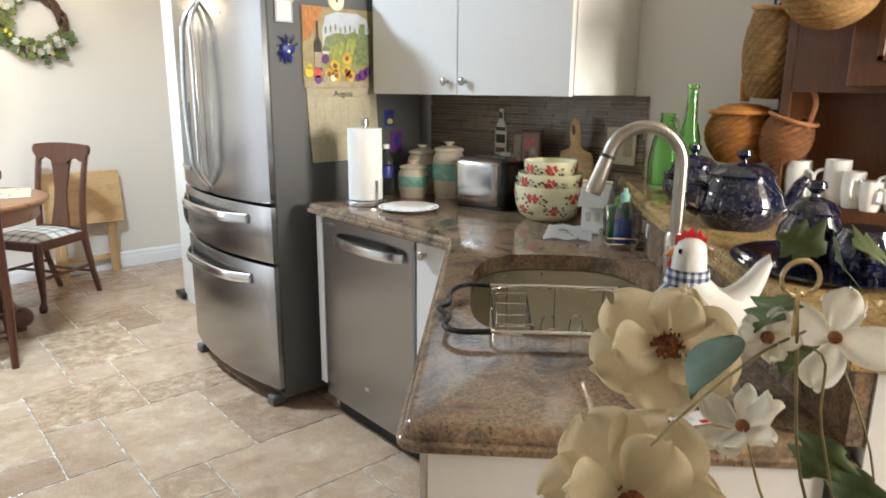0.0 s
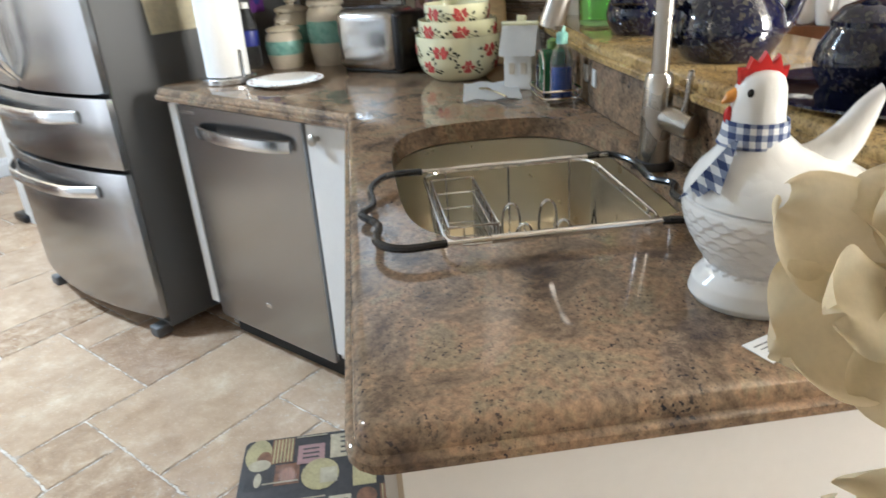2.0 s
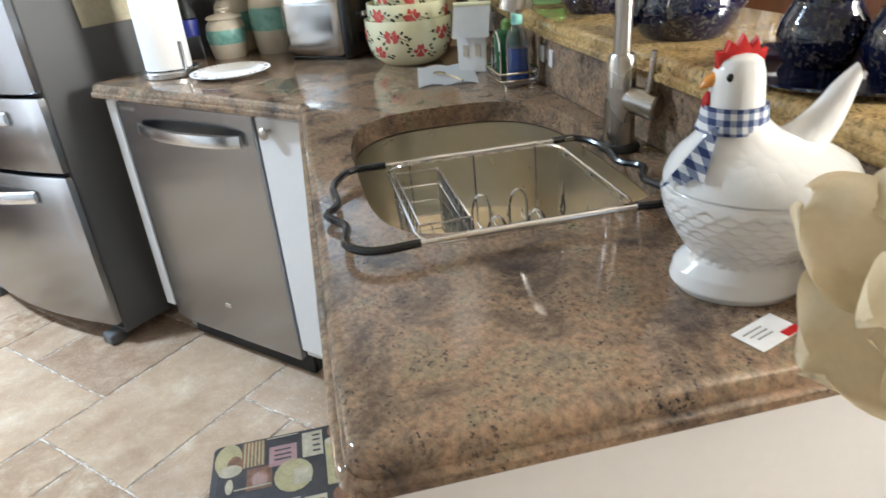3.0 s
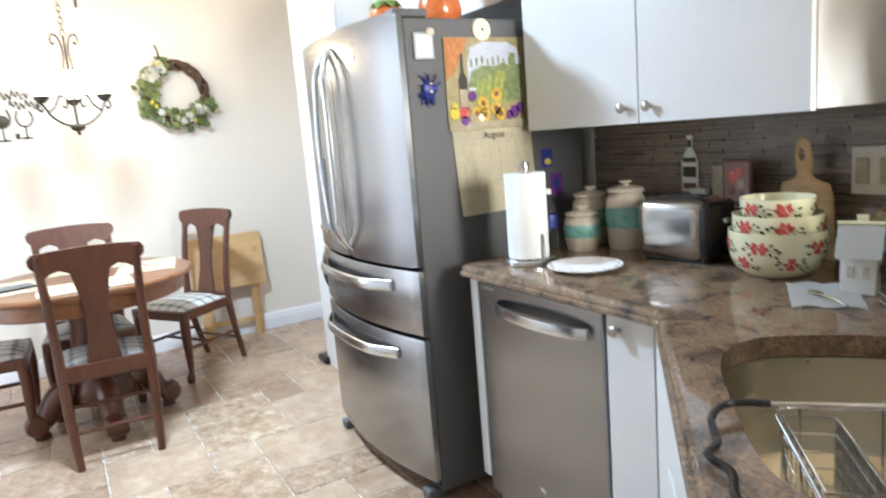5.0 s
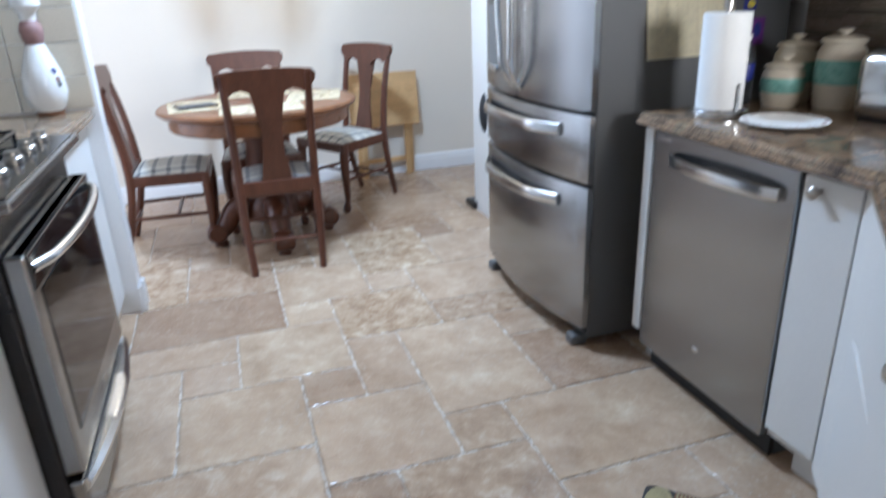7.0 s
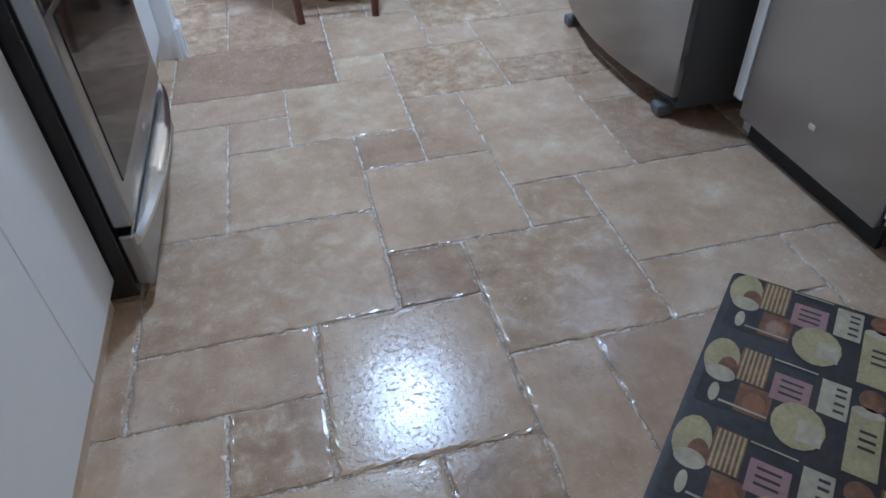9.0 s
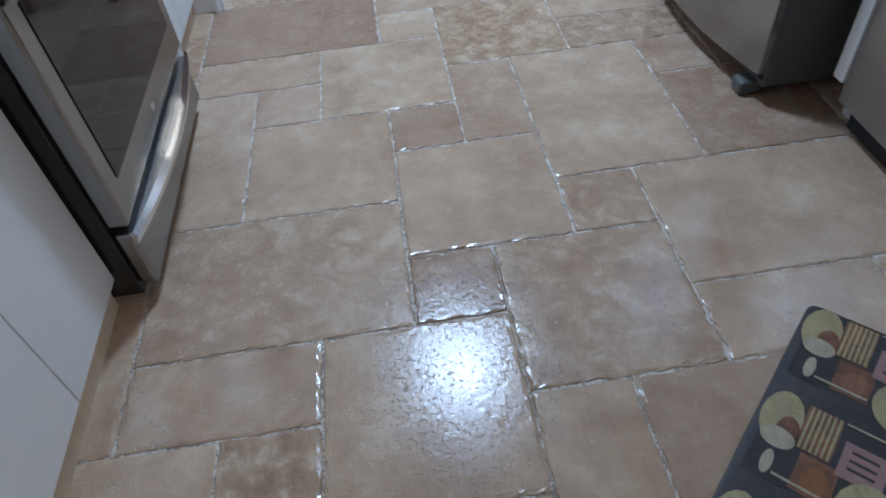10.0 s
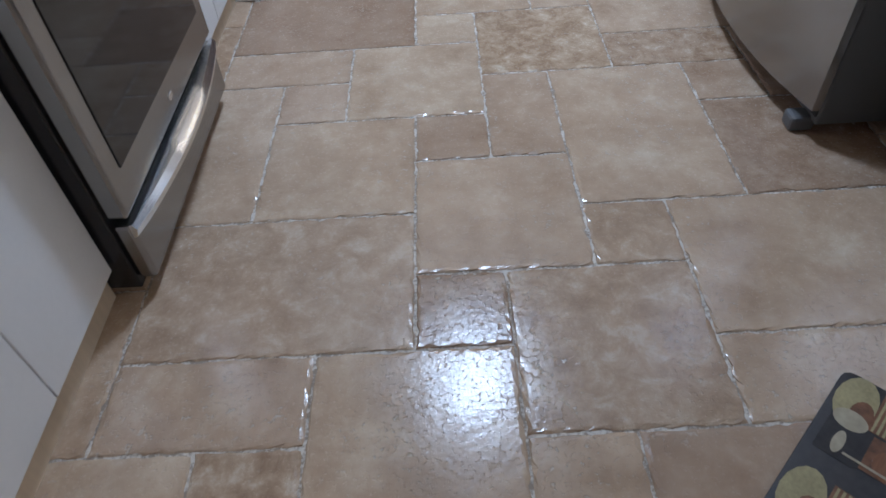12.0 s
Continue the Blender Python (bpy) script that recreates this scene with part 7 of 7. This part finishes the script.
# ---- range top, mat ----
du = thing("painted_decanter", "tall white painted ceramic decanter by the range", "decanter", (-0.45, 3.56, TOP))
part("body", lathe([(0, 0), (0.045, 0), (0.047, 0.018), (0.062, 0.035), (0.075, 0.085), (0.068, 0.15), (0.046, 0.215), (0.030, 0.255)], 28), "white_cer", du, "", True)
part("foot_ring", lathe([(0.0, 0), (0.046, 0), (0.048, 0.016), (0.044, 0.020)], 24), "mat_brown", du, "brown glazed foot", True)
part("neck", lathe([(0.030, 0.255), (0.036, 0.275), (0.040, 0.30), (0.034, 0.325), (0.026, 0.335)], 24), "pink", du, "pink glazed neck", True)
part("stopper", lathe([(0.026, 0.335), (0.028, 0.36), (0.050, 0.385), (0.048, 0.415), (0.0, 0.425)], 24), "white_cer", du, "", True)
for x, z, m_ in ((0.058, 0.13, "pink"), (0.060, 0.115, "fridge_side"), (0.05, 0.16, "plastic_blue")):
    part("painted_mark", ball((x * 0.92, -0.04, z), 0.012, 0.008, 0.012), m_, du, "", True)
yt = solo("yellow_spoon_rest", lathe([(0, 0.004), (0.035, 0.004), (0.048, 0.016), (0.050, 0.014), (0.036, 0), (0, 0)], 24), "yellow", "small yellow spoon rest on the range", "spoon rest", (-0.62, 2.96, 0.946))
wt = thing("tile_panel", "beige stone tile panel on the wall end", "tiles", (-0.6, STUB - 0.004, TOP), world_coords=True)
OFFSET[wt.name] = Vector((-0.6, 3.596, TOP))
for i in range(5):
    for j in range(4):
        part("tile", box(LEFT + 0.02 + 0.128 * i, LEFT + 0.143 + 0.128 * i, 3.590, 3.598, TOP + 0.004 + 0.125 * j, TOP + 0.126 + 0.125 * j, 0.002, 1), "sand_cer", wt)
wall_c = thing("wall_cabinet", "white flat-door wall cabinet beside the range", "cabinet", (LEFT + 0.01, 3.29, 1.42), group="wall cabinets", world_coords=True)
part("carcass", box(LEFT + 0.003, -0.66, 3.02, STUB - 0.01, 1.40, 2.12), "lam", wall_c)
part("door", box(-0.658, -0.64, 3.022, STUB - 0.012, 1.40, 2.12, 0.0015), "lam", wall_c)

# kitchen mat with a wine picture, lying along the sink cabinet
mt = thing("kitchen_mat", "dark printed kitchen mat with wine bottles and corks", "floor mat", (0.908, 1.496, 0.0), math.degrees(math.atan2(D_.y, D_.x)))
part("mat", prism(rounded(-0.42, 0.45, -0.245, 0.167, 0.02, 3), 0.0005, 0.009, 0.003, 2), "mat_black", mt, "", True)
HT = 0.0092


def printed(name, poly, material, k=0):
    b = prism(poly, HT - 0.0002 + 0.0003 * k, HT + 0.0001 + 0.0003 * k)
    part(name, b, material, mt)


def oval(x, y, rx, ry, n=16, rot=0.0):
    c, s = math.cos(rot), math.sin(rot)
    return [(x + c * rx * math.cos(2 * math.pi * k / n) - s * ry * math.sin(2 * math.pi * k / n), y + s * rx * math.cos(2 * math.pi * k / n) + c * ry * math.sin(2 * math.pi * k / n)) for k in range(n)]


def quad(x0, x1, y0, y1):
    return [(x0, y0), (x1, y0), (x1, y1), (x0, y1)]


for k in range(4):
    x = 0.375 - 0.235 * k
    # a glass, a striped panel, bottles and labels, set close together
    printed("glass_print", oval(x + 0.015, 0.125, 0.060, 0.036), "gold_mat", 1)
    printed("glass_shadow", oval(x - 0.010, 0.108, 0.034, 0.020), "mat_brown", 2)
    printed("glass_rim", oval(x - 0.030, 0.118, 0.022, 0.030), "tan", 3)
    printed("panel_print", quad(x - 0.030, x + 0.068, 0.030, 0.090), "mat_brown", 2)
    for j in range(6):
        printed("stripe", quad(x - 0.028, x + 0.066, 0.033 + 0.0095 * j, 0.0375 + 0.0095 * j), "gold_mat", 3)
    printed("neck_print", quad(x - 0.115, x - 0.030, 0.045, 0.150), "mat_black", 1)
    printed("cap_print", quad(x - 0.120, x - 0.060, 0.080, 0.150), "mat_black", 2)
    printed("cap_shine", oval(x - 0.085, 0.118, 0.026, 0.010), "tan", 3)
    printed("brown_print", quad(x - 0.112, x - 0.035, 0.010, 0.075), "mat_brown", 2)
    printed("amber_print", oval(x - 0.080, 0.040, 0.030, 0.022), "oak_top", 3)
    printed("stem_line", quad(x - 0.105, x - 0.100, 0.012, 0.105), "tan", 7)
    printed("stem_line", quad(x + 0.062, x + 0.066, -0.060, 0.026), "tan", 7)
    printed("label_print", quad(x - 0.045, x + 0.030, -0.055, 0.018), "pink", 3)
    for a in (-0.025, -0.008, 0.010):
        printed("label_bar", quad(x + a, x + a + 0.006, -0.040, 0.004), "mat_black", 4)
    printed("paper_print", quad(x - 0.035, x + 0.060, -0.125, -0.070), "tan", 3)
    for a in (-0.02, 0.0, 0.022, 0.04):
        printed("paper_bar", quad(x + a, x + a + 0.007, -0.118, -0.098), "mat_black", 4)
    printed("glass_bowl", oval(x - 0.090, -0.045, 0.058, 0.050), "gold_mat", 5)
    printed("glass_shine", quad(x - 0.125, x - 0.070, -0.090, -0.045), "tan", 6)
    printed("cork_print", quad(x - 0.150, x + 0.010, -0.190, -0.130), "gold_mat", 2)
    for a in (-0.085, -0.065, -0.045):
        printed("cork_bar", quad(x + a, x + a + 0.007, -0.180, -0.150), "mat_black", 3)
    printed("cork_end", oval(x + 0.010, -0.160, 0.014, 0.030), "tan", 3)
    printed("ring_print", oval(x + 0.045, -0.165, 0.030, 0.026), "mat_brown", 3)
    printed("barrel_print", quad(x - 0.10, x + 0.08, -0.240, -0.198), "mat_brown", 2)
    for j in range(3):
        printed("barrel_line", quad(x - 0.098, x + 0.078, -0.232 + 0.013 * j, -0.229 + 0.013 * j), "gold_mat", 3)

# ---- silk magnolia arrangement on a wire stand ----
fa = thing("silk_magnolia_arrangement", "cream silk magnolias with leaves in a brass wire holder", "flower arrangement", (0.722, 0.364, 0.78), world_coords=True)
ps = thing("plant_stand", "tall brass wire plant stand on the floor", "plant stand", (0.722, 0.364, 0.0), world_coords=True)
OFFSET[fa.name] = Vector((0.722, 0.364, 0.78))
for k in range(3):
    a = radians(30 + 120 * k)
    c, s = math.cos(a), math.sin(a)
    part("leg", tube(smooth_path([(0.722 + 0.15 * c, 0.364 + 0.15 * s, 0.0), (0.722 + 0.06 * c, 0.364 + 0.06 * s, 0.35), (0.722 + 0.10 * c, 0.364 + 0.10 * s, 0.76)], 6), 0.0035, 8), "brass", ps, "", True)
for r, z in ((0.10, 0.76), (0.065, 0.33)):
    part("hoop", tube([(0.722 + r * math.cos(2 * math.pi * k / 28), 0.364 + r * math.sin(2 * math.pi * k / 28), z) for k in range(28)], 0.004, 8, closed=True), "brass", ps, "", True)
part("plate", lathe([(0, 0.772), (0.105, 0.772), (0.108, 0.776), (0.105, 0.78), (0, 0.78)], 30, at=(0.722, 0.364, 0)), "brass", ps, "", True)
part("pot", lathe([(0, 0.78), (0.055, 0.78), (0.062, 0.79), (0.075, 0.87), (0.078, 0.88), (0.070, 0.88), (0, 0.865)], 28, at=(0.722, 0.364, 0)), "iron", fa, "dark pot", True)


def stem(points, r=0.0012, m_="stem"):
    part("stem", tube(smooth_path(points, 6), r, 7), m_, fa, "", True)


def petal_mesh(l_, w_, cup, seed):
    """A broad rounded petal with a wavy rim."""
    r = random.Random(seed)
    b = bmesh.new()
    nu, nv = 14, 12
    p1, p2, n1 = r.uniform(0, 6), r.uniform(0, 6), r.choice((2.0, 3.0))
    vs = []
    for i in range(nu + 1):
        f = 1 - (1 - i / nu) ** 1.7
        w = w_ * (0.30 + 0.70 * math.sin(math.pi / 2 * min(1, f / 0.58)))
        if f > 0.58:
            w *= math.sqrt(max(0.0, 1 - ((f - 0.58) / 0.425) ** 2))
        row = []
        for j in range(nv + 1):
            g = 2 * j / nv - 1
            rim = max(abs(g) ** 3, f ** 6)
            x = l_ * (f + 0.045 * f ** 5 * math.sin(4 * g + p1))
            z = cup * l_ * 0.55 * f ** 1.6 + 0.16 * w_ * g * g - 0.16 * l_ * max(0, f - 0.6) ** 1.3 + 0.13 * l_ * rim * math.sin(n1 * 2.2 * g + 5 * f + p2) + 0.02 * l_ * math.sin(7 * f + p1)
            row.append(b.verts.new((x, w * g, z)))
        vs.append(row)
    for i in range(nu):
        for j in range(nv):
            b.faces.new((vs[i][j], vs[i + 1][j], vs[i + 1][j + 1], vs[i][j + 1]))
    bmesh.ops.remove_doubles(b, verts=b.verts, dist=1e-5)
    return b


PET = [data(petal_mesh(0.082, 0.044, 0.28, k), "petal", "petal") for k in range(5)]
PETS = [data(petal_mesh(0.060, 0.034, 0.55, k + 7), "petal", "petal") for k in range(4)]
DOG = [data(petal_mesh(0.060, 0.024, 0.25, k + 20), "petal", "white_petal") for k in range(3)]
SML = [data(petal_mesh(0.030, 0.011, 1.1, k + 30), "petal", "white_petal") for k in range(3)]
LF = [data(leaf_mesh(0.080, 0.019), "leaf", "leaf_blue"), data(leaf_mesh(0.06, 0.030, 1), "leaf", "leaf"), data(leaf_mesh(0.045, 0.024, 1), "leaf", "leaf")]


def magnolia(c, facing, s, seed, petals=PET, inner=PETS, n=6, heart=0.016, dy=0.0):
    r = random.Random(seed)
    base = Matrix.Translation(Vector(c) - OFFSET[fa.name]) @ Vector(facing).to_track_quat("Z", "Y").to_matrix().to_4x4()
    b = bmesh.new()
    if heart > 0.01:
        for k in range(40):
            a, q = r.uniform(0, 6.28), math.sqrt(r.random())
            ball((heart * q * math.cos(a), heart * q * math.sin(a), 0.007 + 0.006 * (1 - q)), 0.0013, 0.0013, 0.006, 6, 5, b)
        ball((0, 0, 0.004), heart * 0.8, heart * 0.8, 0.006, 14, 8, b)
    else:
        ball((0, 0, 0.003), heart, heart, heart, 10, 6, b)
    b.transform(base)
    bmesh.ops.translate(b, verts=b.verts, vec=OFFSET[fa.name])
    ctr_ = part("flower_centre", b, "stamen", fa, "russet stamens", True)
    for k in range(n):
        place("petal", r.choice(petals), ctr_, base @ Matrix.Rotation(2 * math.pi * k / n + r.uniform(-0.15, 0.15) + dy, 4, "Z") @ Matrix.Rotation(r.uniform(-0.05, 0.22), 4, "Y") @ Matrix.Scale(s * r.uniform(0.94, 1.10), 4) @ Matrix.Translation((0.004, 0, 0)))
    if inner:
        m = 3
        for k in range(m):
            place("petal", r.choice(inner), ctr_, base @ Matrix.Rotation(2 * math.pi * (k + 0.5) / m + dy, 4, "Z") @ Matrix.Rotation(-0.10 + r.uniform(-0.1, 0.1), 4, "Y") @ Matrix.Scale(s, 4) @ Matrix.Translation((0.007, 0, 0.003)))


magnolia((0.668, 0.541, 1.092), (-0.62, -0.42, 0.66), 0.80, 1, n=6, dy=0.3)
magnolia((0.545, 0.492, 0.998), (-0.56, -0.42, 0.72), 0.90, 2, n=6)
magnolia((0.800, 0.436, 1.100), (-0.80, 0.10, 0.45), 0.85, 3, DOG, None, 4, 0.007)
magnolia((0.637, 0.447, 1.056), (-0.6, 0.2, 0.75), 1.0, 4, SML, SML, 6, 0.006)
magnolia((0.665, 0.448, 1.130), (-0.7, -0.3, 0.5), 0.7, 5, SML, SML, 5, 0.006)
magnolia((0.665, 0.402, 0.955), (-0.7, -0.5, 0.4), 0.9, 6, SML, SML, 6, 0.006)
magnolia((0.762, 0.354, 0.945), (-0.5, -0.7, 0.4), 1.0, 7, SML, SML, 6, 0.006)
Z0 = (0.722, 0.364, 0.87)
stem([Z0, (0.692, 0.404, 1.05), (0.70, 0.424, 1.12), (0.662, 0.535, 1.085)])
stem([Z0, (0.642, 0.404, 0.95), (0.57, 0.46, 0.98), (0.545, 0.492, 0.998)])
stem([Z0, (0.79, 0.384, 0.98), (0.800, 0.436, 1.095)])
stem([Z0, (0.64, 0.414, 0.98), (0.637, 0.447, 1.056)])
stem([Z0, (0.690, 0.414, 1.0), (0.662, 0.427, 1.165)], 0.0015)
stem([Z0, (0.665, 0.402, 0.955)], 0.002), stem([Z0, (0.762, 0.354, 0.945)], 0.002)
stem([(0.68, 0.424, 1.14), (0.645, 0.447, 1.12), (0.575, 0.467, 1.085), (0.535, 0.474, 1.065)])
ring = [(0.656 + 0.015 * math.cos(a) * 0.7, 0.425 - 0.015 * math.cos(a) * 0.7, 1.190 + 0.015 * math.sin(a)) for a in [2 * math.pi * k / 20 for k in range(21)]]
stem([(0.662, 0.427, 1.14)] + ring[15:] + ring[:16], 0.0020, "brass")
stem([(0.722, 0.364, 0.88), (0.622, 0.444, 0.84), (0.562, 0.504, 0.90), (0.582, 0.524, 0.96), (0.622, 0.494, 0.95), (0.632, 0.464, 0.92)], 0.0018, "brass")
for c, e, m_, s in (((0.647, 0.469, 1.132), (15, 10, 185), 0, 1.15), ((0.70, 0.424, 1.205), (70, -20, 120), 1, 0.7), ((0.692, 0.444, 1.165), (10, 30, 160), 1, 0.8), ((0.72, 0.414, 1.19), (60, 0, 20), 1, 0.75), ((0.80, 0.434, 1.195), (30, 10, 330), 1, 0.75), ((0.727, 0.40, 1.03), (80, 60, 100), 2, 1.1), ((0.752, 0.384, 1.0), (60, 80, 60), 2, 1.1), ((0.70, 0.404, 0.92), (30, 20, 180), 1, 1.1), ((0.762, 0.384, 0.93), (20, 40, 250), 1, 1.2), ((0.822, 0.374, 0.97), (40, 10, 300), 1, 1.2), ((0.662, 0.364, 0.91), (10, 50, 210), 1, 1.1), ((0.882, 0.474, 1.06), (10, 40, 60), 1, 1.3), ((0.612, 0.434, 0.92), (10, 60, 190), 2, 1.0)):
    place("leaf", LF[m_], fa, Matrix.Translation(Vector(c) - OFFSET[fa.name]) @ Euler([radians(v) for v in e]).to_matrix().to_4x4() @ Matrix.Scale(s, 4))

# ---- floor: stone tiles in a repeating pattern of four sizes ----
UX, X0, Y0 = 0.2045, 0.08, 2.035
floor = structure("floor", box(DIN - 0.1, WX + 0.1, -3.0, BACK + 0.1, -0.12, -0.0035), "grout", "tumbled travertine floor in mixed tile sizes")
PATTERN = ((1, 0, 1, 1), (0, -2, 2, 2), (-2, -1, 2, 1), (-1, -2, 1, 1), (-2, 0, 3, 2), (1, 1, 2, 2), (-1, 2, 2, 2), (1, 3, 1, 1), (2, 3, 1, 2), (3, 2, 2, 3), (3, 1, 1, 1), (2, -1, 2, 2))
rt = random.Random(4)


def tile_mesh(w, h, seed):
    """A stone tile with worn, uneven edges."""
    r = random.Random(seed)
    b = bmesh.new()
    g = 0.0019
    W, H = w * UX, h * UX
    per = []
    for (ax, ay), (bx, by), n in (((g, g), (W - g, g), max(3, int(13 * w))), ((W - g, g), (W - g, H - g), max(3, int(13 * h))), ((W - g, H - g), (g, H - g), max(3, int(13 * w))), ((g, H - g), (g, g), max(3, int(13 * h)))):
        for k in range(n):
            f = k / n
            per.append(Vector((ax + (bx - ax) * f, ay + (by - ay) * f)))
    c = Vector((W / 2, H / 2))
    rings = []
    for d, z in ((0.0, -0.006), (0.0, -0.0022), (0.0035, -0.0002), (0.011, 0.0)):
        ring = []
        for q in per:
            w_in = (c - q)
            n = Vector((math.copysign(1, w_in.x) if min(q.x - g, W - g - q.x) < 1e-6 else 0, math.copysign(1, w_in.y) if min(q.y - g, H - g - q.y) < 1e-6 else 0))
            j = 0 if d > 0.01 else r.uniform(-0.0014, 0.0034) + (r.uniform(0.002, 0.006) if r.random() < 0.12 else 0)
            p = q + n * (d + j)
            ring.append(b.verts.new((p.x, p.y, z + (0 if z == 0 else r.uniform(-0.0012, 0.0008)))))
        rings.append(ring)
    m = len(per)
    for a, e in zip(rings, rings[1:]):
        for k in range(m):
            b.faces.new((a[k], a[(k + 1) % m], e[(k + 1) % m], e[k]))
    b.faces.new(rings[-1])
    me = bpy.data.meshes.new("tile")
    b.to_mesh(me)
    b.free()
    me.materials.append(M["tile"])
    return me


SHAPES = {(w, h): [tile_mesh(w, h, 10 * w + h + 100 * k) for k in range(3)] for w, h in {p[2:] for p in PATTERN}}
for pi in range(-3, 4):
    for pj in range(-5, 5):
        for i, j, w, h in PATTERN:
            x, y = X0 + UX * (i + 6 * pi), Y0 + UX * (j + 6 * pj)
            if x + w * UX < DIN - 0.05 or x > WX or y + h * UX < -2.72 or y > BACK or (y < 3.5 and x + w * UX < LEFT):
                continue
            west = LEFT + 0.002 if y < 3.5 else DIN + 0.002
            xa, xb = max(x, west), min(x + w * UX, WX - 0.002)
            ya, yb = max(y, -2.72), min(y + h * UX, BACK - 0.002)
            if xb - xa < 0.03 or yb - ya < 0.03:
                continue
            whole = xb - xa > w * UX - 1e-6 and yb - ya > h * UX - 1e-6
            # tiles that meet a wall are cut to fit
            t = new("tile", rt.choice(SHAPES[(w, h)]) if whole else tile_mesh((xb - xa) / UX, (yb - ya) / UX, rt.randrange(999)))
            t.location = (xa, ya, 0)
            t.parent = floor
